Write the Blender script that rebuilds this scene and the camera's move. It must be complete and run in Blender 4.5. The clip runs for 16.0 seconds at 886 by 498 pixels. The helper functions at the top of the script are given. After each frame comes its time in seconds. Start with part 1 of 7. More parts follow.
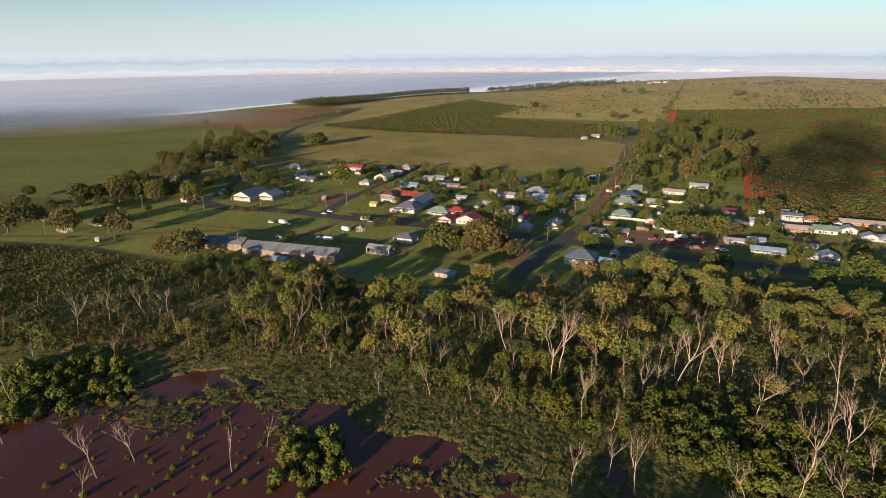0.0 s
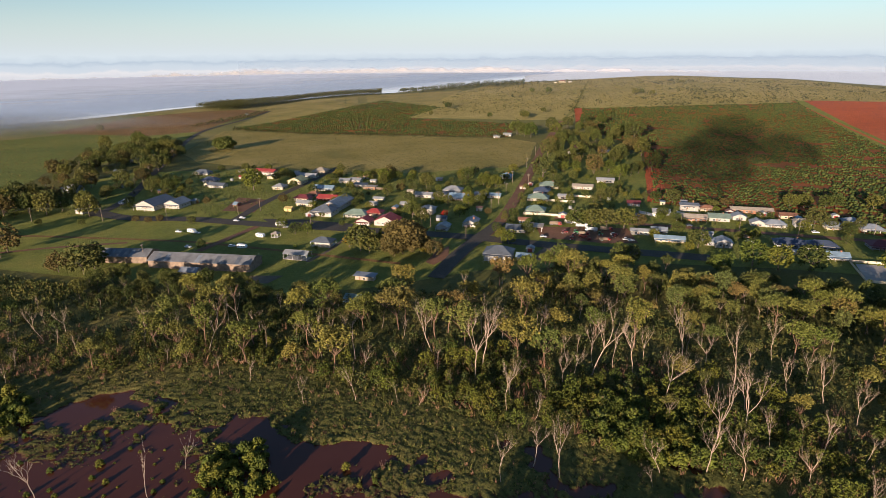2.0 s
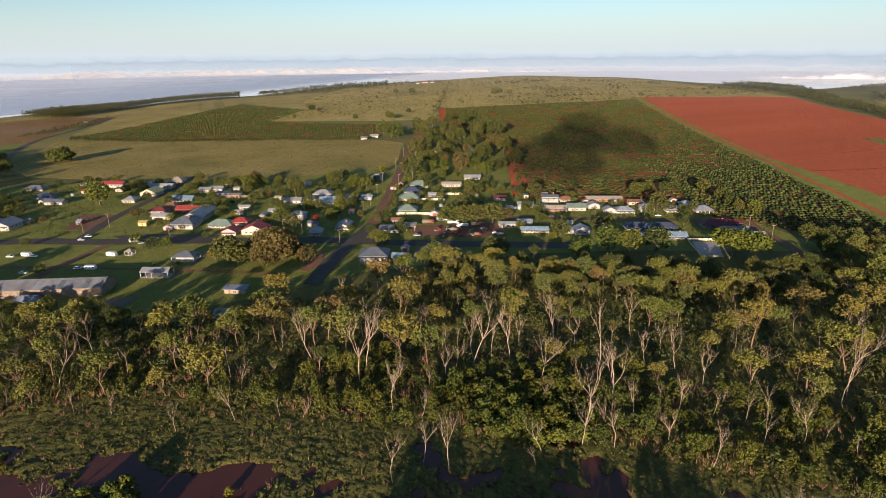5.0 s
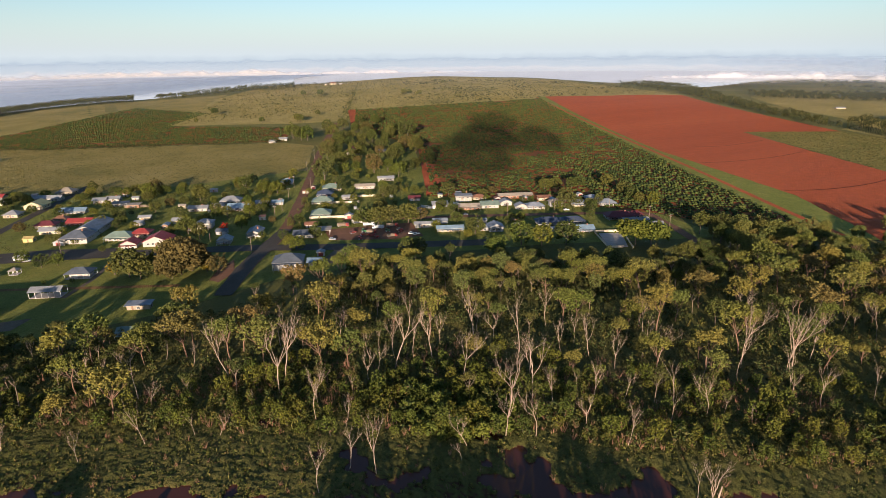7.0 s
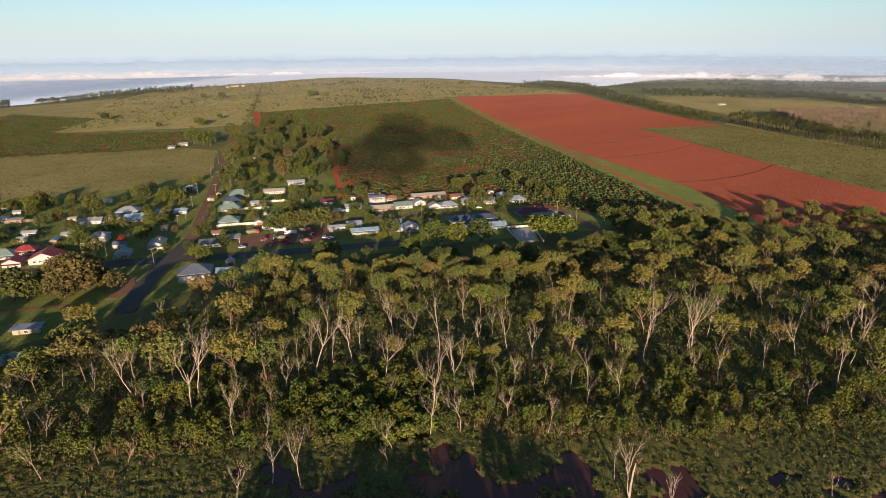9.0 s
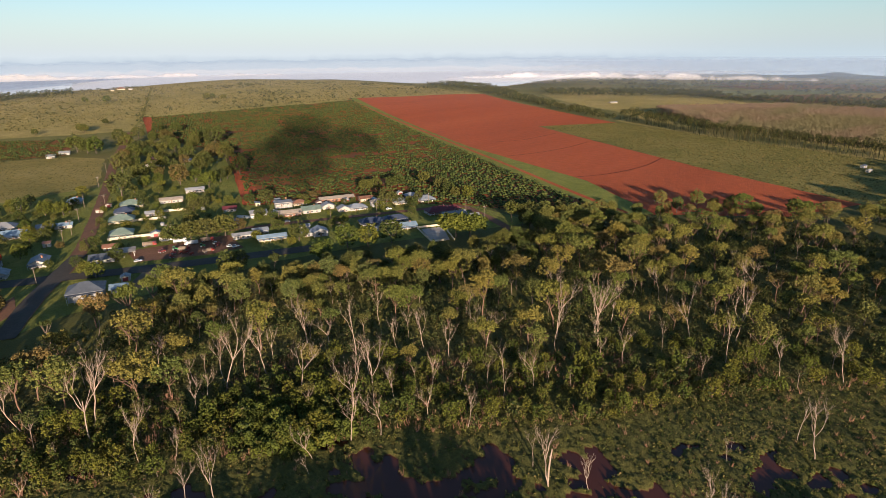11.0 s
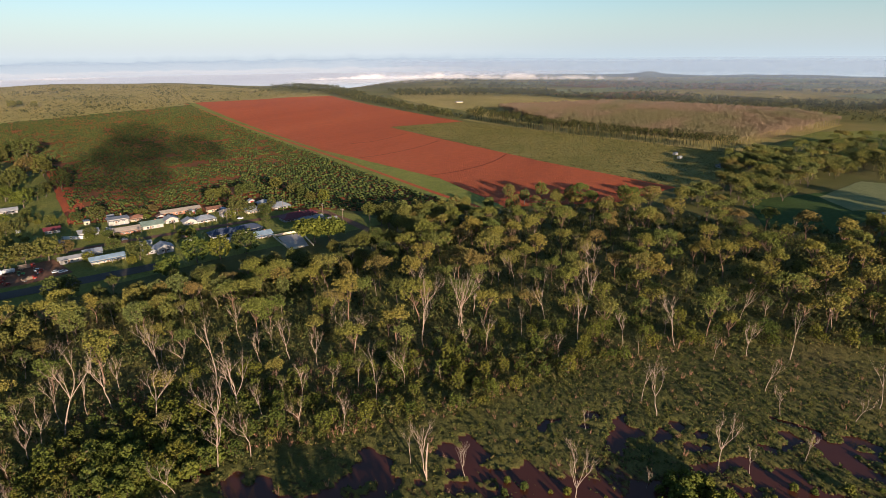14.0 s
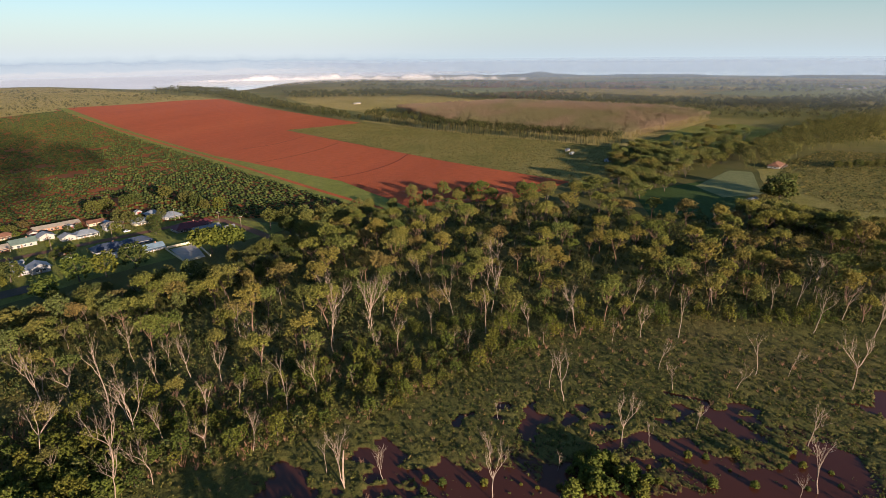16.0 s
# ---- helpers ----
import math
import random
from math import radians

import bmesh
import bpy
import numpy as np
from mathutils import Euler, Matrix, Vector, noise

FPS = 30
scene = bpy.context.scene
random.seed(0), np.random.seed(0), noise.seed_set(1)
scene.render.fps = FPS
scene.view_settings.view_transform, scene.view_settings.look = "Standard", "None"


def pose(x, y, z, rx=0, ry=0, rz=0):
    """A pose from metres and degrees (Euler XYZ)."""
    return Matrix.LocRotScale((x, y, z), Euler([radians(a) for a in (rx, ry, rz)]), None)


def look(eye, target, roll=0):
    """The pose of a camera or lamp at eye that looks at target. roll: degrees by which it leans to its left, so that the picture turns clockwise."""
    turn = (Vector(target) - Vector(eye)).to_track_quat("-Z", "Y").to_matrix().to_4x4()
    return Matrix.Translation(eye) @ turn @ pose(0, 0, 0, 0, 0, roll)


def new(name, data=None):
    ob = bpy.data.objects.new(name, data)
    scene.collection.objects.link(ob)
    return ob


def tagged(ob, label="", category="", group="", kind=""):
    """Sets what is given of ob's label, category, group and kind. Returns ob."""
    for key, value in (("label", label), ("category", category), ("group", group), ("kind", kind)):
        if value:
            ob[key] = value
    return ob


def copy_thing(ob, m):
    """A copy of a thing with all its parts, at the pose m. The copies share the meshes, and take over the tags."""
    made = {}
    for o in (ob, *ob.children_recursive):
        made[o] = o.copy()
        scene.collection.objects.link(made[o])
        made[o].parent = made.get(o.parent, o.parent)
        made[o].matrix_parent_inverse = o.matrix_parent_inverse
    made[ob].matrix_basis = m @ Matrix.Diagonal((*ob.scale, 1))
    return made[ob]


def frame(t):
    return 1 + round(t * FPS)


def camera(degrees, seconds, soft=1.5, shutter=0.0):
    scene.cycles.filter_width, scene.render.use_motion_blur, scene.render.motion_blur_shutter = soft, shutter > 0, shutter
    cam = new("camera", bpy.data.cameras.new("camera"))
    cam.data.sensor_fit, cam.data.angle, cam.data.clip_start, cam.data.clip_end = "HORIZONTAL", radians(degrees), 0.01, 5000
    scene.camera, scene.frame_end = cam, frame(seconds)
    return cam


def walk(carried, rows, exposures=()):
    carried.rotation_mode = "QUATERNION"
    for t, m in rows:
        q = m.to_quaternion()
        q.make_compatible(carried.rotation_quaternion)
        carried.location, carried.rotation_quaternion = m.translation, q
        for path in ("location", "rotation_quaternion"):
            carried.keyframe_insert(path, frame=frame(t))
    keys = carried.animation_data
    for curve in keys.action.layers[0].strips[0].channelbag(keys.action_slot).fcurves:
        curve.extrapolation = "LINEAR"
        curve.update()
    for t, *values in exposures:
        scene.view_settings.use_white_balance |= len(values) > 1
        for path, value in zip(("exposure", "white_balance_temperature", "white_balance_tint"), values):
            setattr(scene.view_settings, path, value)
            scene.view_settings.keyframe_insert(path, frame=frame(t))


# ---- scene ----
# A small country town beside a flooded woodland at sunrise, seen from a hovering drone that turns to the right.
EYE_Z = 115.0
TURNS = ((0.0, 0.0), (0.5, 2.03), (1.0, 4.09), (1.5, 6.14), (2.0, 8.24), (2.5, 10.36), (3.0, 12.49), (3.5, 14.61), (4.0, 16.74),
         (6.5, 27.41), (7.0, 29.53), (7.5, 31.66), (8.0, 33.82), (8.5, 35.97), (9.0, 38.15), (11.5, 49.54), (12.0, 51.92), (12.5, 54.29),
         (13.0, 56.65), (13.5, 59.02), (14.0, 61.41), (14.5, 63.80), (15.0, 66.21), (15.5, 68.62), (16.0, 71.05))
cam = camera(74.0, 16.0, soft=0.5)
walk(cam, [(t, pose(0, 0, EYE_Z, 71.5, 0, -a) @ pose(0, 0, 0, 0, 0, -0.55)) for t, a in TURNS], exposures=((0.0, 1.0), (16.0, 1.0)))

# ---- light: a low sun behind the camera and a clear morning sky ----
SUN_AZ, SUN_EL = 214.5, 9.4
world = bpy.data.worlds.new("world")
scene.world = world
world.use_nodes = True
wn = world.node_tree
wn.nodes.clear()
sky = wn.nodes.new("ShaderNodeTexSky")
sky.sky_type, sky.sun_disc = "NISHITA", False
sky.sun_elevation, sky.sun_rotation = radians(SUN_EL), radians(SUN_AZ)
sky.altitude, sky.air_density, sky.dust_density, sky.ozone_density = 400, 0.9, 0.5, 2.7
back = wn.nodes.new("ShaderNodeBackground")
back.inputs["Strength"].default_value = 0.08
wout = wn.nodes.new("ShaderNodeOutputWorld")
wn.links.new(sky.outputs[0], back.inputs["Color"])
wn.links.new(back.outputs[0], wout.inputs["Surface"])
lamp = bpy.data.lights.new("sun", "SUN")
lamp.energy, lamp.angle, lamp.color = 4.85, radians(0.6), (1.0, 0.78, 0.60)
sun = new("sun", lamp)
sun.matrix_world = look((0, 0, 300), (math.sin(radians(SUN_AZ + 180)) * 1000, math.cos(radians(SUN_AZ + 180)) * 1000, 300 - 1000 * math.tan(radians(SUN_EL))))


# ---- materials ----
def nodes_of(name):
    m = bpy.data.materials.new(name)
    m.use_nodes = True
    t = m.node_tree
    return m, t, t.nodes["Principled BSDF"], t.nodes["Material Output"]


def add(t, kind, **values):
    n = t.nodes.new(kind)
    for key, v in values.items():
        n.inputs[key.replace("_", " ")].default_value = v
    return n


def ramp(t, fac, stops):
    n = t.nodes.new("ShaderNodeValToRGB")
    e = n.color_ramp.elements
    while len(e) < len(stops):
        e.new(0.5)
    for el, (p, c) in zip(e, stops):
        el.position = p
        el.color = (*c, 1)
    t.links.new(fac, n.inputs["Fac"])
    return n.outputs["Color"]


def blend(t, fac, a, b, kind="MIX"):
    n = t.nodes.new("ShaderNodeMix")
    n.data_type, n.blend_type = "RGBA", kind
    for s, v in ((0, fac), (6, a), (7, b)):
        if isinstance(v, (int, float)):
            n.inputs[s].default_value = v
        elif isinstance(v, tuple):
            n.inputs[s].default_value = (*v, 1)
        else:
            t.links.new(v, n.inputs[s])
    return n.outputs[2]


def noise_of(t, scale, detail=4.0, rough=0.6, vec=None, stretch=None):
    geo = t.nodes.new("ShaderNodeNewGeometry") if vec is None else None
    v = geo.outputs["Position"] if vec is None else vec
    if stretch:
        mp = t.nodes.new("ShaderNodeMapping")
        mp.inputs["Rotation"].default_value = (0, 0, radians(stretch[0]))
        mp.inputs["Scale"].default_value = stretch[1]
        t.links.new(v, mp.inputs["Vector"])
        v = mp.outputs[0]
    n = add(t, "ShaderNodeTexNoise", Scale=scale, Detail=detail, Roughness=rough)
    t.links.new(v, n.inputs["Vector"])
    return n.outputs["Fac"]


def bumped(t, bsdf, height, strength, distance):
    b = add(t, "ShaderNodeBump", Strength=strength, Distance=distance)
    t.links.new(height, b.inputs["Height"])
    t.links.new(b.outputs[0], bsdf.inputs["Normal"])


def land(name, stops, scale=0.02, fine=0.5, dark=0.55, rough=0.95, bump=0.3, spread=0.25, stretch=None, patches=None, deep=0.6):
    """Soil or grass: stops of colour over broad noise, dappled by a finer noise."""
    m, t, b, o = nodes_of(name)
    col = ramp(t, noise_of(t, scale, 6, 0.65, stretch=stretch), [(0.5 - spread + 2 * spread * i / max(1, len(stops) - 1), c) for i, c in enumerate(stops)])
    if patches:
        col = blend(t, ramp(t, noise_of(t, patches[0], 5, 0.6), [(patches[1], (0, 0, 0)), (patches[1] + 0.08, (1, 1, 1))]), col, patches[2])
    fine_n = noise_of(t, fine, 5, 0.7)
    shade = ramp(t, fine_n, [(0.3, (dark,) * 3), (0.65, (1.0,) * 3)])
    col = blend(t, 1.0, col, shade, "MULTIPLY")
    mottle = noise_of(t, fine * 0.22, 9, 0.78)
    col = blend(t, 1.0, col, ramp(t, mottle, [(0.32, (0.55 * dark + 0.35, 0.6 * dark + 0.35, 0.5 * dark + 0.3)), (0.68, (1.12, 1.08, 1.0))]), "MULTIPLY")
    t.links.new(col, b.inputs["Base Color"])
    b.inputs["Roughness"].default_value = rough
    b.inputs["Specular IOR Level"].default_value = 0.15
    bumped(t, b, fine_n, bump, deep)
    return m


def leaf_mat(name, stops, rand="Object", glow=0.25):
    """Leaves: colour by tree and by leaf, with a little light passing through."""
    m, t, b, o = nodes_of(name)
    if rand == "Object":
        fac = t.nodes.new("ShaderNodeObjectInfo").outputs["Random"]
    else:
        fac = t.nodes.new("ShaderNodeNewGeometry").outputs["Random Per Island"]
    n = len(stops) - 1
    col = ramp(t, fac, [(i / n, c) for i, c in enumerate(stops)])
    isl = t.nodes.new("ShaderNodeNewGeometry").outputs["Random Per Island"]
    col = blend(t, 1.0, col, ramp(t, isl, [(0, (0.55,) * 3), (1, (1.18, 1.13, 1.01))]), "MULTIPLY")
    # speckle puts dark leaf gaps and bright tips into the colour
    gap_speckle = noise_of(t, 2.2, 3, 0.7)
    col = blend(t, 1.0, col, ramp(t, gap_speckle, [(0.34, (0.58, 0.60, 0.60)), (0.50, (1.0,) * 3), (0.66, (1.35, 1.32, 1.2))]), "MULTIPLY")
    bumped(t, b, gap_speckle, 0.6, 0.4)
    t.links.new(col, b.inputs["Base Color"])
    b.inputs["Roughness"].default_value = 0.75
    b.inputs["Specular IOR Level"].default_value = 0.2
    tr = t.nodes.new("ShaderNodeBsdfTranslucent")
    t.links.new(col, tr.inputs["Color"])
    mix = t.nodes.new("ShaderNodeMixShader")
    mix.inputs[0].default_value = glow
    t.links.new(b.outputs[0], mix.inputs[1])
    t.links.new(tr.outputs[0], mix.inputs[2])
    t.links.new(mix.outputs[0], o.inputs["Surface"])
    return m


def paint(name, colour, rough=0.6, wear=0.25, scale=0.6, metal=0.0, ribs=0.0, tint=0.0):
    """Painted or plain building surface with weathering; ribs: spacing of sheet ribs."""
    m, t, b, o = nodes_of(name)
    tex = t.nodes.new("ShaderNodeTexCoord")
    n = noise_of(t, scale, 5, 0.65)
    col = blend(t, ramp(t, n, [(0.35, (0, 0, 0)), (0.7, (1, 1, 1))]), colour, tuple(c * (1 - wear) for c in colour))
    if tint:
        r = t.nodes.new("ShaderNodeObjectInfo").outputs["Random"]
        col = blend(t, 1.0, col, ramp(t, r, [(0, (1 - tint,) * 3), (1, (1 + tint * 0.4,) * 3)]), "MULTIPLY")
    t.links.new(col, b.inputs["Base Color"])
    b.inputs["Roughness"].default_value = rough
    b.inputs["Metallic"].default_value = metal
    if ribs:
        w = add(t, "ShaderNodeTexWave", Scale=0.3 / ribs, Distortion=0.0)
        t.links.new(tex.outputs["Object"], w.inputs["Vector"])
        bumped(t, b, w.outputs["Fac"], 0.5, 0.05)
    else:
        bumped(t, b, n, 0.15, 0.02)
    return m


def grove_mat():
    """Plantation crowns: olive blocks and pinkish blocks."""
    m, t, b, o = nodes_of("plantation_crowns")
    isl = t.nodes.new("ShaderNodeNewGeometry").outputs["Random Per Island"]
    olive = ramp(t, isl, [(0, (0.12, 0.112, 0.048)), (1, (0.18, 0.15, 0.072))])
    pink = ramp(t, isl, [(0, (0.185, 0.128, 0.08)), (1, (0.225, 0.158, 0.10))])
    block = ramp(t, noise_of(t, 0.006, 3, 0.6, stretch=(-28, (0.35, 1, 0))), [(0.44, (0, 0, 0)), (0.54, (1, 1, 1))])
    t.links.new(blend(t, block, olive, pink), b.inputs["Base Color"])
    b.inputs["Roughness"].default_value = 0.85
    return m


M = {}
M["ground"] = land("ground_grass", [(0.045, 0.06, 0.016), (0.075, 0.09, 0.022), (0.10, 0.095, 0.03)], 0.012, 0.35)
M["lawn"] = land("town_grass", [(0.20, 0.235, 0.06), (0.27, 0.285, 0.07), (0.35, 0.32, 0.09)], 0.035, 0.9, dark=0.6, bump=1.0, deep=1.5)
M["pasture"] = land("dry_pasture", [(0.27, 0.245, 0.085), (0.42, 0.34, 0.12), (0.52, 0.41, 0.17)], 0.012, 0.9, dark=0.6, spread=0.2, bump=1.0, deep=1.5)
M["hillgrass"] = land("hill_pasture", [(0.36, 0.32, 0.12), (0.53, 0.43, 0.165), (0.64, 0.50, 0.22)], 0.008, 0.5, dark=0.6, spread=0.22, bump=1.0, deep=3.2)
M["meadow"] = land("green_meadow", [(0.148, 0.196, 0.052), (0.207, 0.241, 0.0635), (0.286, 0.291, 0.0809)], 0.01, 0.6, dark=0.65, stretch=(20, (0.3, 1, 1)), bump=1.0, deep=1.5)
M["redsoil"] = land("red_soil", [(0.42, 0.10, 0.044), (0.54, 0.128, 0.056), (0.62, 0.155, 0.068)], 0.008, 0.6, dark=0.8, bump=1.0, stretch=(62, (0.15, 1, 1)), deep=1.6)
M["plantsoil"] = land("plantation_soil", [(0.22, 0.11, 0.043), (0.34, 0.115, 0.043), (0.45, 0.118, 0.045)], 0.02, 0.3, dark=0.7, patches=(0.06, 0.62, (0.15, 0.14, 0.042)))
M["reddirt"] = land("red_dirt", [(0.215, 0.115, 0.08), (0.29, 0.15, 0.10)], 0.05, 0.8, dark=0.75)
M["asphalt"] = land("asphalt", [(0.075, 0.066, 0.062), (0.11, 0.094, 0.086)], 0.05, 1.5, dark=0.8, rough=0.8)
M["gravel"] = land("gravel", [(0.16, 0.12, 0.09), (0.24, 0.19, 0.15)], 0.08, 1.5, dark=0.75)
M["rough"] = land("rough_field", [(0.24, 0.24, 0.07), (0.35, 0.31, 0.10), (0.43, 0.36, 0.13)], 0.015, 0.6, dark=0.6, bump=1.0, deep=1.6)
M["crop"] = land("green_crop", [(0.056, 0.102, 0.026), (0.08, 0.131, 0.0325)], 0.02, 0.4, dark=0.6, stretch=(30, (0.1, 1, 1)))
# distance haze put into the hillside colour as a blue-grey tint
M["hazehill"] = land("haze_tinted_hillside", [(0.09, 0.12, 0.11), (0.13, 0.15, 0.13)], 0.004, 0.02, dark=0.7)
M["hay"] = land("pale_crop", [(0.20, 0.22, 0.10), (0.27, 0.28, 0.13)], 0.02, 0.4, dark=0.8, stretch=(30, (0.1, 1, 1)))
M["brownfield"] = land("brown_field", [(0.20, 0.125, 0.055), (0.29, 0.165, 0.075), (0.22, 0.19, 0.07)], 0.01, 0.4, dark=0.7, stretch=(40, (0.3, 1, 1)), bump=1.0, deep=2.0)
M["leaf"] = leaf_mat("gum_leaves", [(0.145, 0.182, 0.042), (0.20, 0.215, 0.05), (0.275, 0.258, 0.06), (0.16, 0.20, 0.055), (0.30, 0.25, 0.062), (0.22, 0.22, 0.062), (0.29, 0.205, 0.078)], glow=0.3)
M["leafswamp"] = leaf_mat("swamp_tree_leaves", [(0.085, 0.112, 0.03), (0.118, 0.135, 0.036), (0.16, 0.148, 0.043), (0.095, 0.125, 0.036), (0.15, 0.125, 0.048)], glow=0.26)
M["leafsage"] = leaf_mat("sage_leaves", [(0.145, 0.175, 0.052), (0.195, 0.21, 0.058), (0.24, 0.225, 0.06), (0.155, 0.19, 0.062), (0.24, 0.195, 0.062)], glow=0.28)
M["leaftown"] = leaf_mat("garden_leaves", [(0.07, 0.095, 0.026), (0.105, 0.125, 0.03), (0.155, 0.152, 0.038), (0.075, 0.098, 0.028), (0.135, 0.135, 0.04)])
M["leafgreen"] = leaf_mat("bright_leaves", [(0.0898, 0.124, 0.0248), (0.138, 0.161, 0.0274), (0.18, 0.176, 0.0298)])
M["leafrust"] = leaf_mat("rust_leaves", [(0.14, 0.112, 0.04), (0.165, 0.125, 0.045), (0.12, 0.10, 0.035)])
M["leafyellow"] = leaf_mat("yellow_leaves", [(0.30, 0.22, 0.02), (0.36, 0.25, 0.03)])
M["leafred"] = leaf_mat("red_leaves", [(0.5, 0.03, 0.02), (0.55, 0.04, 0.02)])
M["bush"] = leaf_mat("shrub_leaves", [(0.055, 0.085, 0.025), (0.08, 0.11, 0.03), (0.112, 0.128, 0.037), (0.115, 0.095, 0.048)], rand="Island")
M["thicket"] = leaf_mat("thicket_leaves", [(0.085, 0.118, 0.025), (0.12, 0.148, 0.03), (0.165, 0.17, 0.036), (0.15, 0.128, 0.045)], rand="Island", glow=0.35)
M["tuft"] = leaf_mat("tussock_blades", [(0.082, 0.108, 0.025), (0.112, 0.138, 0.031), (0.155, 0.15, 0.042), (0.16, 0.118, 0.05)], rand="Island", glow=0.15)
M["orchardleaf"] = leaf_mat("plantation_leaves", [(0.036, 0.058, 0.014), (0.052, 0.076, 0.018), (0.074, 0.09, 0.024)], rand="Island", glow=0.08)
M["blade"] = leaf_mat("grass_clumps", [(0.129, 0.141, 0.0336), (0.22, 0.188, 0.0504), (0.309, 0.235, 0.0784)], rand="Island", glow=0.2)
M["farleaf"] = leaf_mat("woodland_leaves", [(0.0384, 0.0504, 0.0164), (0.0585, 0.0687, 0.0205), (0.0856, 0.0788, 0.0267)], rand="Island", glow=0.1)
M["gumfar"] = leaf_mat("paddock_gum_leaves", [(0.09, 0.105, 0.034), (0.135, 0.14, 0.04), (0.18, 0.16, 0.05)], rand="Island", glow=0.15)
M["orchardtop"] = grove_mat()
M["headland"] = land("headland_grass", [(0.23, 0.27, 0.06), (0.31, 0.33, 0.075), (0.38, 0.35, 0.10)], 0.02, 0.5, dark=0.6, stretch=(64, (0.25, 1, 1)), bump=1.0, deep=1.4)
# darker red earth for the contour banks
M["darkearth"] = land("dark_red_earth", [(0.16, 0.04, 0.02), (0.21, 0.055, 0.026)], 0.05, 0.5, dark=0.7)
M["gumbark"] = paint("gum_bark", (0.21, 0.125, 0.08), 0.85, 0.45, 0.8)
M["palebark"] = paint("pale_bark", (0.27, 0.20, 0.145), 0.85, 0.4, 1.0)
M["bark"] = paint("grey_bark", (0.14, 0.105, 0.08), 0.9, 0.5, 1.5)
M["brush"] = paint("dead_brush", (0.30, 0.16, 0.095), 0.9, 0.4, 0.5)
M["deadwood"] = paint("bleached_deadwood", (0.40, 0.30, 0.22), 0.85, 0.4, 0.8)


def make_water():
    m, t, b, o = nodes_of("muddy_water")
    n = noise_of(t, 0.02, 4)
    t.links.new(ramp(t, n, [(0.3, (0.066, 0.022, 0.012)), (0.7, (0.092, 0.031, 0.017))]), b.inputs["Base Color"])
    b.inputs["Roughness"].default_value = 0.06
    b.inputs["Specular IOR Level"].default_value = 0.3
    bumped(t, b, noise_of(t, 1.2, 3), 0.06, 0.05)
    return m


M["water"] = make_water()

# ground height: crest bearing, height and distance; swamp shore bearing and distance
CREST = ((-60, -20, 1500), (-25, -15, 1500), (-10, -4, 1600), (2, 8, 1700), (16, 22, 2000), (29, 37, 2100), (36, 32, 2100), (46, 19, 2000), (56, 3, 1900), (64, 0, 1700), (140, 0, 1700))


def H(x, y):
    d = math.hypot(x, y)
    if d < 750:
        return 0.0
    az = math.degrees(math.atan2(x, y))
    az = max(-59.9, min(139.9, az))
    for a, b in zip(CREST, CREST[1:]):
        if a[0] <= az <= b[0]:
            s = (az - a[0]) / (b[0] - a[0])
            s = s * s * (3 - 2 * s)
            zc, dc = a[1] + (b[1] - a[1]) * s, a[2] + (b[2] - a[2]) * s
    if d < dc:
        s = (d - 750) / (dc - 750)
        return zc * s * s * (3 - 2 * s)
    s = min(1.0, (d - dc) / (4800 - dc))
    plain = zc + (-62 - zc) * s * s * (3 - 2 * s)
    s = min(1.0, max(0.0, (az - 48) / 14))
    valley = zc - (d - dc) * ((115 - zc) / dc + 0.006)
    return valley + (plain - valley) * s * s * (3 - 2 * s)


SHORE_AZ = (-60, -41, -31, -22, -14, -5, 0, 20, 45, 60, 69, 77, 84, 95, 103, 112, 140)
SHORE_D = (225, 224, 209, 190, 172, 143, 132, 126, 124, 125, 132, 142, 148, 164, 182, 200, 210)


def shore(x, y):
    """Metres inland from the water's mean edge."""
    return math.hypot(x, y) - np.interp(math.degrees(math.atan2(x, y)), SHORE_AZ, SHORE_D)


def G(x, y):
    """Ground with the uneven swamp floor; the water stands at -0.45."""
    d = math.hypot(x, y)
    if d > 330:
        return H(x, y)
    s = shore(x, y)
    k = min(1.0, max(0.0, (s + 30) / 75))
    n = noise.fractal(Vector((x * 0.045, y * 0.045, 3.1)), 0.8, 2.1, 4) * 0.42
    return (-0.95 + 0.95 * k) + n * (1 - k) * (1 if k < 1 else 0) + n * 0.4 * k * (1 - k)


def marsh(x, y):
    s = shore(x, y)
    n = noise.noise(Vector((x * 0.05, y * 0.05, 7))) + 0.6 * noise.noise(Vector((x * 0.17, y * 0.17, 2)))
    return -40 < s < 130 and n > 0.0 - s * 0.014


# ---- mesh helpers ----
def tri_mesh(name, verts, tris, mat, mats=None, smooth=False):
    me = bpy.data.meshes.new(name)
    v = np.asarray(verts, dtype=np.float32)
    f = np.asarray(tris, dtype=np.int32)
    me.vertices.add(len(v))
    me.vertices.foreach_set("co", v.ravel())
    k = f.shape[1]
    me.loops.add(f.size)
    me.loops.foreach_set("vertex_index", f.ravel())
    me.polygons.add(len(f))
    me.polygons.foreach_set("loop_start", np.arange(0, f.size, k, dtype=np.int32))
    me.polygons.foreach_set("loop_total", np.full(len(f), k, dtype=np.int32))
    if smooth:
        me.polygons.foreach_set("use_smooth", np.ones(len(f), dtype=bool))
    me.materials.append(mat)
    me.update(calc_edges=True)
    return me


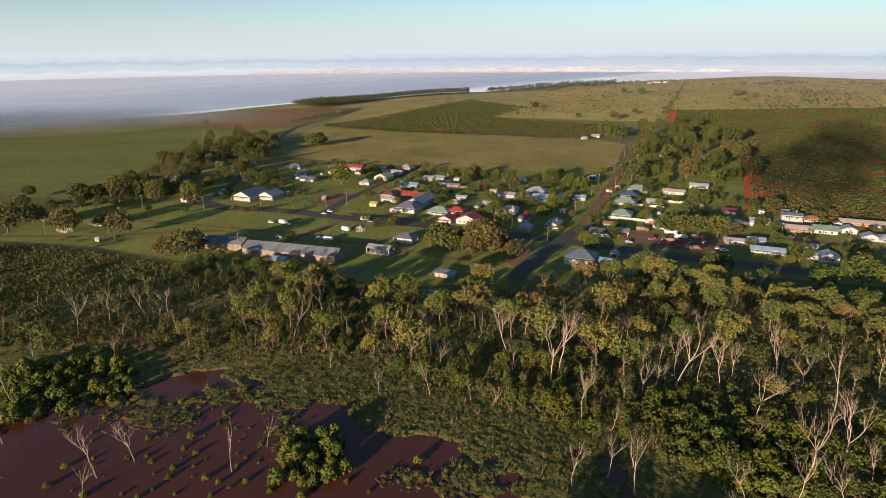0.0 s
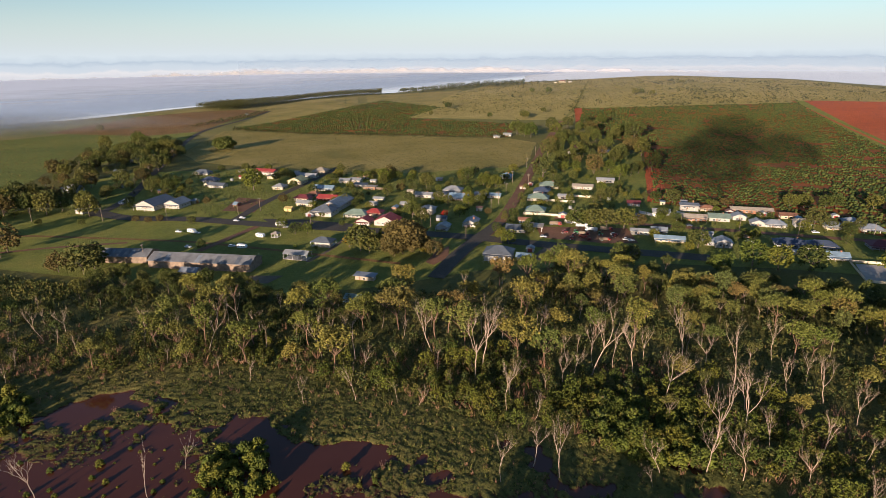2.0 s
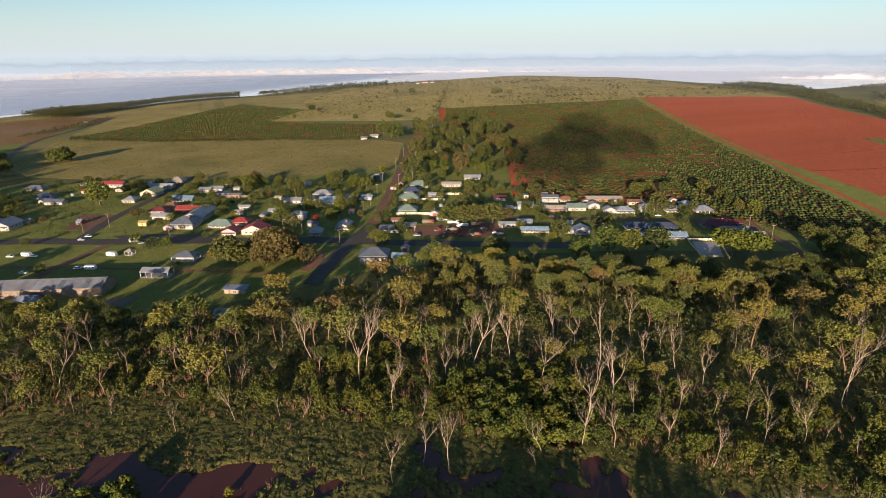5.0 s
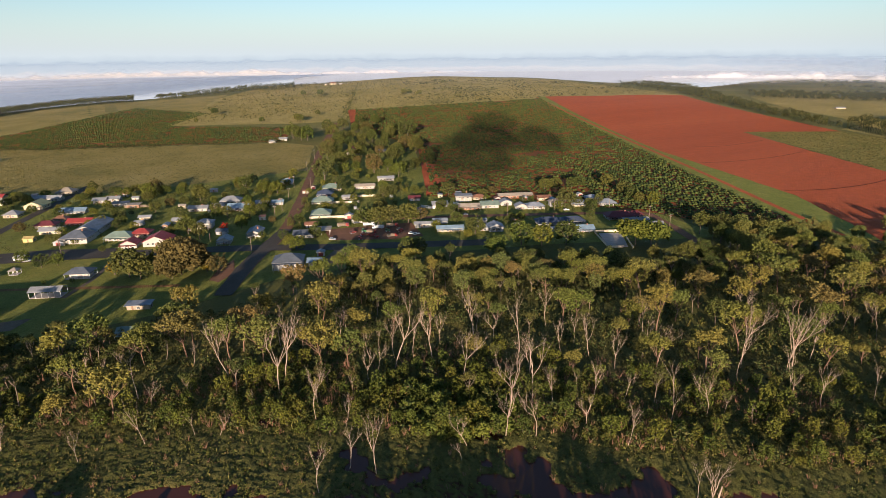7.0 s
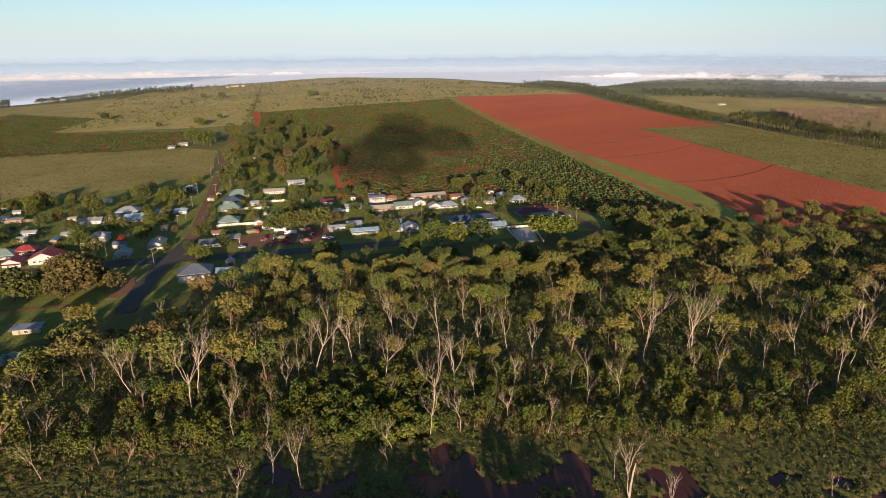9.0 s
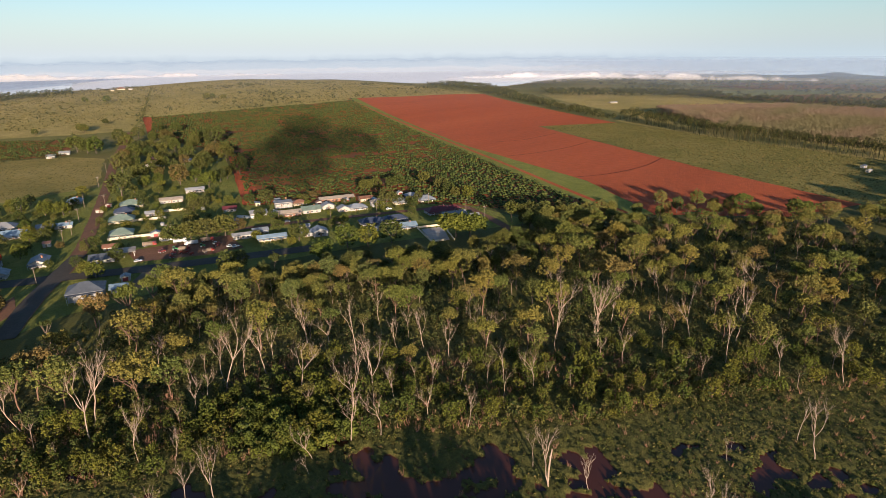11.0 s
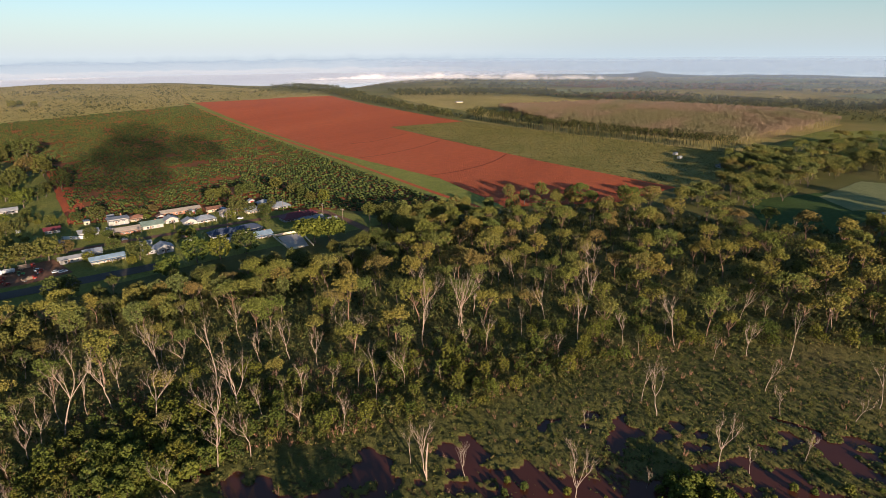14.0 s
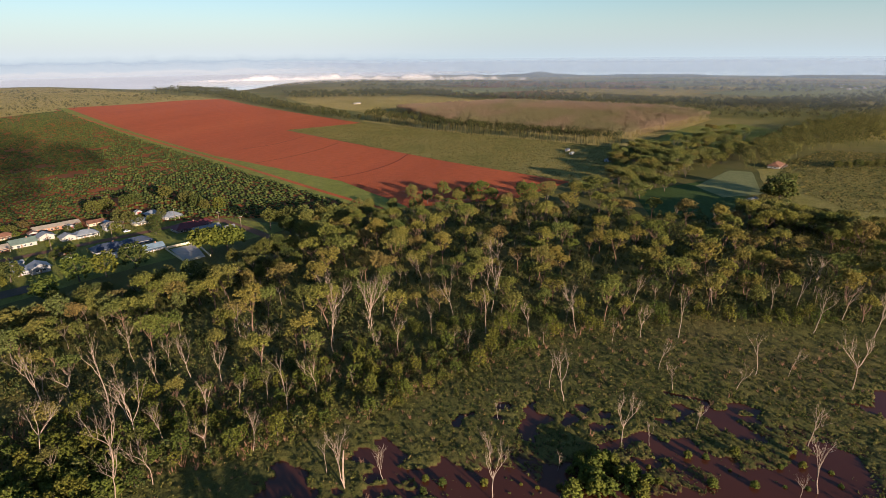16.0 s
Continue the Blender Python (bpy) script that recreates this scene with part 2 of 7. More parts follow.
def sheet(name, poly, off, mat, label, category="field", cell=25.0, wobble=0.0, kind="structure"):
    """A patch of ground cover, laid on the land."""
    pts = []
    rnd = random.Random(len(poly) * 7 + int(poly[0][0]))
    for (x0, y0), (x1, y1) in zip(poly, poly[1:] + poly[:1]):
        n = max(1, int(math.hypot(x1 - x0, y1 - y0) / 12)) if wobble else 1
        for i in range(n):
            pts.append((x0 + (x1 - x0) * i / n + rnd.uniform(-wobble, wobble), y0 + (y1 - y0) * i / n + rnd.uniform(-wobble, wobble)))
    bm = bmesh.new()
    face = bm.faces.new([bm.verts.new((x, y, 0)) for x, y in pts])
    if face.normal.z < 0 or sum(a[0] * b[1] - b[0] * a[1] for a, b in zip(pts, pts[1:] + pts[:1])) < 0:
        face.normal_flip()
    for axis in (0, 1):
        lo, hi = min(p[axis] for p in pts), max(p[axis] for p in pts)
        c = math.ceil(lo / cell) * cell
        while c < hi:
            co, no = [0, 0, 0], [0, 0, 0]
            co[axis], no[axis] = c, 1
            bmesh.ops.bisect_plane(bm, geom=bm.verts[:] + bm.edges[:] + bm.faces[:], plane_co=co, plane_no=no)
            c += cell
    bmesh.ops.triangulate(bm, faces=bm.faces[:])
    for v in bm.verts:
        v.co.z = G(v.co.x, v.co.y) + off
    me = bpy.data.meshes.new(name)
    bm.to_mesh(me)
    bm.free()
    me.materials.append(mat)
    return tagged(new(name, me), label, category, kind=kind)


def strip(name, pts, width, off, mat, label, category="road", step=6.0):
    """A road along a line of points, laid on the land."""
    path = []
    ext = [(2 * pts[0][0] - pts[1][0], 2 * pts[0][1] - pts[1][1])] + list(pts) + [(2 * pts[-1][0] - pts[-2][0], 2 * pts[-1][1] - pts[-2][1])]
    for i in range(1, len(ext) - 2):
        p0, p1, p2, p3 = (Vector(p) for p in ext[i - 1:i + 3])
        n = max(2, int((p2 - p1).length / step))
        for k in range(n):
            u = k / n
            path.append(0.5 * (2 * p1 + (p2 - p0) * u + (2 * p0 - 5 * p1 + 4 * p2 - p3) * u * u + (3 * p1 - p0 - 3 * p2 + p3) * u ** 3))
    path.append(Vector(pts[-1]))
    v, f = [], []
    for i, p in enumerate(path):
        d = (path[min(i + 1, len(path) - 1)] - path[max(i - 1, 0)]).normalized()
        side = Vector((-d.y, d.x))
        w = width * (1 + 0.10 * noise.noise(Vector((p.x * 0.1, p.y * 0.1, 0)))) / 2
        for k in (-w, -w / 3, w / 3, w):
            q = p + side * k
            v.append((q.x, q.y, G(q.x, q.y) + off))
        if i:
            a = 4 * i - 4
            f += [(a + j, a + 4 + j, a + 5 + j, a + 1 + j) for j in range(3)]
    me = tri_mesh(name, v, [q[::-1] for q in f], mat)
    return tagged(new(name, me), label, category, kind="structure")


# ---- the land ----
def build_ground():
    az = list(np.arange(-46, 120, 0.4)) + list(np.arange(120, 314, 4.0))
    rnd = random.Random(5)
    rad = [0.01, 40, 80, 110] + list(np.arange(120, 300, 1.1)) + list(np.arange(300, 420, 8)) + list(np.arange(420, 1000, 20)) + list(np.arange(1000, 4901, 50))
    v, f = [], []
    n = len(az)
    for r in rad:
        for a in az:
            x, y = r * math.sin(radians(a)), r * math.cos(radians(a))
            z = G(x, y)
            if 115 < r < 299 and -50 < a < 119:
                if marsh(x, y):
                    z += rnd.uniform(0.0, 0.75)
                elif shore(x, y) < 50:
                    z -= 0.6
            v.append((x, y, z))
    for i in range(len(rad) - 1):
        for j in range(n):
            k = (j + 1) % n
            f.append((i * n + j, (i + 1) * n + j, (i + 1) * n + k, i * n + k))
    me = tri_mesh("ground", v, [q[::-1] for q in f], M["swamp"], smooth=True)
    tagged(new("ground", me), "grassy ground with marshy red mud near the water", "ground", kind="structure")


def swamp_mat():
    """Grass that turns to wet red mud just above the water."""
    m, t, b, o = nodes_of("marsh_ground")
    geo = t.nodes.new("ShaderNodeNewGeometry")
    sep = t.nodes.new("ShaderNodeSeparateXYZ")
    t.links.new(geo.outputs["Position"], sep.inputs[0])
    grass = ramp(t, noise_of(t, 0.012, 6, 0.65), [(0.3, (0.105, 0.112, 0.03)), (0.5, (0.165, 0.155, 0.043)), (0.7, (0.21, 0.165, 0.058))])
    fine_n = noise_of(t, 0.9, 8, 0.78)
    grass = blend(t, 1.0, grass, ramp(t, fine_n, [(0.3, (0.5,) * 3), (0.65, (1.0,) * 3)]), "MULTIPLY")
    mud = ramp(t, noise_of(t, 0.3, 5, 0.7), [(0.35, (0.075, 0.03, 0.02)), (0.65, (0.11, 0.05, 0.03))])
    hgt = t.nodes.new("ShaderNodeMapRange")
    hgt.inputs[1].default_value, hgt.inputs[2].default_value = -0.42, -0.15
    hgt.clamp = True
    t.links.new(sep.outputs["Z"], hgt.inputs[0])
    far = t.nodes.new("ShaderNodeVectorMath")
    far.operation = "LENGTH"
    t.links.new(geo.outputs["Position"], far.inputs[0])
    dry = t.nodes.new("ShaderNodeMapRange")
    dry.inputs[1].default_value, dry.inputs[2].default_value = 330, 340
    t.links.new(far.outputs["Value"], dry.inputs[0])
    plain = ramp(t, noise_of(t, 0.006, 6, 0.65), [(0.3, (0.13, 0.14, 0.04)), (0.5, (0.22, 0.195, 0.06)), (0.7, (0.30, 0.235, 0.085))])
    far_off = t.nodes.new("ShaderNodeMapRange")
    far_off.inputs[1].default_value, far_off.inputs[2].default_value = 700, 1000
    t.links.new(far.outputs["Value"], far_off.inputs[0])
    grass = blend(t, far_off.outputs[0], grass, plain)
    top = t.nodes.new("ShaderNodeMath")
    top.operation = "MAXIMUM"
    t.links.new(hgt.outputs[0], top.inputs[0])
    t.links.new(dry.outputs[0], top.inputs[1])
    t.links.new(blend(t, top.outputs[0], mud, grass), b.inputs["Base Color"])
    b.inputs["Roughness"].default_value = 0.9
    b.inputs["Specular IOR Level"].default_value = 0.15
    bumped(t, b, fine_n, 1.0, 0.7)
    return m


M["swamp"] = swamp_mat()
build_ground()
n_w = 72
wv = [(0, 0, -0.45)] + [(300 * math.sin(2 * math.pi * i / n_w), 300 * math.cos(2 * math.pi * i / n_w), -0.45) for i in range(n_w)]
wat = new("water", tri_mesh("water", wv, [(0, (i + 1) % n_w + 1, i + 1) for i in range(n_w)], M["water"]))
tagged(wat, "still muddy red-brown floodwater", "water", kind="structure")

P2 = [(440, 1122), (584, 1100), (868, 1078), (535, 449), (435, 272), (394, 184), (363, 225), (347, 289), (299, 368), (231, 427), (352, 668), (348, 900)]
P1 = [(-199, 1018), (66, 1446), (178, 1240), (95, 1083), (265, 952), (213, 819), (-72, 922)]
RED = [(905, 1110), (1259, 1013), (935, 468), (810, 538), (618, 210), (546, 62), (471, 94), (413, 171), (488, 269), (577, 486)]
sheet("pasture", [(-213, 762), (-209, 994), (-72, 917), (213, 803), (236, 760), (176, 595), (100, 590), (9, 580), (-100, 640), (-176, 690)], 0.10, M["pasture"], "broad dry grazing pasture, olive and straw coloured", wobble=1.5)
sheet("plantation_floor", P1, 0.10, M["plantsoil"], "red soil and weeds between rows of young trees", wobble=1.0)
sheet("plantation_floor", P2, 0.10, M["plantsoil"], "red soil and weeds under a large young plantation", wobble=1.0)
sheet("ploughed_field", RED, 0.14, M["redsoil"], "bare ploughed red-soil field", wobble=0.8)
sheet("grass_strip", [(883, 1117), (903, 1110), (577, 486), (488, 269), (415, 171), (394, 184), (435, 272), (535, 449)], 0.18, M["headland"], "bright green grass headland beside the ploughed field", wobble=0.8)
sheet("rough_field", [(817, 537), (935, 466), (866, 281), (765, 33), (659, 7), (546, 62), (618, 212)], 0.10, M["rough"], "rough green paddock with tall weeds", wobble=1.0)
sheet("hill_pasture", [(90, 1090), (260, 1562), (500, 1950), (1000, 1900), (1300, 1500), (1259, 1013), (905, 1110), (868, 1078), (584, 1100), (440, 1122), (362, 987), (282, 1000)], 0.12, M["hillgrass"], "grazed grass on the long low hill", cell=40)
sheet("orchard_floor", [(959, 480), (853, 277), (767, 27), (1133, -107), (1263, -35), (1363, 305), (1174, 506)], 0.22, M["hillgrass"], "grass between pale orchard rows", cell=40)
sheet("green_paddock", [(737, 6), (1009, -47), (1073, -144), (978, -199), (767, -101), (668, -24)], 0.17, M["lawn"], "lush green paddock", cell=40)
sheet("pale_crop", [(558, -46), (645, -83), (642, -103), (539, -97), (519, -65)], 0.16, M["hay"], "pale crop in neat strips", wobble=0.5)
sheet("green_crop", [(519, 6), (586, -57), (524, -83), (444, -54), (438, -9)], 0.13, M["crop"], "low dark-green crop in rows", wobble=0.5)
sheet("grazing_paddock", [(659, -110), (720, -260), (462, -190), (440, -110), (552, -103)], 0.10, M["rough"], "rough grazing paddock", wobble=1.0)
sheet("brown_field", [(-526, 1107), (-503, 1236), (-461, 1358), (-344, 1401), (-238, 1398), (-177, 1333), (-227, 1193), (-246, 993), (-322, 965)], 0.12, M["brownfield"], "brown cultivated field with curved furrows", cell=40, wobble=1.0)
sheet("meadow", [(-435, 542), (-716, 962), (-601, 955), (-515, 1022), (-451, 1104), (-332, 968), (-344, 796), (-314, 620), (-316, 492), (-358, 490)], 0.08, M["meadow"], "long green meadow running into the fog", cell=40, wobble=1.0)
sheet("far_pasture", [(-470, 1362), (-300, 1500), (-120, 1590), (90, 1640), (300, 1660), (262, 1562), (178, 1240), (66, 1446), (-165, 1075), (-205, 1060), (-177, 1333), (-238, 1398), (-344, 1401)], 0.06, M["pasture"], "dry tan pasture below a belt of pines", cell=40)
sheet("green_strip", [(-336, 966), (-250, 985), (-226, 770), (-300, 690), (-345, 800)], 0.09, M["lawn"], "bright green strip of crop beside the road", cell=40)
sheet("tan_paddock", [(1409, 931), (1300, 820), (1204, 702), (1118, 563), (1060, 505), (1174, 508), (1363, 307), (1633, 588), (1660, 798), (1560, 1000)], 0.20, M["hillgrass"], "tan grazing paddock beyond the windbreak", cell=60)
sheet("dirt_track", [(337, 655), (364, 680), (352, 662), (245, 427), (228, 430)], 0.16, M["redsoil"], "bare red soil track beside the plantation", wobble=0.6)
sheet("dirt_track", [(355, 930), (430, 1140), (452, 1122), (392, 965)], 0.16, M["redsoil"], "bare red soil corner of the plantation", wobble=0.6)
sheet("town_grass", [(-300, 372), (-300, 470), (-240, 640), (-60, 640), (176, 597), (235, 700), (330, 650), (231, 427), (299, 368), (347, 289), (340, 225), (225, 275), (170, 292), (66, 300), (10, 285), (-50, 280), (-144, 322), (-225, 356)], 0.05, M["lawn"], "mown green grass between the houses", cell=40)

sheet("weedy_field", [(-287, 363), (-222, 346), (-145, 311), (-151, 277), (-189, 274), (-207, 251)], 0.05, M["rough"], "rough olive field of tall weeds", wobble=1.0)
strip("road", [(40, 295), (63, 337), (94, 386), (128, 461), (182, 592), (250, 760), (345, 968)], 8.5, 0.22, M["reddirt"], "red dirt road running straight out of town")
strip("track", [(345, 968), (430, 1140), (534, 1377), (712, 1783)], 4.5, 0.24, M["rough"], "pale grassy track climbing the hill", "track")
strip("road", [(-206, 477), (-171, 452), (-123, 440), (-77, 420), (-9, 394), (60, 366), (112, 338), (160, 315), (200, 296)], 12.0, 0.26, M["asphalt"], "asphalt main street")
strip("road", [(38, 292), (60, 334), (98, 392)], 9.5, 0.28, M["asphalt"], "asphalt junction of the main street")
strip("road", [(140, 397), (187, 372), (224, 355), (290, 322), (337, 297), (334, 275), (317, 235), (300, 205)], 6.5, 0.22, M["reddirt"], "dirt back street behind the houses")
strip("road", [(-200, 462), (-194, 500), (-197, 556), (-218, 726), (-242, 976), (-209, 1156), (-179, 1347)], 7.5, 0.24, M["asphalt"], "asphalt road leaving town past the pasture")
strip("road", [(-92, 428), (-77, 482), (-50, 550), (-20, 630)], 7.0, 0.20, M["asphalt"], "side street with worn asphalt")
strip("railway_bed", [(-290, 425), (-230, 417), (-170, 401), (-109, 382), (-52, 355), (21, 318)], 3.5, 0.16, M["brownfield"], "disused brown rail bed through grass", "track")
strip("contour_bank", [(497, 284), (520, 272), (554, 263), (600, 260), (648, 266)], 1.5, 0.30, M["darkearth"], "curved contour bank across the ploughed field", "track")
strip("contour_bank", [(548, 408), (575, 398), (608, 391), (655, 388), (710, 392)], 1.5, 0.30, M["darkearth"], "curved contour bank across the ploughed field", "track")
strip("dirt_margin", [(880, 1110), (705, 752), (541, 438), (440, 256), (404, 188)], 5.0, 0.26, M["redsoil"], "bare red soil margin beside the grass headland", "track")
strip("contour_bank", [(632, 486), (660, 473), (690, 469), (757, 472)], 1.5, 0.30, M["darkearth"], "curved contour bank across the ploughed field", "track")
strip("track", [(-299, 380), (-237, 378), (-194, 385), (-150, 388)], 3.5, 0.14, M["reddirt"], "worn dirt track through grass", "track")
strip("track", [(-100, 362), (-84, 391), (-72, 412)], 5.0, 0.18, M["reddirt"], "dirt drive into the park", "track")
strip("track", [(-32, 330), (-18, 354), (-9, 380)], 2.5, 0.14, M["gravel"], "gravel footpath across the park", "track")


# ---- trees ----
BALL_V = [Vector(p) for p in ((1, 0, 0), (0, 1, 0), (-1, 0, 0), (0, -1, 0), (0, 0, 1), (0, 0, -1))]
BALL_F = [(0, 1, 4), (1, 2, 4), (2, 3, 4), (3, 0, 4), (1, 0, 5), (2, 1, 5), (3, 2, 5), (0, 3, 5)]



class Build:
    """Collects tubes and leaf cards for one mesh."""

    def __init__(self, seed):
        self.v, self.f = [], []
        self.rnd = random.Random(seed)

    def tube(self, path, r0, r1, sides=5):
        n = len(path)
        base = len(self.v)
        for i, p in enumerate(path):
            d = (path[min(i + 1, n - 1)] - path[max(i - 1, 0)]).normalized()
            a = d.orthogonal().normalized()
            b = d.cross(a)
            r = r0 + (r1 - r0) * i / (n - 1)
            for k in range(sides):
                an = 2 * math.pi * k / sides
                self.v.append(p + (a * math.cos(an) + b * math.sin(an)) * r)
        for i in range(n - 1):
            for k in range(sides):
                q = (base + i * sides + k, base + i * sides + (k + 1) % sides, base + (i + 1) * sides + (k + 1) % sides, base + (i + 1) * sides + k)
                self.f.append((q[0], q[1], q[2]))
                self.f.append((q[0], q[2], q[3]))

    def limb(self, start, heading, length, r0, r1, bend=0.25, n=4, up=0.15, sides=5):
        path, p, d = [start.copy()], start.copy(), heading.normalized()
        for i in range(n):
            d = (d + Vector((self.rnd.uniform(-bend, bend), self.rnd.uniform(-bend, bend), self.rnd.uniform(-bend, bend) + up))).normalized()
            p = p + d * (length / n)
            path.append(p.copy())
        self.tube(path, r0, r1, sides)
        return path, d

    def cards(self, centre, size, n, leaf, flat=0.8, core=0.72):
        """Leaf sprays scattered over a clump, round a ragged core of leaves."""
        R = self.rnd
        if core:
            base = len(self.v)
            for d in BALL_V:
                j = size * core * R.uniform(0.85, 1.3)
                self.v.append(centre + Vector((d.x * j, d.y * j, d.z * j * flat)))
            self.f += [tuple(base + i for i in f) for f in BALL_F]
        for _ in range(n):
            d = Vector((R.gauss(0, 1), R.gauss(0, 1), R.gauss(0, 1))).normalized()
            p = centre + Vector((d.x * size, d.y * size, d.z * size * flat)) * R.uniform(0.7, 1.08)
            nrm = (d + Vector((R.uniform(-0.8, 0.8), R.uniform(-0.8, 0.8), R.uniform(-0.3, 0.9)))).normalized()
            a = nrm.orthogonal().normalized()
            a.rotate(Matrix.Rotation(R.uniform(0, 6.28), 3, nrm))
            b = nrm.cross(a)
            s = leaf * R.uniform(0.6, 1.3)
            k = len(self.v)
            self.v += [p - a * s, p - b * s * 0.55 + nrm * s * 0.15, p + a * s * R.uniform(0.8, 1.1), p + b * s * 0.6 - nrm * s * 0.2]
            self.f += [(k, k + 1, k + 2), (k, k + 2, k + 3)]

    def puff(self, centre, size, flat=0.8, sprays=7, leaf=0.3):
        """A small tuft of foliage: a torn core under loose leaf sprays."""
        R = self.rnd
        base = len(self.v)
        for d in BALL_V:
            j = size * R.uniform(0.35, 1.05)
            self.v.append(centre + Vector((d.x + R.uniform(-0.25, 0.25), d.y + R.uniform(-0.25, 0.25), d.z * flat)) * j)
        self.f += [tuple(base + i for i in f) for f in BALL_F]
        for _ in range(sprays):
            d = Vector((R.gauss(0, 1), R.gauss(0, 1), R.gauss(0.3, 0.9))).normalized()
            p = centre + Vector((d.x, d.y, d.z * flat)) * size * R.uniform(0.55, 1.3)
            nrm = (d * 0.7 + Vector((R.gauss(0, 0.7), R.gauss(0, 0.7), R.gauss(0.15, 0.6)))).normalized()
            a = nrm.orthogonal().normalized()
            a.rotate(Matrix.Rotation(R.uniform(0, 6.28), 3, nrm))
            b = nrm.cross(a)
            l = leaf * R.uniform(0.6, 1.35)
            k = len(self.v)
            self.v += [p - a * l, p - b * l * 0.55 + nrm * l * 0.15, p + a * l * R.uniform(0.8, 1.1), p + b * l * 0.6 - nrm * l * 0.2]
            self.f += [(k, k + 1, k + 2), (k, k + 2, k + 3)]

    def pad(self, centre, radius, depth, n, size, leaf=0.3, sprays=7):
        """A rounded pad of foliage, fullest over its top and rim, ragged below."""
        R = self.rnd
        for i in range(n):
            up = -0.35 + 1.3 * (i + 0.5) / n
            an = 2.4 * i + R.uniform(-0.6, 0.6)
            k = math.sqrt(max(0.03, 1 - min(1.0, abs(up)) ** 2)) * R.uniform(0.62, 1.08)
            c = centre + Vector((math.cos(an) * radius * k, math.sin(an) * radius * k, depth * up * R.uniform(0.75, 1.1)))
            self.puff(c, size * R.uniform(0.6, 1.3), 0.75, sprays, leaf)

    def mesh(self, name, mat, smooth=False):
        return tri_mesh(name, [tuple(p) for p in self.v], self.f, mat, smooth=smooth)


def grow(seed, height, spread, bare=0.45, pads=9, per=11, puff=0.75, lean=0.07, trunk_r=0.3, limbs=6, depth=0.55, rise=1.5):
    """A leafy tree: a tall stem, ascending limbs and pads of foliage at their ends; wood in one build, crown in another."""
    wood, crown = Build(seed), Build(seed + 500)
    R = wood.rnd
    fork = Vector((R.uniform(-lean, lean) * height, R.uniform(-lean, lean) * height, height * bare))
    wood.tube([Vector((0, 0, -0.6)), fork * 0.5 + Vector((R.uniform(-0.4, 0.4), R.uniform(-0.4, 0.4), 0)), fork], trunk_r, trunk_r * 0.72, 6)
    ends = []
    for i in range(limbs):
        an = 6.283 * i / limbs + R.uniform(-0.5, 0.5)
        out = Vector((math.cos(an), math.sin(an), R.uniform(0.7, 1.3) * rise))
        path, d = wood.limb(fork, out, height * (1 - bare) * R.uniform(0.7, 0.95), trunk_r * 0.5, trunk_r * 0.14, 0.3, 4, 0.10)
        side = Vector((R.uniform(-1, 1), R.uniform(-1, 1), 0.7))
        twig, d = wood.limb(path[2], d + side, height * (1 - bare) * 0.4, trunk_r * 0.26, trunk_r * 0.1, 0.3, 2, 0.1, 3)
        ends += [path[4], twig[2], path[3]]
    top = height * 0.94
    for i in range(pads):
        e = ends[i % len(ends)]
        if i < len(ends) and i % 3 < 2:
            c = Vector((e.x * 0.8, e.y * 0.8, min(e.z, top)))
        else:
            an, rr = R.uniform(0, 6.283), math.sqrt(R.uniform(0.05, 1)) * spread * 0.8
            c = Vector((fork.x + math.cos(an) * rr, fork.y + math.sin(an) * rr, R.uniform(height * (bare + 0.2), top) - 0.35 * rr))
        off = Vector((c.x - fork.x, c.y - fork.y, 0))
        if off.length > spread:
            c -= off * (1 - spread / off.length)
        r = spread * R.uniform(0.42, 0.60)
        crown.pad(c, r, r * depth, int(per * R.uniform(0.8, 1.25)), puff, puff * 0.55, 7)
    return wood, crown


def grow_dome(seed, height, spread, puffs=60, bare=0.12, trunk_r=0.25, size=None):
    """A full round-headed tree, leafy nearly to the ground, its crown broken into a few billows."""
    wood, crown = Build(seed), Build(seed + 500)
    R = wood.rnd
    fork = Vector((R.uniform(-0.3, 0.3), R.uniform(-0.3, 0.3), height * max(0.22, bare)))
    wood.tube([Vector((0, 0, -0.5)), fork * 0.5, fork], trunk_r, trunk_r * 0.75, 6)
    for i in range(4):
        an = 1.57 * i + R.uniform(-0.5, 0.5)
        wood.limb(fork, Vector((math.cos(an), math.sin(an), 1.1)), height * 0.5, trunk_r * 0.5, trunk_r * 0.12, 0.25, 3, 0.1, 4)
    zc, rz = height * (0.45 + bare / 2), height * (0.5 - bare / 2) * 0.96
    size = size or max(0.4, spread * 0.16)
    for i in range(puffs):
        up = -0.8 + 1.78 * (i + 0.5) / puffs
        an = 2.4 * i + R.uniform(-0.3, 0.3)
        k = math.sqrt(max(0.0, 1 - up * up))
        d = Vector((math.cos(an) * k, math.sin(an) * k, up))
        bulge = 0.80 + 0.42 * noise.noise(d * 1.9 + Vector((seed * 3.7, 0, 0))) + R.uniform(-0.10, 0.06)
        c = Vector((d.x * spread * bulge, d.y * spread * bulge, zc + d.z * rz * bulge))
        crown.puff(c, size * R.uniform(0.7, 1.3), 0.85, 7, size * 0.55)
    return wood, crown


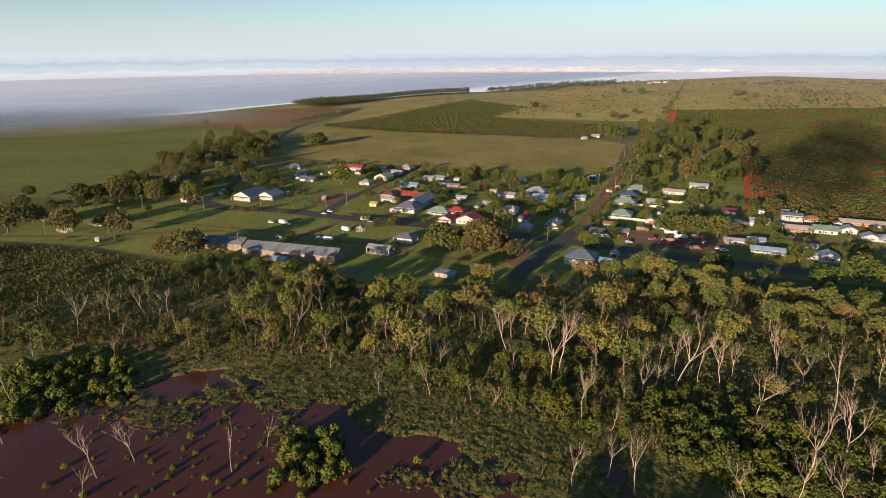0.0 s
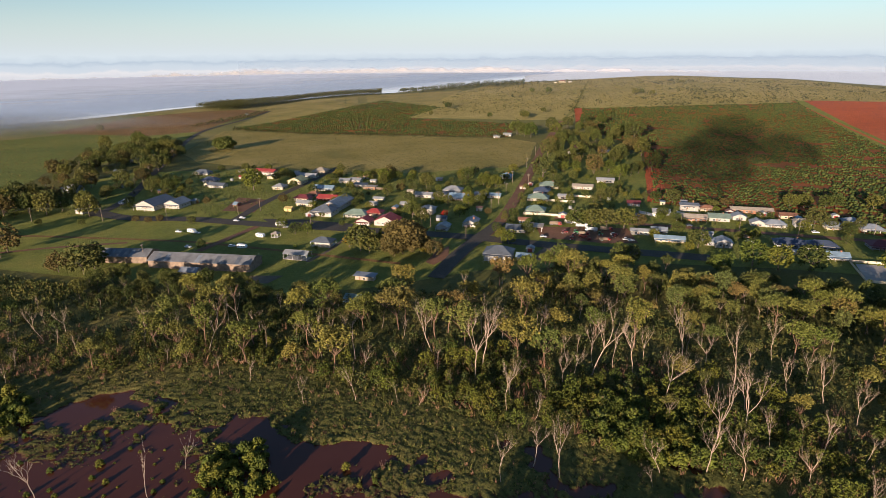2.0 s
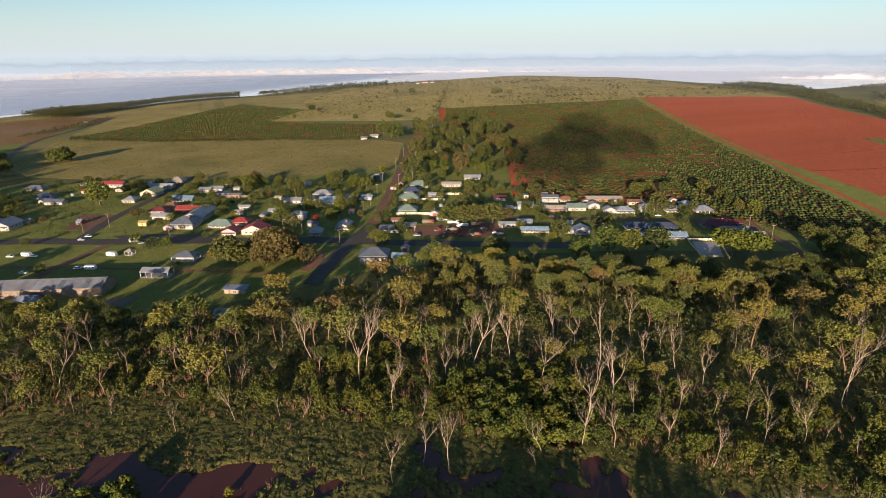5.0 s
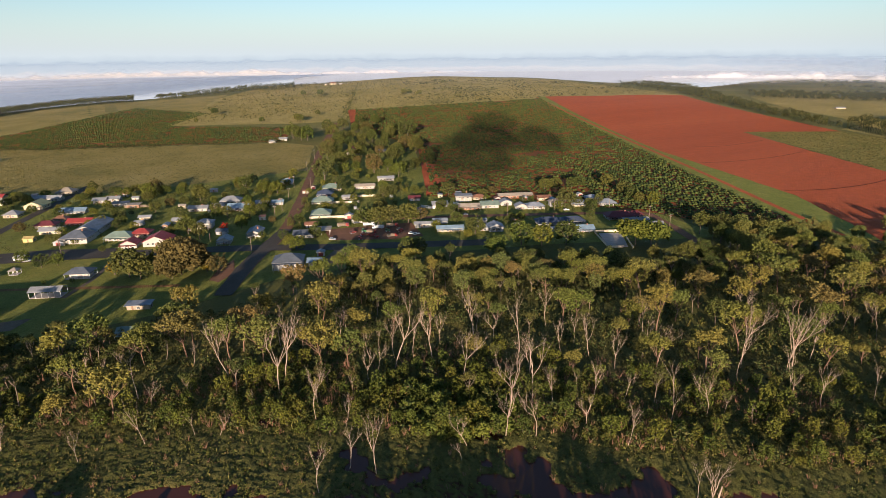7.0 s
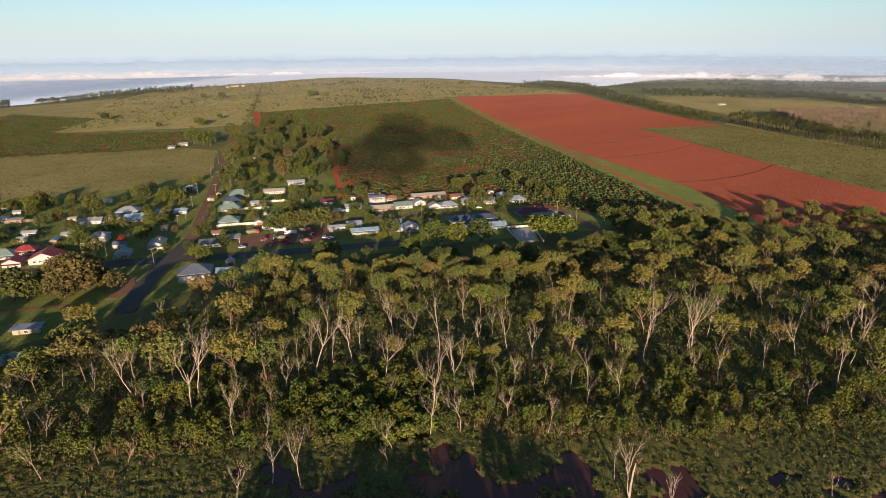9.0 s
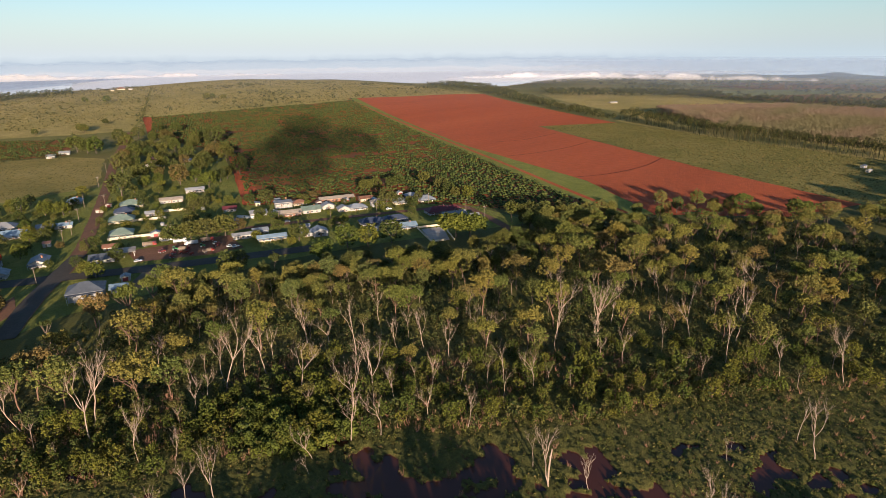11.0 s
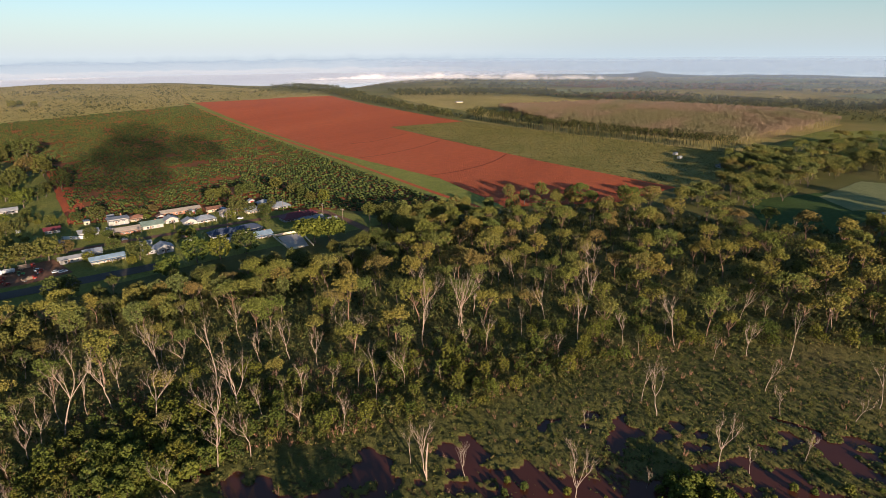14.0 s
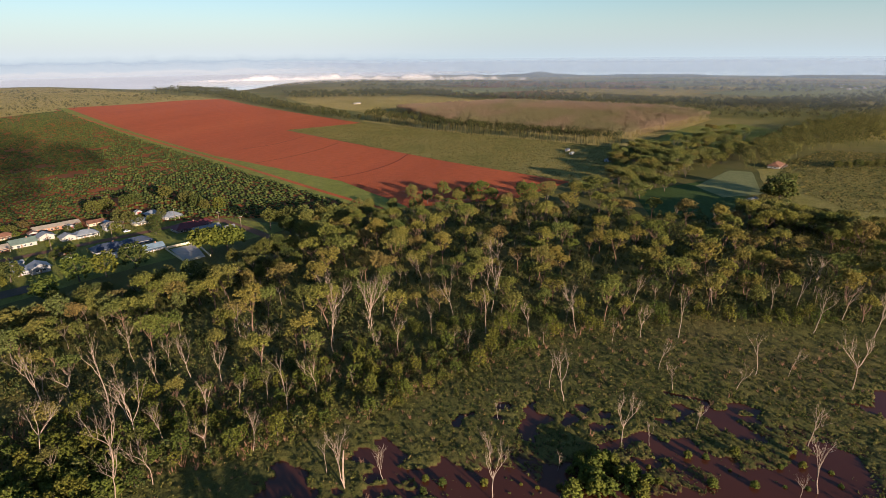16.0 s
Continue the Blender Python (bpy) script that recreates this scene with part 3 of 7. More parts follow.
def grow_dead(seed, height, spread=0.5, levels=3, fork=0.4, kids=4):
    """A bare dead tree: a tall leaning stem, a few ascending limbs and a haze of fine twigs."""
    w = Build(seed)
    R = w.rnd

    def branch(start, d, length, r, level):
        path, e = w.limb(start, d, length, r, r * 0.5, 0.24, 4 if level > 1 else 2, 0.10, 5 if level > 1 else 3)
        if level:
            for i in range(kids if level > 1 else 5):
                s = path[R.choice((-2, -2, -1))] if level > 1 else path[R.choice((-2, -1))]
                side = Vector((R.uniform(-1, 1), R.uniform(-1, 1), R.uniform(0.0, 0.5))).normalized()
                branch(s, e * 0.9 + side * spread * 1.7, length * R.uniform(0.42, 0.72), r * (0.52 if level > 1 else 0.38), level - 1)

    lean = Vector((R.uniform(-0.13, 0.13), R.uniform(-0.13, 0.13), 1))
    branch(Vector((0, 0, -0.5)), lean, height * fork * 1.35, height * 0.0115, levels)
    return w


def make_tree(name, wood, crown, leaf, bark, label, category="tree"):
    if not crown:
        return tagged(new(name, wood.mesh(name, bark, True)), label, category)
    root = new(name)
    root.empty_display_size = 0.5
    tr = new("trunk", wood.mesh("trunk", bark, True))
    tr.parent = root
    cr = new("crown", crown.mesh("crown", leaf))
    cr.parent = root
    return tagged(root, label, category)


def inside(poly, x, y):
    c = False
    for (x0, y0), (x1, y1) in zip(poly, poly[1:] + poly[:1]):
        if (y0 > y) != (y1 > y) and x < (x1 - x0) * (y - y0) / (y1 - y0) + x0:
            c = not c
    return c


def scatter(poly, n, gap, rnd, taken, keep=None):
    """Up to n places in a region, at least gap apart from each other and from what is taken."""
    xs, ys = [p[0] for p in poly], [p[1] for p in poly]
    got, tries = [], 0
    while len(got) < n and tries < n * (30 if n < 2500 else 5):
        tries += 1
        x, y = rnd.uniform(min(xs), max(xs)), rnd.uniform(min(ys), max(ys))
        if not inside(poly, x, y) or (keep and not keep(x, y)):
            continue
        key = (int(x // 12), int(y // 12))
        if any((x - a) ** 2 + (y - b) ** 2 < gap * gap for i in (-1, 0, 1) for j in (-1, 0, 1) for a, b in taken.get((key[0] + i, key[1] + j), ())):
            continue
        taken.setdefault(key, []).append((x, y))
        got.append((x, y))
    return got


def place(ob, x, y, s=1.0, turn=None, rnd=random, dz=0.0):
    return copy_thing(ob, Matrix.Translation((x, y, G(x, y) + dz)) @ Matrix.Rotation(rnd.uniform(0, 6.283) if turn is None else turn, 4, "Z") @ Matrix.Scale(s, 4))


def plant(models, spots, rnd, lo=0.8, hi=1.15, group=""):
    """The first place of each model takes the model itself, the rest copies."""
    for i, (x, y) in enumerate(spots):
        o = place(rnd.choice(models), x, y, rnd.uniform(lo, hi), rnd=rnd)
        if group:
            o["group"] = group


def park(models):
    """Removes the patterns once all copies stand."""
    for m in models:
        for o in (*m.children_recursive, m):
            bpy.data.objects.remove(o)


def joined(name, builds, spots, mat, rnd, label, category, lo=0.8, hi=1.2, smooth=False):
    """Many small plants as one object of stuff."""
    vs, fs, k = [], [], 0
    arrays = [(np.array([tuple(p) for p in b.v], dtype=np.float32), np.array(b.f, dtype=np.int32)) for b in builds]
    for x, y in spots:
        v, f = rnd.choice(arrays)
        a, s = rnd.uniform(0, 6.283), rnd.uniform(lo, hi)
        c, q = math.cos(a) * s, math.sin(a) * s
        z = G(x, y)
        vs.append(np.stack([v[:, 0] * c - v[:, 1] * q + x, v[:, 0] * q + v[:, 1] * c + y, v[:, 2] * s + z], 1))
        fs.append(f + k)
        k += len(v)
    if not vs:
        return None
    ob = new(name, tri_mesh(name, np.concatenate(vs), np.concatenate(fs), mat, smooth=smooth))
    return tagged(ob, label, category, kind="stuff")


rt = random.Random(11)
TAKEN = {}
gums = [make_tree("gum_tree", *grow(s, h, w, bare, n, 15, 0.72, 0.06, 0.32, 6, 0.6), M["leaf"], M["gumbark"], "tall eucalypt with brown trunk and rounded olive-green crown")
        for s, h, w, bare, n in ((1, 18, 5.4, 0.34, 12), (2, 21, 5.8, 0.38, 13), (3, 16, 5.2, 0.32, 11), (4, 14, 4.8, 0.28, 10), (5, 19, 5.0, 0.42, 11), (6, 13, 4.8, 0.26, 10), (7, 20, 6.2, 0.34, 14))]
# Same box trees twice: leaf colour darkened for shade here, lighter for sun below.
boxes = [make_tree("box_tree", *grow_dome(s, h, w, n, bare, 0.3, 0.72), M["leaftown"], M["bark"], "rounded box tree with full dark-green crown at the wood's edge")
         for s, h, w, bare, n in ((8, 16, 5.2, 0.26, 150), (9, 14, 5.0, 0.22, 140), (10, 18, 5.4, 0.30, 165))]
sunlit_boxes = [make_tree("apple_gum", *grow_dome(s, h, w, n, bare, 0.3, 0.72), M["leafsage"], M["bark"], "rounded gum tree with full grey-green crown in the sun")
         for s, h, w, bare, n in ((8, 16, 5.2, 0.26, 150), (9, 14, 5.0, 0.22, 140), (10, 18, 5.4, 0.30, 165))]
papers = [make_tree("paperbark", *grow(s, h, w, 0.5, n, 11, 0.5, 0.09, 0.17, 5, 0.5, 1.8), M["leafswamp"], M["palebark"], "slim paperbark with pale trunk and thin olive crown")
          for s, h, w, n in ((15, 14, 2.8, 7), (16, 16, 3.2, 8), (17, 12, 2.6, 6))]
saplings = [make_tree("swamp_tree", *grow_dome(s, h, w, int(n * 1.3), 0.14, 0.12, 0.5), M["leafgreen"], M["bark"], "bushy swamp tree with dense bright-green foliage")
            for s, h, w, n in ((11, 7.5, 2.5, 38), (12, 6.0, 2.2, 30), (13, 9.0, 2.7, 44), (14, 5.0, 2.3, 28))]
DEAD_SIZES = ((21, 17, 0.30, 3, 0.46, 4), (22, 14, 0.28, 3, 0.44, 4), (23, 19, 0.24, 3, 0.54, 4), (24, 12, 0.34, 3, 0.42, 4), (25, 16, 0.2, 2, 0.6, 5), (26, 11, 0.18, 2, 0.66, 3), (27, 16, 0.26, 3, 0.5, 4))
dead_builds = [grow_dead(*r) for r in DEAD_SIZES]
dead_tall = [max(p.z for p in b.v) for b in dead_builds]
deads = [make_tree("dead_tree", b, None, None, M["deadwood"], "bare bleached dead tree standing in the swamp") for b in dead_builds]


def shrub_build(seed, h, w, puffs, sprays, leaf):
    b = Build(seed)
    R = b.rnd
    for i in range(2):
        b.limb(Vector((0, 0, -0.3)), Vector((R.uniform(-0.6, 0.6), R.uniform(-0.6, 0.6), 1)), h * 0.7, 0.08, 0.03, n=2, sides=3)
    for i in range(puffs):
        up = (i + 0.5) / puffs
        an, rr = 2.4 * i + R.uniform(-0.5, 0.5), math.sqrt(max(0.04, 1 - up ** 2)) * R.uniform(0.55, 1.0) * w * 0.72
        b.puff(Vector((math.cos(an) * rr, math.sin(an) * rr, h * (0.15 + 0.72 * up))), w * R.uniform(0.2, 0.34), 0.85, sprays, leaf)
    return b


def tussock_build(seed, h, n):
    b = Build(seed)
    R = b.rnd
    for _ in range(n):
        an = R.uniform(0, 6.283)
        out = Vector((math.cos(an), math.sin(an), 0))
        side = Vector((-out.y, out.x, 0)) * R.uniform(0.12, 0.3)
        root = out * R.uniform(0, 0.35)
        tip = root + out * R.uniform(0.2, 0.6) * h + Vector((0, 0, h * R.uniform(0.6, 1.1)))
        k = len(b.v)
        b.v += [root - side + Vector((0, 0, -0.15)), root + side + Vector((0, 0, -0.15)), tip + side * 0.5, tip - side * 0.4]
        b.f += [(k, k + 1, k + 2), (k, k + 2, k + 3)]
    return b


def mound_build(seed, w, h):
    """A low mat of leaves."""
    b = Build(seed)
    for k in range(7):
        an, rr = b.rnd.uniform(0, 6.283), b.rnd.uniform(0.1, 0.5) * w
        b.cards(Vector((math.cos(an) * rr, math.sin(an) * rr, h * b.rnd.uniform(0.2, 0.8))), 0.12, 1, w * 0.24, 0.8, 0)
    return b


def clump4(seed, w, h):
    """A tiny four-sided grass clump."""
    b = Build(seed)
    R = b.rnd
    b.v = [Vector((math.cos(a) * w * R.uniform(0.35, 0.6), math.sin(a) * w * R.uniform(0.35, 0.6), -0.05)) for a in (0.2, 1.7, 3.3, 4.9)] + [Vector((R.uniform(-0.2, 0.2) * w, R.uniform(-0.2, 0.2) * w, h))]
    b.f = [(0, 1, 4), (1, 2, 4), (2, 3, 4), (3, 0, 4)]
    return b


mounds = [mound_build(80 + i, w, h) for i, (w, h) in enumerate(((1.6, 0.6), (2.2, 0.8), (1.2, 0.5)))]
shrubs = [shrub_build(40 + i, h, w, n, 6, 0.26) for i, (h, w, n) in enumerate(((3.2, 1.8, 8), (4.5, 2.2, 10), (2.4, 1.6, 7), (5.5, 2.2, 11)))]
tussocks = [tussock_build(60 + i, h, 9) for i, h in enumerate((0.7, 1.0, 1.3, 0.5))]

FOREST = [(-330, 270), (-288, 355), (-225, 345), (-144, 312), (-91, 286), (-53, 270), (-12, 262), (14, 270), (66, 277), (120, 284), (165, 270), (200, 258), (225, 222), (262, 197), (345, 190), (400, 165), (460, 98), (440, 11), (452, -84), (430, -160), (330, -160),
          (272, -90), (262, -33), (228, 24), (192, 52), (155, 74), (128, 98), (105, 120), (66, 140), (38, 160), (-5, 190), (-41, 210), (-64, 212), (-109, 214), (-177, 215)]
DEAD_A = [(-157, 227, 21.2), (-152, 244, 19.2), (-127, 249, 15.7), (-135, 246, 17.3), (-93, 239, 16.3), (-81, 242, 14.8), (-64, 225, 20.9), (-44, 236, 14.2), (-56, 248, 20.6), (-61, 251, 17.8), (-56, 206, 11.9), (-44, 199, 10.3), (-18, 212, 19.8), (-21, 235, 16.8), (-2, 198, 15.3), (-23, 181, 11.0), (15, 224, 10.9), (26, 204, 24.7), (42, 195, 29.4), (28, 184, 7.4), (9, 177, 9.7), (55, 213, 16.1), (70, 213, 16.3), (76, 217, 15.2), (16, 173, 8.4), (45, 165, 19.1), (53, 159, 11.8), (69, 178, 13.7), (82, 183, 28.2), (102, 222, 15.8)]
DEAD_B = [(98, 181, 22.0), (100, 162, 22.5), (120, 186, 24.3), (127, 182, 16.2), (127, 165, 31.3), (102, 136, 28.6), (113, 138, 26.7), (155, 182, 17.0), (35, 132, 14.6), (46, 138, 13.6), (52, 132, 19.2), (-62, 142, 16.2), (-93, 147, 15.6), (-100, 140, 17.9), (-100, 132, 14.2), (-55, 153, 14.1), (-130, 207, 12.9), (-160, 203, 11.9), (-153, 180, 21.1), (-139, 156, 15.7), (-135, 222, 11.9), (81, 129, 13.8), (-39, 260, 10.5), (-5, 209, 19.7), (-5, 180, 17.1), (39, 188, 27.6), (48, 170, 15.7), (74, 182, 14.0), (92, 187, 18.3), (85, 189, 16.9)]
DEAD_C = [(106, 190, 14.7), (76, 124, 9.1), (94, 127, 20.9), (123, 152, 17.7), (144, 159, 15.9), (154, 163, 13.6), (152, 152, 18.6), (130, 127, 15.9), (141, 123, 13.6), (178, 144, 16.5), (154, 113, 18.7), (178, 119, 13.3), (187, 112, 24.1), (215, 127, 23.3), (208, 106, 30.7), (197, 98, 16.2), (223, 106, 23.1), (193, 85, 15.8), (164, 91, 9.9), (122, 78, 11.3), (232, 75, 22.9), (258, 85, 18.5), (214, 79, 15.1), (243, 60, 26.2), (272, 66, 25.2), (251, 71, 16.5), (203, 59, 10.5), (162, 37, 8.3), (301, 71, 20.3), (129, 64, 9.1)]
DEAD_D = [(118, 133, 14.5), (264, 102, 19.0), (118, 70, 22.4), (124, 61, 11.2), (157, 102, 17.3), (142, 104, 18.1), (123, 104, 15.2), (119, 118, 14.2), (102, 122, 18.6), (153, 139, 15.6), (185, 155, 18.5), (172, 135, 17.4), (195, 116, 27.4), (203, 101, 27.4), (141, 34, 13.6), (127, 30, 17.8), (186, 24, 17.4), (180, 18, 20.8), (234, 20, 22.4), (228, 5, 13.8), (237, -6, 15.5), (199, -18, 11.5), (161, -2, 18.7), (212, -13, 15.9), (242, -21, 25.7), (272, -2, 18.5), (280, -37, 19.0), (219, -47, 20.4), (221, -58, 12.4), (278, -61, 19.1)]
DEAD_E = [(285, -73, 19.6), (264, -75, 21.7), (313, -86, 22.9), (281, -90, 24.5), (219, -78, 25.0), (179, -56, 17.3), (157, -54, 20.1), (266, -98, 23.8), (293, -109, 23.9), (177, -24, 10.9), (154, -49, 9.4), (164, -10, 9.4), (144, 15, 6.8), (206, -39, 10.5), (222, 57, 22.1), (223, 38, 16.4)]
R_MANG1 = [(-170, 199), (-137, 210), (-118, 198), (-110, 183), (-125, 171), (-146, 165)]
R_MANG2 = [(-48, 138), (-50, 153), (-44, 159), (-33, 157), (-29, 142), (-33, 135)]
R_MANG3 = [(69, 154), (79, 166), (96, 156), (108, 138), (98, 129), (79, 132), (69, 146)]
R_MANG4 = [(133, 13), (149, 12), (156, 4), (148, -10), (141, -12)]
R_LAKEBUSH = [(-116, 176), (-71, 186), (-24, 138), (-6, 150), (2, 137), (-29, 131), (-113, 132)]
R_LAKEBUSH2 = [(128, 59), (136, 34), (138, 12), (163, -18), (172, -35), (177, -58), (160, -62), (122, 47)]
R_LEFTF = [(-287, 363), (-222, 346), (-145, 311), (-151, 277), (-189, 274), (-207, 251)]
R_VINES = [(-53, 220), (-39, 260), (-18, 259), (-23, 224), (-41, 201)]
R_RIGHTSCRUB = [(321, 246), (365, 217), (380, 161), (337, 141), (289, 169), (280, 201)]
R_TOWNEDGE = [(105, 290), (173, 250), (233, 224), (292, 198), (259, 175), (150, 220), (90, 256)]
for x, y, h in DEAD_A + DEAD_B + DEAD_C + DEAD_D + DEAD_E:
    i = rt.randrange(len(deads))
    TAKEN.setdefault((int(x // 12), int(y // 12)), []).append((x, y))
    o = place(deads[i], x, y, h / dead_tall[i], rnd=rt)
    o["group"] = "dead trees of the swamp"
def clear_of_track(x, y):
    """Keeps the bend of the dirt street and the fenced court open."""
    return not (285 < x < 352 and 195 < y < 310 and abs(x - (300 + (y - 205) * 0.42)) < 15) and not (250 < x < 296 and 236 < y < 284)


# the widest crowns stand at the town's side of the wood, low bushy trees at the water's side
def tall_wood(x, y):
    """Metres past the line where the tall trees begin."""
    return shore(x, y) - np.interp(math.degrees(math.atan2(x, y)), (-40, -12, 5, 55, 70, 100), (18, 30, 72, 76, 92, 96))


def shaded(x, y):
    """Low back of the wood beside the houses, behind the tall trees: dark-leaf copies."""
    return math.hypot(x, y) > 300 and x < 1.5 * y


gum_spots = scatter(FOREST, 300, 6.2, rt, TAKEN, keep=lambda x, y: clear_of_track(x, y) and tall_wood(x, y) > 0 and not inside(R_LEFTF, x, y) and not (x < -20 and shore(x, y) > 105 and rt.random() < 0.6) and not (x < -90 and rt.random() < 0.7))
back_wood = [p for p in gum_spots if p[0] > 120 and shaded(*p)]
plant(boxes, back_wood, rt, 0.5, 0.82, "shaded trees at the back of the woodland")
gum_spots = [p for p in gum_spots if p not in back_wood]
plant(gums, gum_spots, rt, 0.72, 1.1, "flooded woodland")
paper_spots = scatter(FOREST, 170, 5.0, rt, TAKEN, keep=lambda x, y: clear_of_track(x, y) and tall_wood(x, y) > -28 and not inside(R_LEFTF, x, y))
plant(papers, paper_spots, rt, 0.6, 1.05, "paperbarks of the woodland")
sap_spots = scatter(FOREST, 330, 3.8, rt, TAKEN, keep=lambda x, y: tall_wood(x, y) < 12 and not inside(R_LEFTF, x, y))
plant(saplings, sap_spots, rt, 0.7, 1.25, "low swamp trees")
shrub_spots = scatter(FOREST, 2200, 2.3, rt, TAKEN, keep=lambda x, y: not inside(R_LEFTF, x, y))
joined("undergrowth", shrubs, shrub_spots, M["bush"], rt, "dense olive undergrowth of the wet woodland", "shrubs")


mid_spots = scatter(FOREST, 1000, 3.2, rt, {}, keep=lambda x, y: clear_of_track(x, y) and shore(x, y) > 28 and not inside(R_LEFTF, x, y) and noise.noise(Vector((x * 0.04, y * 0.04, 6))) > -0.25)
joined("understorey", shrubs, mid_spots, M["bush"], rt, "tall shrubs filling the woodland between the trunks", "shrubs", 0.9, 1.7)
thicket = [shrub_build(46 + i, h, w, n, 7, 0.3) for i, (h, w, n) in enumerate(((5.5, 1.9, 14), (4.0, 2.0, 12), (7.0, 2.1, 17)))]
thicket_spots = scatter(FOREST, 1100, 2.8, rt, {}, keep=lambda x, y: 16 < shore(x, y) < 74 and not inside(R_LEFTF, x, y) and noise.noise(Vector((x * 0.05, y * 0.05, 3))) > -0.3)
joined("swamp_thicket", thicket, thicket_spots, M["thicket"], rt, "thicket of bright green swamp saplings beside the water", "shrubs", 0.6, 1.1)


RING = [((260 + max(0, a - 70) * 2) * math.sin(radians(a)), (260 + max(0, a - 70) * 2) * math.cos(radians(a))) for a in range(-50, 121, 5)] + [(120 * math.sin(radians(a)), 120 * math.cos(radians(a))) for a in range(120, -51, -5)]
tuft_spots = scatter(RING, 24000, 0.7, rt, {}, keep=marsh)
joined("marsh_grass", tussocks + mounds + mounds, tuft_spots, M["tuft"], rt, "tussocks of marsh grass and reeds", "grass", 0.4, 1.05)
MARSH_E = [(250 * math.sin(radians(a)), 250 * math.cos(radians(a))) for a in range(70, 119, 6)] + [(150 * math.sin(radians(a)), 150 * math.cos(radians(a))) for a in range(118, 69, -6)]
MARSH_W = [(215 * math.sin(radians(a)), 215 * math.cos(radians(a))) for a in range(-30, 20, 6)] + [(133 * math.sin(radians(a)), 133 * math.cos(radians(a))) for a in range(19, -31, -6)]
low_marsh = [clump4(95 + i, w, h) for i, (w, h) in enumerate(((1.3, 0.5), (1.8, 0.7), (0.9, 0.45)))]
joined("marsh_carpet", low_marsh, scatter(MARSH_E, 24000, 0.55, rt, {}, keep=marsh) + scatter(MARSH_W, 20000, 0.55, rt, {}, keep=marsh), M["tuft"], rt, "dense carpet of low olive-green marsh plants", "grass", 0.6, 1.3)
wood_tufts = scatter(FOREST, 6500, 1.2, rt, {}, keep=lambda x, y: shore(x, y) > 45 and not inside(R_LEFTF, x, y))
joined("wood_grass", tussocks, wood_tufts, M["tuft"], rt, "rank grass on the woodland floor", "grass", 0.8, 1.8)
left_spots = scatter(R_LEFTF, 4200, 1.0, rt, {})
joined("field_weeds", tussocks, left_spots, M["tuft"], rt, "tall olive weeds over a rough field", "grass", 0.8, 1.6)
def stem_build(seed):
    b = Build(seed)
    b.limb(Vector((0, 0, -0.8)), Vector((0.1, 0, 1)), 2.4, 0.14, 0.05)
    return b


def brush_build(seed, h, n):
    """Bare brown twigs fanning up from the ground."""
    b = Build(seed)
    for k in range(n):
        R = b.rnd
        b.limb(Vector((R.uniform(-0.4, 0.4), R.uniform(-0.4, 0.4), -0.2)), Vector((R.uniform(-0.35, 0.35), R.uniform(-0.35, 0.35), 1)), h * R.uniform(0.6, 1.1), 0.07, 0.025, 0.35, 2, 0.1, 3)
    return b


SNAG_AT = (119, 71)
brush = [brush_build(90 + i, h, n) for i, (h, n) in enumerate(((2.4, 9), (3.2, 11), (1.8, 8)))]
brush_spots = scatter(FOREST, 1500, 1.8, rt, {}, keep=lambda x, y: 4 < shore(x, y) < 90 and not inside(R_LEFTF, x, y) and noise.noise(Vector((x * 0.06, y * 0.06, 4))) > -0.05)
joined("dead_brush", brush, brush_spots, M["brush"], rt, "bare reddish-brown dead brush among the swamp trees", "shrubs", 0.8, 1.4)
joined("marsh_bushes", shrubs, scatter(RING, 1500, 2.2, rt, {}, keep=lambda x, y: marsh(x, y) and shore(x, y) < 75), M["thicket"], rt, "small green bushes dotted over the marsh", "shrubs", 0.22, 0.6)
joined("dead_brush", brush, scatter(RING, 700, 2.2, rt, {}, keep=lambda x, y: marsh(x, y) and 5 < shore(x, y) < 80), M["brush"], rt, "bare reddish-brown dead brush over the marsh", "shrubs", 0.5, 1.0)
snag = Build(95)
snag.tube([Vector((0, 0, -0.8)), Vector((0.15, 0.05, 5)), Vector((0.5, -0.1, 9)), Vector((1.0, -0.2, 11.6))], 0.34, 0.2, 8)
snag.limb(Vector((0.5, -0.1, 8.6)), Vector((-0.6, 0.2, 1)), 1.2, 0.12, 0.05, 0.1, 2, 0.1, 5)
tagged(new("tree_stump", snag.mesh("tree_stump", M["deadwood"], True)), "tall broken-topped pale dead trunk in the water", "tree stump").matrix_world = Matrix.Translation((SNAG_AT[0], SNAG_AT[1], -0.6))
bushes = [make_tree("swamp_bush", stem_build(70 + i), shrub_build(71 + i, h, w, n, 7, 0.26), M["leafgreen"], M["bark"], "dense rounded green bush in shallow water", "bush") for i, (h, w, n) in enumerate(((3.6, 2.6, 44), (2.6, 1.9, 32), (4.6, 3.0, 52)))]
for poly, n, gap, lo, hi in ((R_MANG1, 70, 3.6, 0.8, 1.3), (R_MANG2, 24, 3.0, 0.9, 1.4), (R_MANG3, 60, 3.4, 0.9, 1.5), (R_MANG4, 24, 3.2, 0.9, 1.4), (R_VINES, 20, 4.0, 0.6, 1.0)):
    plant(bushes, scatter(poly, n, gap, rt, {}), rt, lo, hi, "green bushes at the water")
plant(bushes, scatter(R_LAKEBUSH, 85, 3.6, rt, {}), rt, 0.22, 0.6, "bushes standing in the water")
plant(bushes, scatter(R_LAKEBUSH2, 30, 4.5, rt, {}), rt, 0.3, 0.7, "bushes standing in the water")
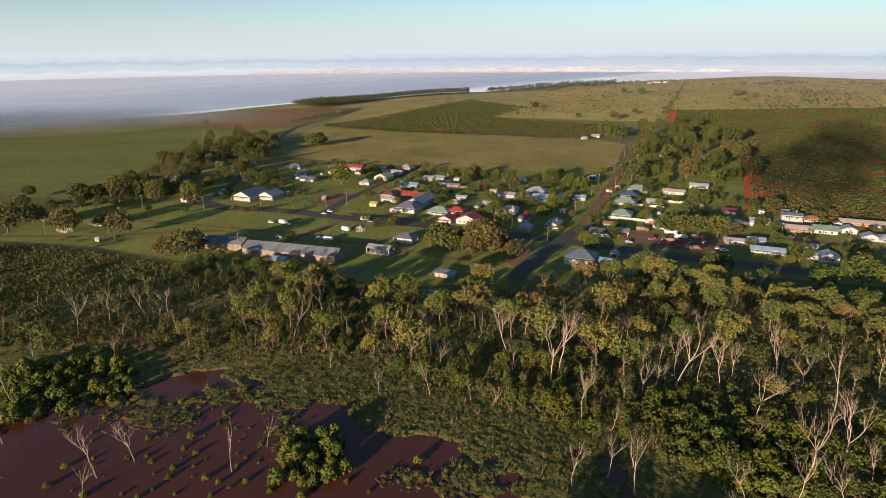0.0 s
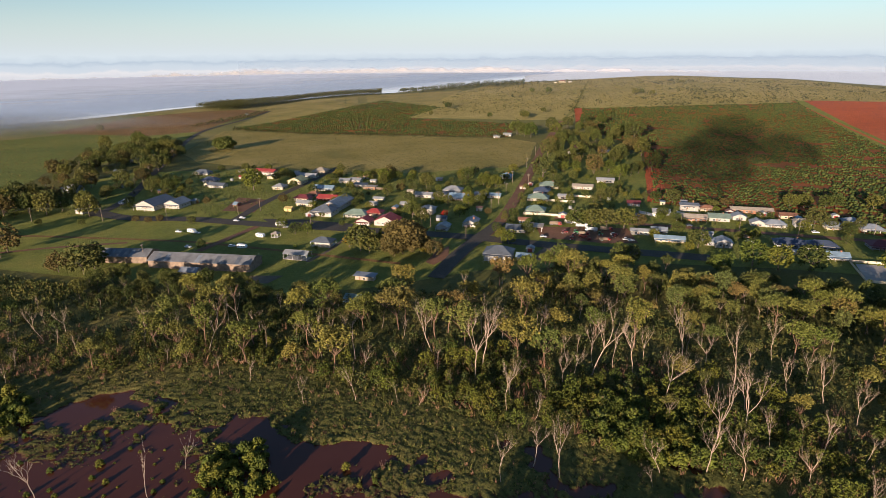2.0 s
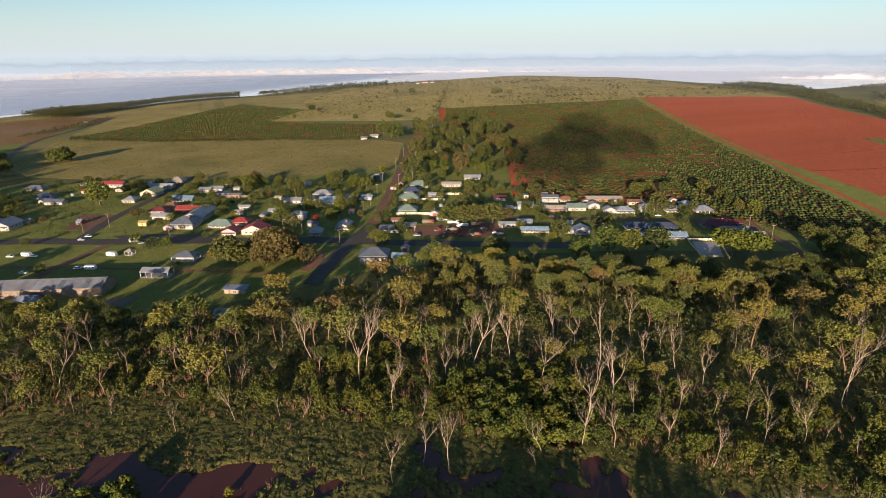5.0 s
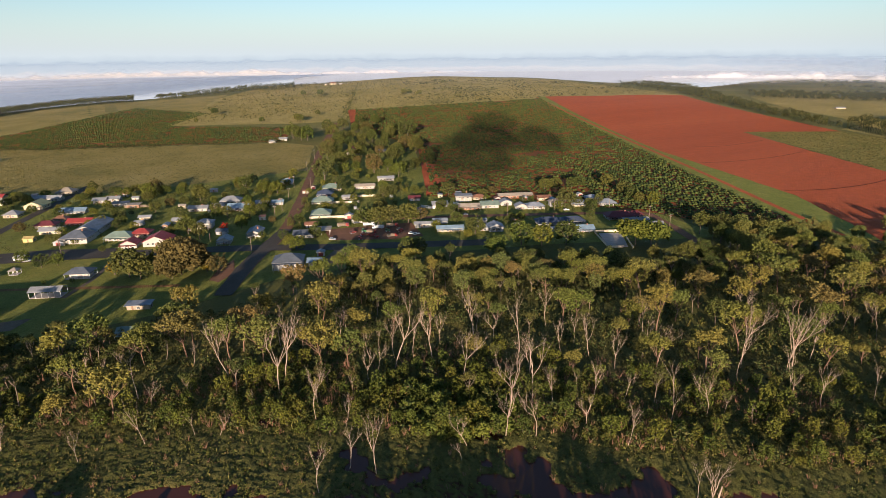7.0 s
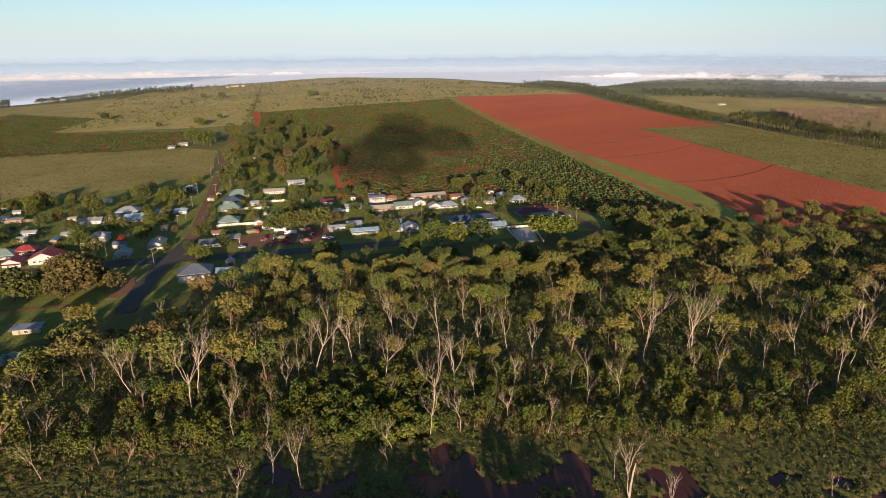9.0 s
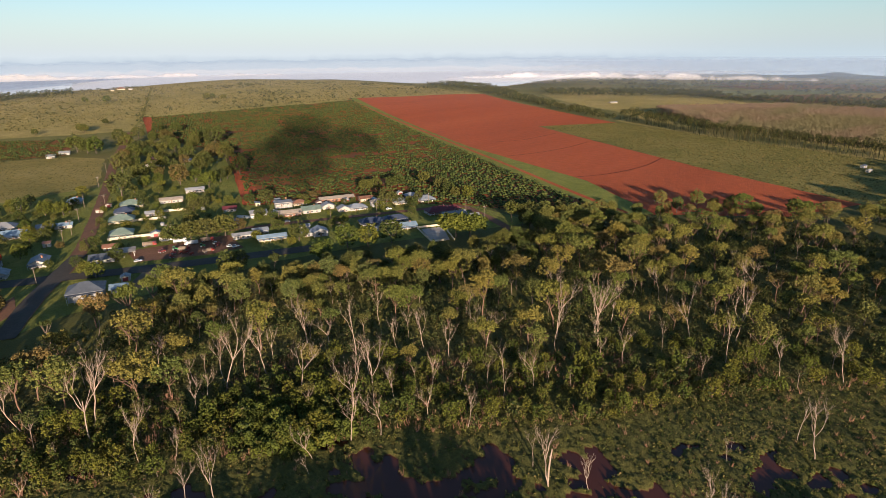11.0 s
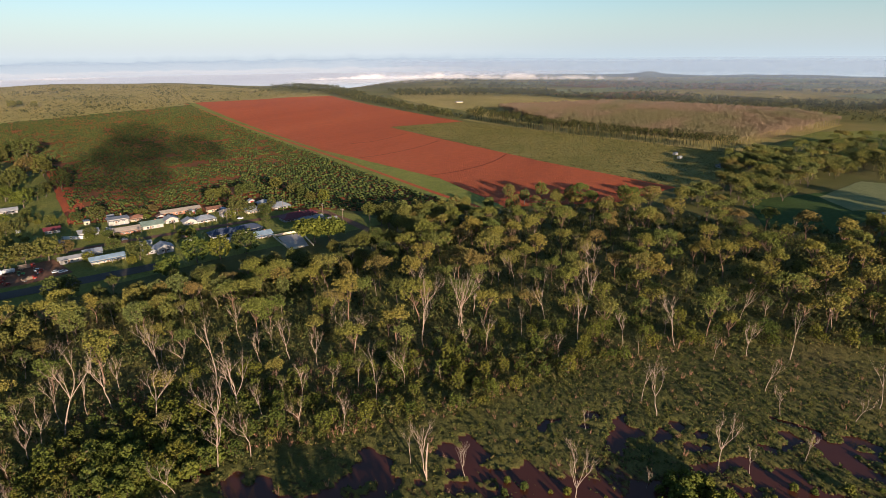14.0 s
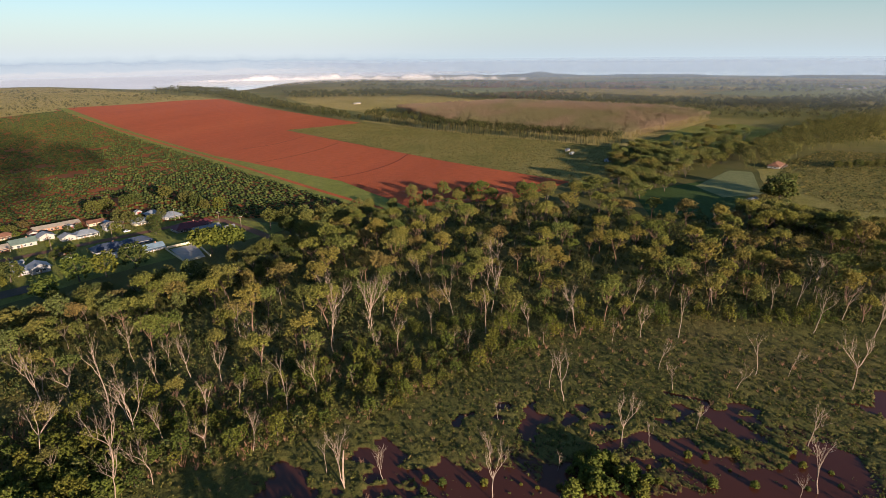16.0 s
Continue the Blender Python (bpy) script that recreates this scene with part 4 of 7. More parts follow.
joined("floating_weed", mounds, scatter(R_LAKEBUSH, 420, 1.2, rt, {}) + scatter(R_LAKEBUSH2, 260, 1.2, rt, {}), M["tuft"], rt, "small mats of floating weed and debris", "weeds", 0.2, 0.6)
# Unseen trees added below the camera to throw shade on the near swamp.
SHADE_GROVE = [(-10, 84), (38, 66), (66, 30), (60, -10), (0, 10)]
plant(boxes, scatter(SHADE_GROVE, 48, 6.5, rt, {}), rt, 0.9, 1.2, "flooded grove under the drone")
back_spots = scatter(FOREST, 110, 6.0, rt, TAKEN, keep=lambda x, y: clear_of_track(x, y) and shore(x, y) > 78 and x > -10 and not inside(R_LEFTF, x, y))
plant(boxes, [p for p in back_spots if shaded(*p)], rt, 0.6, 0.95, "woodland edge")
plant(sunlit_boxes, [p for p in back_spots if not shaded(*p)], rt, 0.6, 0.95, "woodland edge")
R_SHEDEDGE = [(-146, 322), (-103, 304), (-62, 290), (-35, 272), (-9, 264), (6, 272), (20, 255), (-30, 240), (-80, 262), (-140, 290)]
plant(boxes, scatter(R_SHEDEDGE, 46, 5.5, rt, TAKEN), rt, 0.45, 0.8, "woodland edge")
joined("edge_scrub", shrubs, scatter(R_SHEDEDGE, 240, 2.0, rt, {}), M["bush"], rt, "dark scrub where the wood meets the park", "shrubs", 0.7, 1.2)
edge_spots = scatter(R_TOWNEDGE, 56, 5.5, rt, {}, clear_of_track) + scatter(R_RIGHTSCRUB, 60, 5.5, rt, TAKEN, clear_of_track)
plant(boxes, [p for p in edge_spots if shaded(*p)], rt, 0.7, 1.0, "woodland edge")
plant(sunlit_boxes, [p for p in edge_spots if not shaded(*p)], rt, 0.7, 1.0, "woodland edge")
for x, y, k in ((425, 172, 1.0), (408, 160, 0.85), (429, 160, 0.95), (440, 150, 1.05), (446, 140, 0.9), (443, 128, 1.1), (468, 92, 1.15), (452, 112, 0.9), (470, 70, 1.0), (478, 50, 1.0), (396, 176, 0.9), (384, 190, 0.8)):
    place(rt.choice(sunlit_boxes), x, y, k, rnd=rt)["group"] = "woodland edge"
park(gums + boxes + sunlit_boxes + papers + deads + saplings + bushes)


# ---- plantations, distant woods and fog ----
R_PINES = [(-371, 1487), (-277, 1632), (-128, 1683), (78, 1717), (74, 1625), (-120, 1577), (-286, 1378)]
R_RIDGE = [(134, 1833), (308, 1857), (540, 1889), (496, 1730), (275, 1656), (134, 1621)]
R_RIDGE2 = [(557, 1885), (722, 1840), (681, 1734), (524, 1773)]
R_RIDGE7 = [(1348, 1325), (1663, 1390), (1483, 1131), (1290, 880), (998, 500), (938, 478), (1148, 796), (1289, 1037)]
R_ROW = [(976, 488), (847, 275), (763, 27), (796, 28), (906, 294), (1035, 494)]
R_ORCH = [(1150, 496), (1363, 305), (1263, -35), (1132, -102), (827, 30), (920, 298)]
R_FARB1 = [(1509, 1004), (1773, 763), (1718, 557), (1560, 506), (1529, 658), (1368, 877)]
R_FARB2 = [(1601, 519), (1778, 232), (1444, -62), (1670, -328), (1972, -615), (1274, -405), (1125, -185), (1239, -35), (1422, 184), (1498, 409)]
R_CLUMPA = [(766, -20), (915, -82), (898, -130), (750, -117), (647, -67), (652, -30)]
R_CLUMPB = [(708, 33), (762, -7), (712, -52), (596, -43), (569, 2), (534, 35), (619, 31)]
R_CLUMPC = [(745, -99), (978, -199), (1331, -422), (888, -289), (787, -176), (665, -131), (656, -99)]
R_EDGE16 = [(496, -87), (579, -117), (545, -117), (451, -102), (454, -137), (432, -152), (393, -141), (422, -76)]
R_LEFTBAND = [(-269, 516), (-310, 653), (-323, 772), (-299, 866), (-241, 851), (-202, 733), (-206, 641), (-195, 520), (-206, 477), (-242, 510)]
R_SCRUB1 = [(-193, 984), (-70, 896), (208, 798), (212, 814), (-72, 922), (-199, 1018)]
R_P1L = [(-281, 1053), (-204, 1190), (-183, 1378), (-250, 1198)]
R_HILLTREES = [(593, 1092), (901, 1107), (1305, 1109), (1316, 1343), (918, 1611), (633, 1566)]


def lump(seed, w, h, n=2, lift=0.45):
    """A small leafy lump: jittered ball faces, each a leaf island of its own shade."""
    b = Build(seed)
    R = b.rnd
    bm = bmesh.new()
    bmesh.ops.create_icosphere(bm, subdivisions=1, radius=1.0)
    for k in range(n):
        ox, oy, s = R.uniform(-0.35, 0.35) * w * (k > 0), R.uniform(-0.35, 0.35) * w * (k > 0), 1 if k == 0 else R.uniform(0.6, 0.8)
        base = len(b.v)
        for v in bm.verts:
            j = R.uniform(0.72, 1.25)
            b.v.append(Vector((v.co.x * w / 2 * j * s + ox, v.co.y * w / 2 * j * s + oy, max(-0.1, h * lift + v.co.z * h / 2 * j * s + 0.12 * h * k))))
        for f in bm.faces:
            b.f.append(tuple(base + v.index for v in f.verts))
    bm.free()
    return b


def far_tree(seed, w, h, n, size, stem=0.2):
    """A distant tree: a short stem and a billowing crown of small tufts."""
    b = Build(seed)
    b.limb(Vector((0, 0, -0.4)), Vector((0, 0, 1)), h * 0.6, stem, 0.08, n=1, sides=3)
    b.pad(Vector((0, 0, h * 0.58)), w * 0.38, h * 0.36, n, size, size * 0.6, 4)
    return b


def tall_row(seed, w, h, n=9):
    """A slim tree with a bare pale stem and a small high crown."""
    b = Build(seed)
    b.limb(Vector((0, 0, -0.4)), Vector((0, 0, 1)), h * 0.75, 0.26, 0.12, 0.06, 2, sides=4)
    b.pad(Vector((0, 0, h * 0.76)), w * 0.42, h * 0.22, n, w * 0.2, w * 0.11, 4)
    return b


def rows(poly, bearing, row_gap, gap, rnd, skip=0.12, jitter=0.5, bare=None):
    """Plant places along straight rows over a field."""
    d = Vector((math.sin(radians(bearing)), math.cos(radians(bearing))))
    e = Vector((d.y, -d.x))
    us, ws = [d.dot(Vector(p)) for p in poly], [e.dot(Vector(p)) for p in poly]
    out, w = [], min(ws)
    while w < max(ws):
        u = min(us)
        while u < max(us):
            p = d * (u + rnd.uniform(-jitter, jitter)) + e * (w + rnd.uniform(-jitter, jitter) * 0.5)
            if rnd.random() > skip and inside(poly, p.x, p.y) and not (bare and bare(p.x, p.y)):
                out.append((p.x, p.y))
            u += gap
        w += row_gap
    return out


rf = random.Random(23)
MEADOW = [(-435, 542), (-716, 962), (-601, 955), (-515, 1022), (-451, 1104), (-332, 968), (-344, 796), (-314, 620), (-316, 492), (-358, 490)]
young = [lump(100 + i, w, h, 1, 0.42) for i, (w, h) in enumerate(((2.1, 1.5), (1.8, 1.25), (2.3, 1.7), (1.5, 1.0)))]


def thin(x, y):
    """Bare red streaks along the rows."""
    u, w = x * 0.9 - y * 0.43, x * 0.43 + y * 0.9
    return 0.7 * noise.noise(Vector((u * 0.016, w * 0.03, 5))) + 0.8 * noise.noise(Vector((u * 0.07, w * 0.16, 1))) > 0.36


P2_NEAR = [(535, 449), (435, 272), (394, 184), (363, 225), (347, 289), (330, 330), (420, 470)]
joined("young_plantation", young, rows(P2_NEAR, 114, 6.0, 2.6, rf, 0.1, 0.5), M["orchardleaf"], rf, "rows of bushy dark-green orchard trees", "plantation", 1.2, 1.65)
joined("young_plantation", young, rows(P2, 114, 6.4, 2.3, rf, 0.12, 0.5, lambda x, y: thin(x, y) or inside(P2_NEAR, x, y)), M["orchardleaf"], rf, "rows of young dark-green orchard trees on red soil", "plantation", 1.0, 1.5)
joined("young_plantation", young, rows(P1, 113, 6.0, 2.4, rf, 0.1, 0.6, thin), M["orchardleaf"], rf, "rows of young dark-green orchard trees on red soil", "plantation", 0.95, 1.35)
wood_far = [far_tree(120 + i, w, h, n, w * 0.15) for i, (w, h, n) in enumerate(((9, 11, 8), (11, 14, 10), (8, 9, 8), (12, 12, 10)))]
slim = [tall_row(130 + i, w, h) for i, (w, h) in enumerate(((5, 17), (6, 19), (4.5, 15)))]
low = [far_tree(140 + i, w, h, n * 2, w * 0.17, 0.1) for i, (w, h, n) in enumerate(((4, 3.2, 3), (5, 4, 4), (3, 2.4, 3)))]
pale = [tall_row(150 + i, w, h, 7) for i, (w, h) in enumerate(((6.5, 14), (7.5, 15), (6, 13)))]
joined("tree_row", slim, scatter(R_ROW, 420, 3.0, rf, {}), M["farleaf"], rf, "tall dark windbreak of slim straight trees", "trees", 0.85, 1.1)
joined("timber_plantation", pale, rows(R_ORCH, 118, 8.0, 4.4, rf, 0.06, 1.0), M["orchardtop"], rf, "tall timber plantation in long rows, its crowns pinkish brown", "plantation", 0.9, 1.1)
pines = [far_tree(126 + i, w, h, 6, w * 0.2) for i, (w, h) in enumerate(((6, 15), (7, 17), (5, 13)))]
joined("distant_wood", pines, scatter(R_PINES, 2400, 3.6, rf, {}), M["farleaf"], rf, "dark belt of straight pines at the edge of the fog", "woods", 0.7, 1.0)
for poly, n, gap, lo, hi in ((R_RIDGE, 420, 6, 0.6, 1.0), (R_RIDGE2, 60, 8, 0.4, 0.7), (R_RIDGE7, 750, 6, 0.6, 1.0), (R_FARB1, 420, 9, 0.8, 1.2), (R_FARB2, 800, 10, 0.5, 1.1)):
    joined("distant_wood", wood_far, scatter(poly, n, gap, rf, {}), M["farleaf"], rf, "distant dark-green woodland", "woods", lo, hi)


creek_gums = [far_tree(170 + i, w, h, n, w * 0.11, 0.3) for i, (w, h, n) in enumerate(((9, 13, 22), (11, 16, 26), (8, 11, 20)))]
joined("creek_wood", creek_gums, scatter(R_CLUMPC, 400, 7, rf, {}), M["gumfar"], rf, "olive gum trees crowded along a creek", "woods", 0.8, 1.25)


def far_bands():
    """Belts of trees and hedges across the farmland out to the horizon."""
    spots = []
    for k in range(22):
        a, d = radians(rf.uniform(52, 118)), rf.uniform(2100, 4300)
        cx, cy, turn, ln = d * math.sin(a), d * math.cos(a), rf.uniform(-0.5, 0.5) + a + 1.57, rf.uniform(250, 900)
        for i in range(int(ln / 10)):
            u = rf.uniform(-ln, ln) / 2
            spots.append((cx + math.sin(turn) * u + rf.gauss(0, 12), cy + math.cos(turn) * u + rf.gauss(0, 12)))
    return spots


def belt(line, width, gap):
    """Tree places along a wandering creek or boundary."""
    out = []
    for (x0, y0), (x1, y1) in zip(line, line[1:]):
        n = int(math.hypot(x1 - x0, y1 - y0) / gap)
        for i in range(n):
            u = (i + rf.random()) / n
            out.append((x0 + (x1 - x0) * u + rf.gauss(0, width), y0 + (y1 - y0) * u + rf.gauss(0, width)))
    return out


creek = belt([(1602, 761), (1683, 615), (1561, 506), (1541, 301), (1490, 113), (1526, -65), (1422, -282), (1396, -442)], 26, 3.0) + belt([(1455, 34), (1387, -127), (1498, -296), (1623, -510)], 22, 3.2)
creek += belt([(1894, 425), (1995, 261), (1980, -16), (1931, -232), (1925, -444)], 22, 4.0) + belt([(2500, 900), (2400, 300), (2450, -100), (2350, -600)], 18, 8.0)
joined("distant_wood", wood_far, creek, M["farleaf"], rf, "dark belt of trees winding along a creek", "woods", 0.8, 1.3)
joined("distant_trees", wood_far, far_bands(), M["farleaf"], rf, "belts of trees across distant farmland", "woods", 0.8, 1.3)
joined("hedge_scrub", low, scatter(R_SCRUB1, 260, 2.5, rf, {}) + scatter(R_P1L, 160, 4, rf, {}), M["farleaf"], rf, "scrubby hedge along the plantation edge", "shrubs")
hill_scrub = scatter(R_HILLTREES, 620, 8, rf, {}, keep=lambda x, y: noise.noise(Vector((x * 0.008, y * 0.008, 9))) > -0.05)
hill_scrub += scatter([(100, 1095), (300, 1600), (600, 1560), (590, 1110), (440, 1130)], 130, 9, rf, {})
hill_scrub += belt([(362, 990), (450, 1180), (560, 1420), (690, 1720)], 7, 16) + belt([(584, 1108), (760, 1096), (868, 1090), (1000, 1085)], 6, 12)
joined("hill_scrub", low, hill_scrub, M["farleaf"], rf, "scattered low scrub over the grassy hill", "shrubs", 0.6, 1.9)
joined("paddock_weeds", low, scatter([(817, 537), (935, 466), (866, 281), (765, 33), (659, 7), (546, 62), (618, 212)], 700, 6, rf, {}), M["tuft"], rf, "clumps of tall weeds in a paddock", "weeds", 0.25, 0.5)


grasses = [clump4(160 + i, w, h) for i, (w, h) in enumerate(((1.0, 0.45), (1.4, 0.6), (0.8, 0.35)))]
PASTURE = [(-213, 762), (-205, 985), (-72, 912), (208, 800), (232, 760), (176, 600), (100, 592), (9, 582), (-100, 642), (-176, 692)]
joined("pasture_grass", grasses, scatter(PASTURE, 14000, 1.2, rf, {}), M["blade"], rf, "clumps of dry grass over the pasture", "grass", 0.7, 1.6)
joined("paddock_grass", grasses, scatter([(817, 537), (935, 466), (866, 281), (765, 33), (659, 7), (546, 62), (618, 212)], 12000, 1.2, rf, {}), M["blade"], rf, "clumps of rank grass in the paddock", "grass", 0.8, 2.2)
joined("hill_grass", grasses, scatter([(100, 1095), (260, 1562), (500, 1900), (1000, 1850), (1290, 1480), (1259, 1030), (905, 1130), (868, 1085), (584, 1110), (440, 1130)], 12000, 2, rf, {}), M["blade"], rf, "clumps of dry grass over the hill", "grass", 1.5, 3.5)
EAST_PADDOCK = [(500, -150), (580, -120), (640, -125), (720, -150), (810, -205), (800, -300), (640, -260), (500, -190)]
joined("paddock_weeds", low, scatter(EAST_PADDOCK, 420, 5, rf, {}, keep=lambda x, y: noise.noise(Vector((x * 0.02, y * 0.02, 4))) > -0.15), M["tuft"], rf, "clumps of scrubby weeds in a rough paddock", "weeds", 0.25, 0.75)
joined("paddock_grass", grasses, scatter(EAST_PADDOCK, 7000, 1.3, rf, {}), M["blade"], rf, "clumps of rank grass in a rough paddock", "grass", 0.8, 2.2)
joined("meadow_grass", grasses, scatter(MEADOW, 9000, 1.5, rf, {}), M["blade"], rf, "clumps of grass over the meadow", "grass", 0.7, 1.6)


def distant_farmland():
    """Paddocks of other colours on the far plain."""
    kinds = (("hay", "pale stubble paddock"), ("brownfield", "brown ploughed paddock"), ("meadow", "green paddock"), ("pasture", "dry grass paddock"), ("brownfield", "dull brown ploughed paddock"))
    for k in range(40):
        a, d = radians(rf.uniform(72, 118)), rf.uniform(1750, 4200)
        cx, cy, w, h, t = d * math.sin(a), d * math.cos(a), rf.uniform(120, 330), rf.uniform(100, 260), radians(27 + rf.uniform(-6, 6))
        poly = [(cx + u * w * math.cos(t) + v * h * math.sin(t), cy - u * w * math.sin(t) + v * h * math.cos(t)) for u, v in ((-1, -1), (1, -1), (1, 1), (-1, 1))]
        key, text = kinds[(0, 2, 3, 1, 3, 2, 0, 4)[k % 8]]
        sheet("distant_paddock", poly, 0.5 + 0.05 * k, M[key], text, cell=120)


distant_farmland()


def fog_mat(name, edge, soft, colour, dense, scale, ragged=0.8, fade=0):
    """Thin fog: edge gives a line x, y and its normal; the fog thickens away from it."""
    m, t, b, o = nodes_of(name)
    t.nodes.remove(b)
    geo = t.nodes.new("ShaderNodeNewGeometry")
    off = t.nodes.new("ShaderNodeVectorMath")
    off.operation = "SUBTRACT"
    off.inputs[1].default_value = (edge[0], edge[1], 0)
    t.links.new(geo.outputs["Position"], off.inputs[0])
    dot = t.nodes.new("ShaderNodeVectorMath")
    dot.operation = "DOT_PRODUCT"
    dot.inputs[1].default_value = (edge[2], edge[3], 0)
    t.links.new(off.outputs[0], dot.inputs[0])
    n = noise_of(t, scale, 5, 0.6)
    n2 = t.nodes.new("ShaderNodeMath")
    n2.operation = "MULTIPLY_ADD"
    n2.inputs[1].default_value, n2.inputs[2].default_value = soft * 2 * ragged, -soft * ragged
    t.links.new(n, n2.inputs[0])
    s = t.nodes.new("ShaderNodeMath")
    t.links.new(dot.outputs["Value"], s.inputs[0])
    t.links.new(n2.outputs[0], s.inputs[1])
    r = t.nodes.new("ShaderNodeMapRange")
    r.interpolation_type = "SMOOTHSTEP"
    r.inputs[1].default_value, r.inputs[2].default_value, r.inputs[4].default_value = 0, soft, dense
    t.links.new(s.outputs[0], r.inputs[0])
    dif = add(t, "ShaderNodeBsdfDiffuse", Color=(*colour, 1))
    tra = t.nodes.new("ShaderNodeBsdfTransparent")
    mix = t.nodes.new("ShaderNodeMixShader")
    thick = r.outputs[0]
    if fade:
        side = t.nodes.new("ShaderNodeVectorMath")
        side.operation = "DOT_PRODUCT"
        side.inputs[1].default_value = (math.cos(radians(52)), -math.sin(radians(52)), 0)
        t.links.new(geo.outputs["Position"], side.inputs[0])
        w = t.nodes.new("ShaderNodeMapRange")
        w.interpolation_type = "SMOOTHSTEP"
        w.inputs[1].default_value, w.inputs[2].default_value, w.inputs[3].default_value, w.inputs[4].default_value = -fade, 0, 1, 0
        t.links.new(side.outputs["Value"], w.inputs[0])
        n3 = t.nodes.new("ShaderNodeMath")
        n3.operation = "MULTIPLY"
        t.links.new(thick, n3.inputs[0])
        t.links.new(w.outputs[0], n3.inputs[1])
        thick = n3.outputs[0]
    t.links.new(thick, mix.inputs[0])
    t.links.new(tra.outputs[0], mix.inputs[1])
    t.links.new(dif.outputs[0], mix.inputs[2])
    t.links.new(mix.outputs[0], o.inputs["Surface"])
    return m


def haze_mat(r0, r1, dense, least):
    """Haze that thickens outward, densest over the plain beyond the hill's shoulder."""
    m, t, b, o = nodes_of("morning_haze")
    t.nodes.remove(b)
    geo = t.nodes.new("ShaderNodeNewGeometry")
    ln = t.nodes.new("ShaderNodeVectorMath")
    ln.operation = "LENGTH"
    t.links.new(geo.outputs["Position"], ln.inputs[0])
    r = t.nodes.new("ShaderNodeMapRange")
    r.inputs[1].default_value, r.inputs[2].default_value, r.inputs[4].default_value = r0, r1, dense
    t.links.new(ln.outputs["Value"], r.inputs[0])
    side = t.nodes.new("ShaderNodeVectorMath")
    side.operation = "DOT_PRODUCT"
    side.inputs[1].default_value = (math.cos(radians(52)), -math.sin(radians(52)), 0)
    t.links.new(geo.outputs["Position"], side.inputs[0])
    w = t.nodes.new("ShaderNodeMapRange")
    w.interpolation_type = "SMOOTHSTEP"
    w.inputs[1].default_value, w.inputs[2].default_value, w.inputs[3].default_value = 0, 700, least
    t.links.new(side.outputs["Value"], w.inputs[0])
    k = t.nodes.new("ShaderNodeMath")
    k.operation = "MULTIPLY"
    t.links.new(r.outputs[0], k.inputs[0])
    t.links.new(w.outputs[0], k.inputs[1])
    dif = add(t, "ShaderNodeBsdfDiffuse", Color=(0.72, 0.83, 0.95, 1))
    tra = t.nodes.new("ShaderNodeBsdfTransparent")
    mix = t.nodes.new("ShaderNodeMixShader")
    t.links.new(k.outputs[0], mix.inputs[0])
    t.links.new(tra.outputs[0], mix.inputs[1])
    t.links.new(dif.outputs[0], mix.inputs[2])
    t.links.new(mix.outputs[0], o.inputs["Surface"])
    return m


def fog_sheet(name, a0, a1, r0, r1, z, mat, label, swell=4.0, drape=False):
    v, f = [], []
    na, nr = 90, 70
    for i in range(nr + 1):
        r = r0 * (r1 / r0) ** (i / nr)
        for j in range(na + 1):
            a = radians(a0 + (a1 - a0) * j / na)
            x, y = r * math.sin(a), r * math.cos(a)
            base = min(max(H(x, y), -17), -4) if drape else 0
            top = base + z + swell * noise.fractal(Vector((x * 0.003, y * 0.003, z)), 0.7, 2.0, 4) * min(1, r / 1500)
            v.append((x, y, max(top, H(x, y) + 0.25 * z + 0.6) if drape else top))
    for i in range(nr):
        for j in range(na):
            k = i * (na + 1) + j
            if not drape or (v[k][0] + 780) * -0.785 + (v[k][1] - 950) * 0.62 > -620:
                f.append((k, k + 1, k + na + 2, k + na + 1))
    ob = new(name, tri_mesh(name, v, f, mat, smooth=True))
    ob.visible_shadow = False
    return tagged(ob, label, "fog", kind="structure")


# valley fog creeping over the edge of the plateau, in a few soft layers
edge_dir = (-0.785, 0.62)
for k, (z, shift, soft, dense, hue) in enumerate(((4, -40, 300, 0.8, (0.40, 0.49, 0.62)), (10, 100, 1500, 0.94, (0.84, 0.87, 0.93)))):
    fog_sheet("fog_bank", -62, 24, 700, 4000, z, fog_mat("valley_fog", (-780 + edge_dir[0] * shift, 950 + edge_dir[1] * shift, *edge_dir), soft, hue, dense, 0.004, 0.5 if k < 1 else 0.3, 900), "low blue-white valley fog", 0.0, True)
fog_sheet("fog_bank", 16, 128, 2600, 4860, -28, fog_mat("plain_mist", (2600, 1400, 0.35, 0.94), 900, (0.90, 0.91, 0.95), 0.7, 0.002, 0.15), "thin white mist over the distant plain", 0.0)

# morning haze put in as flat blue-white sheets, denser with distance over the land
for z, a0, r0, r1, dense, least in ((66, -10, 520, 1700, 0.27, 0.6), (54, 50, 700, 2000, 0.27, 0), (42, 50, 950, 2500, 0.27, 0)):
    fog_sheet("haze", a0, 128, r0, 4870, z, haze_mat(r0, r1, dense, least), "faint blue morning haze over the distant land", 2)


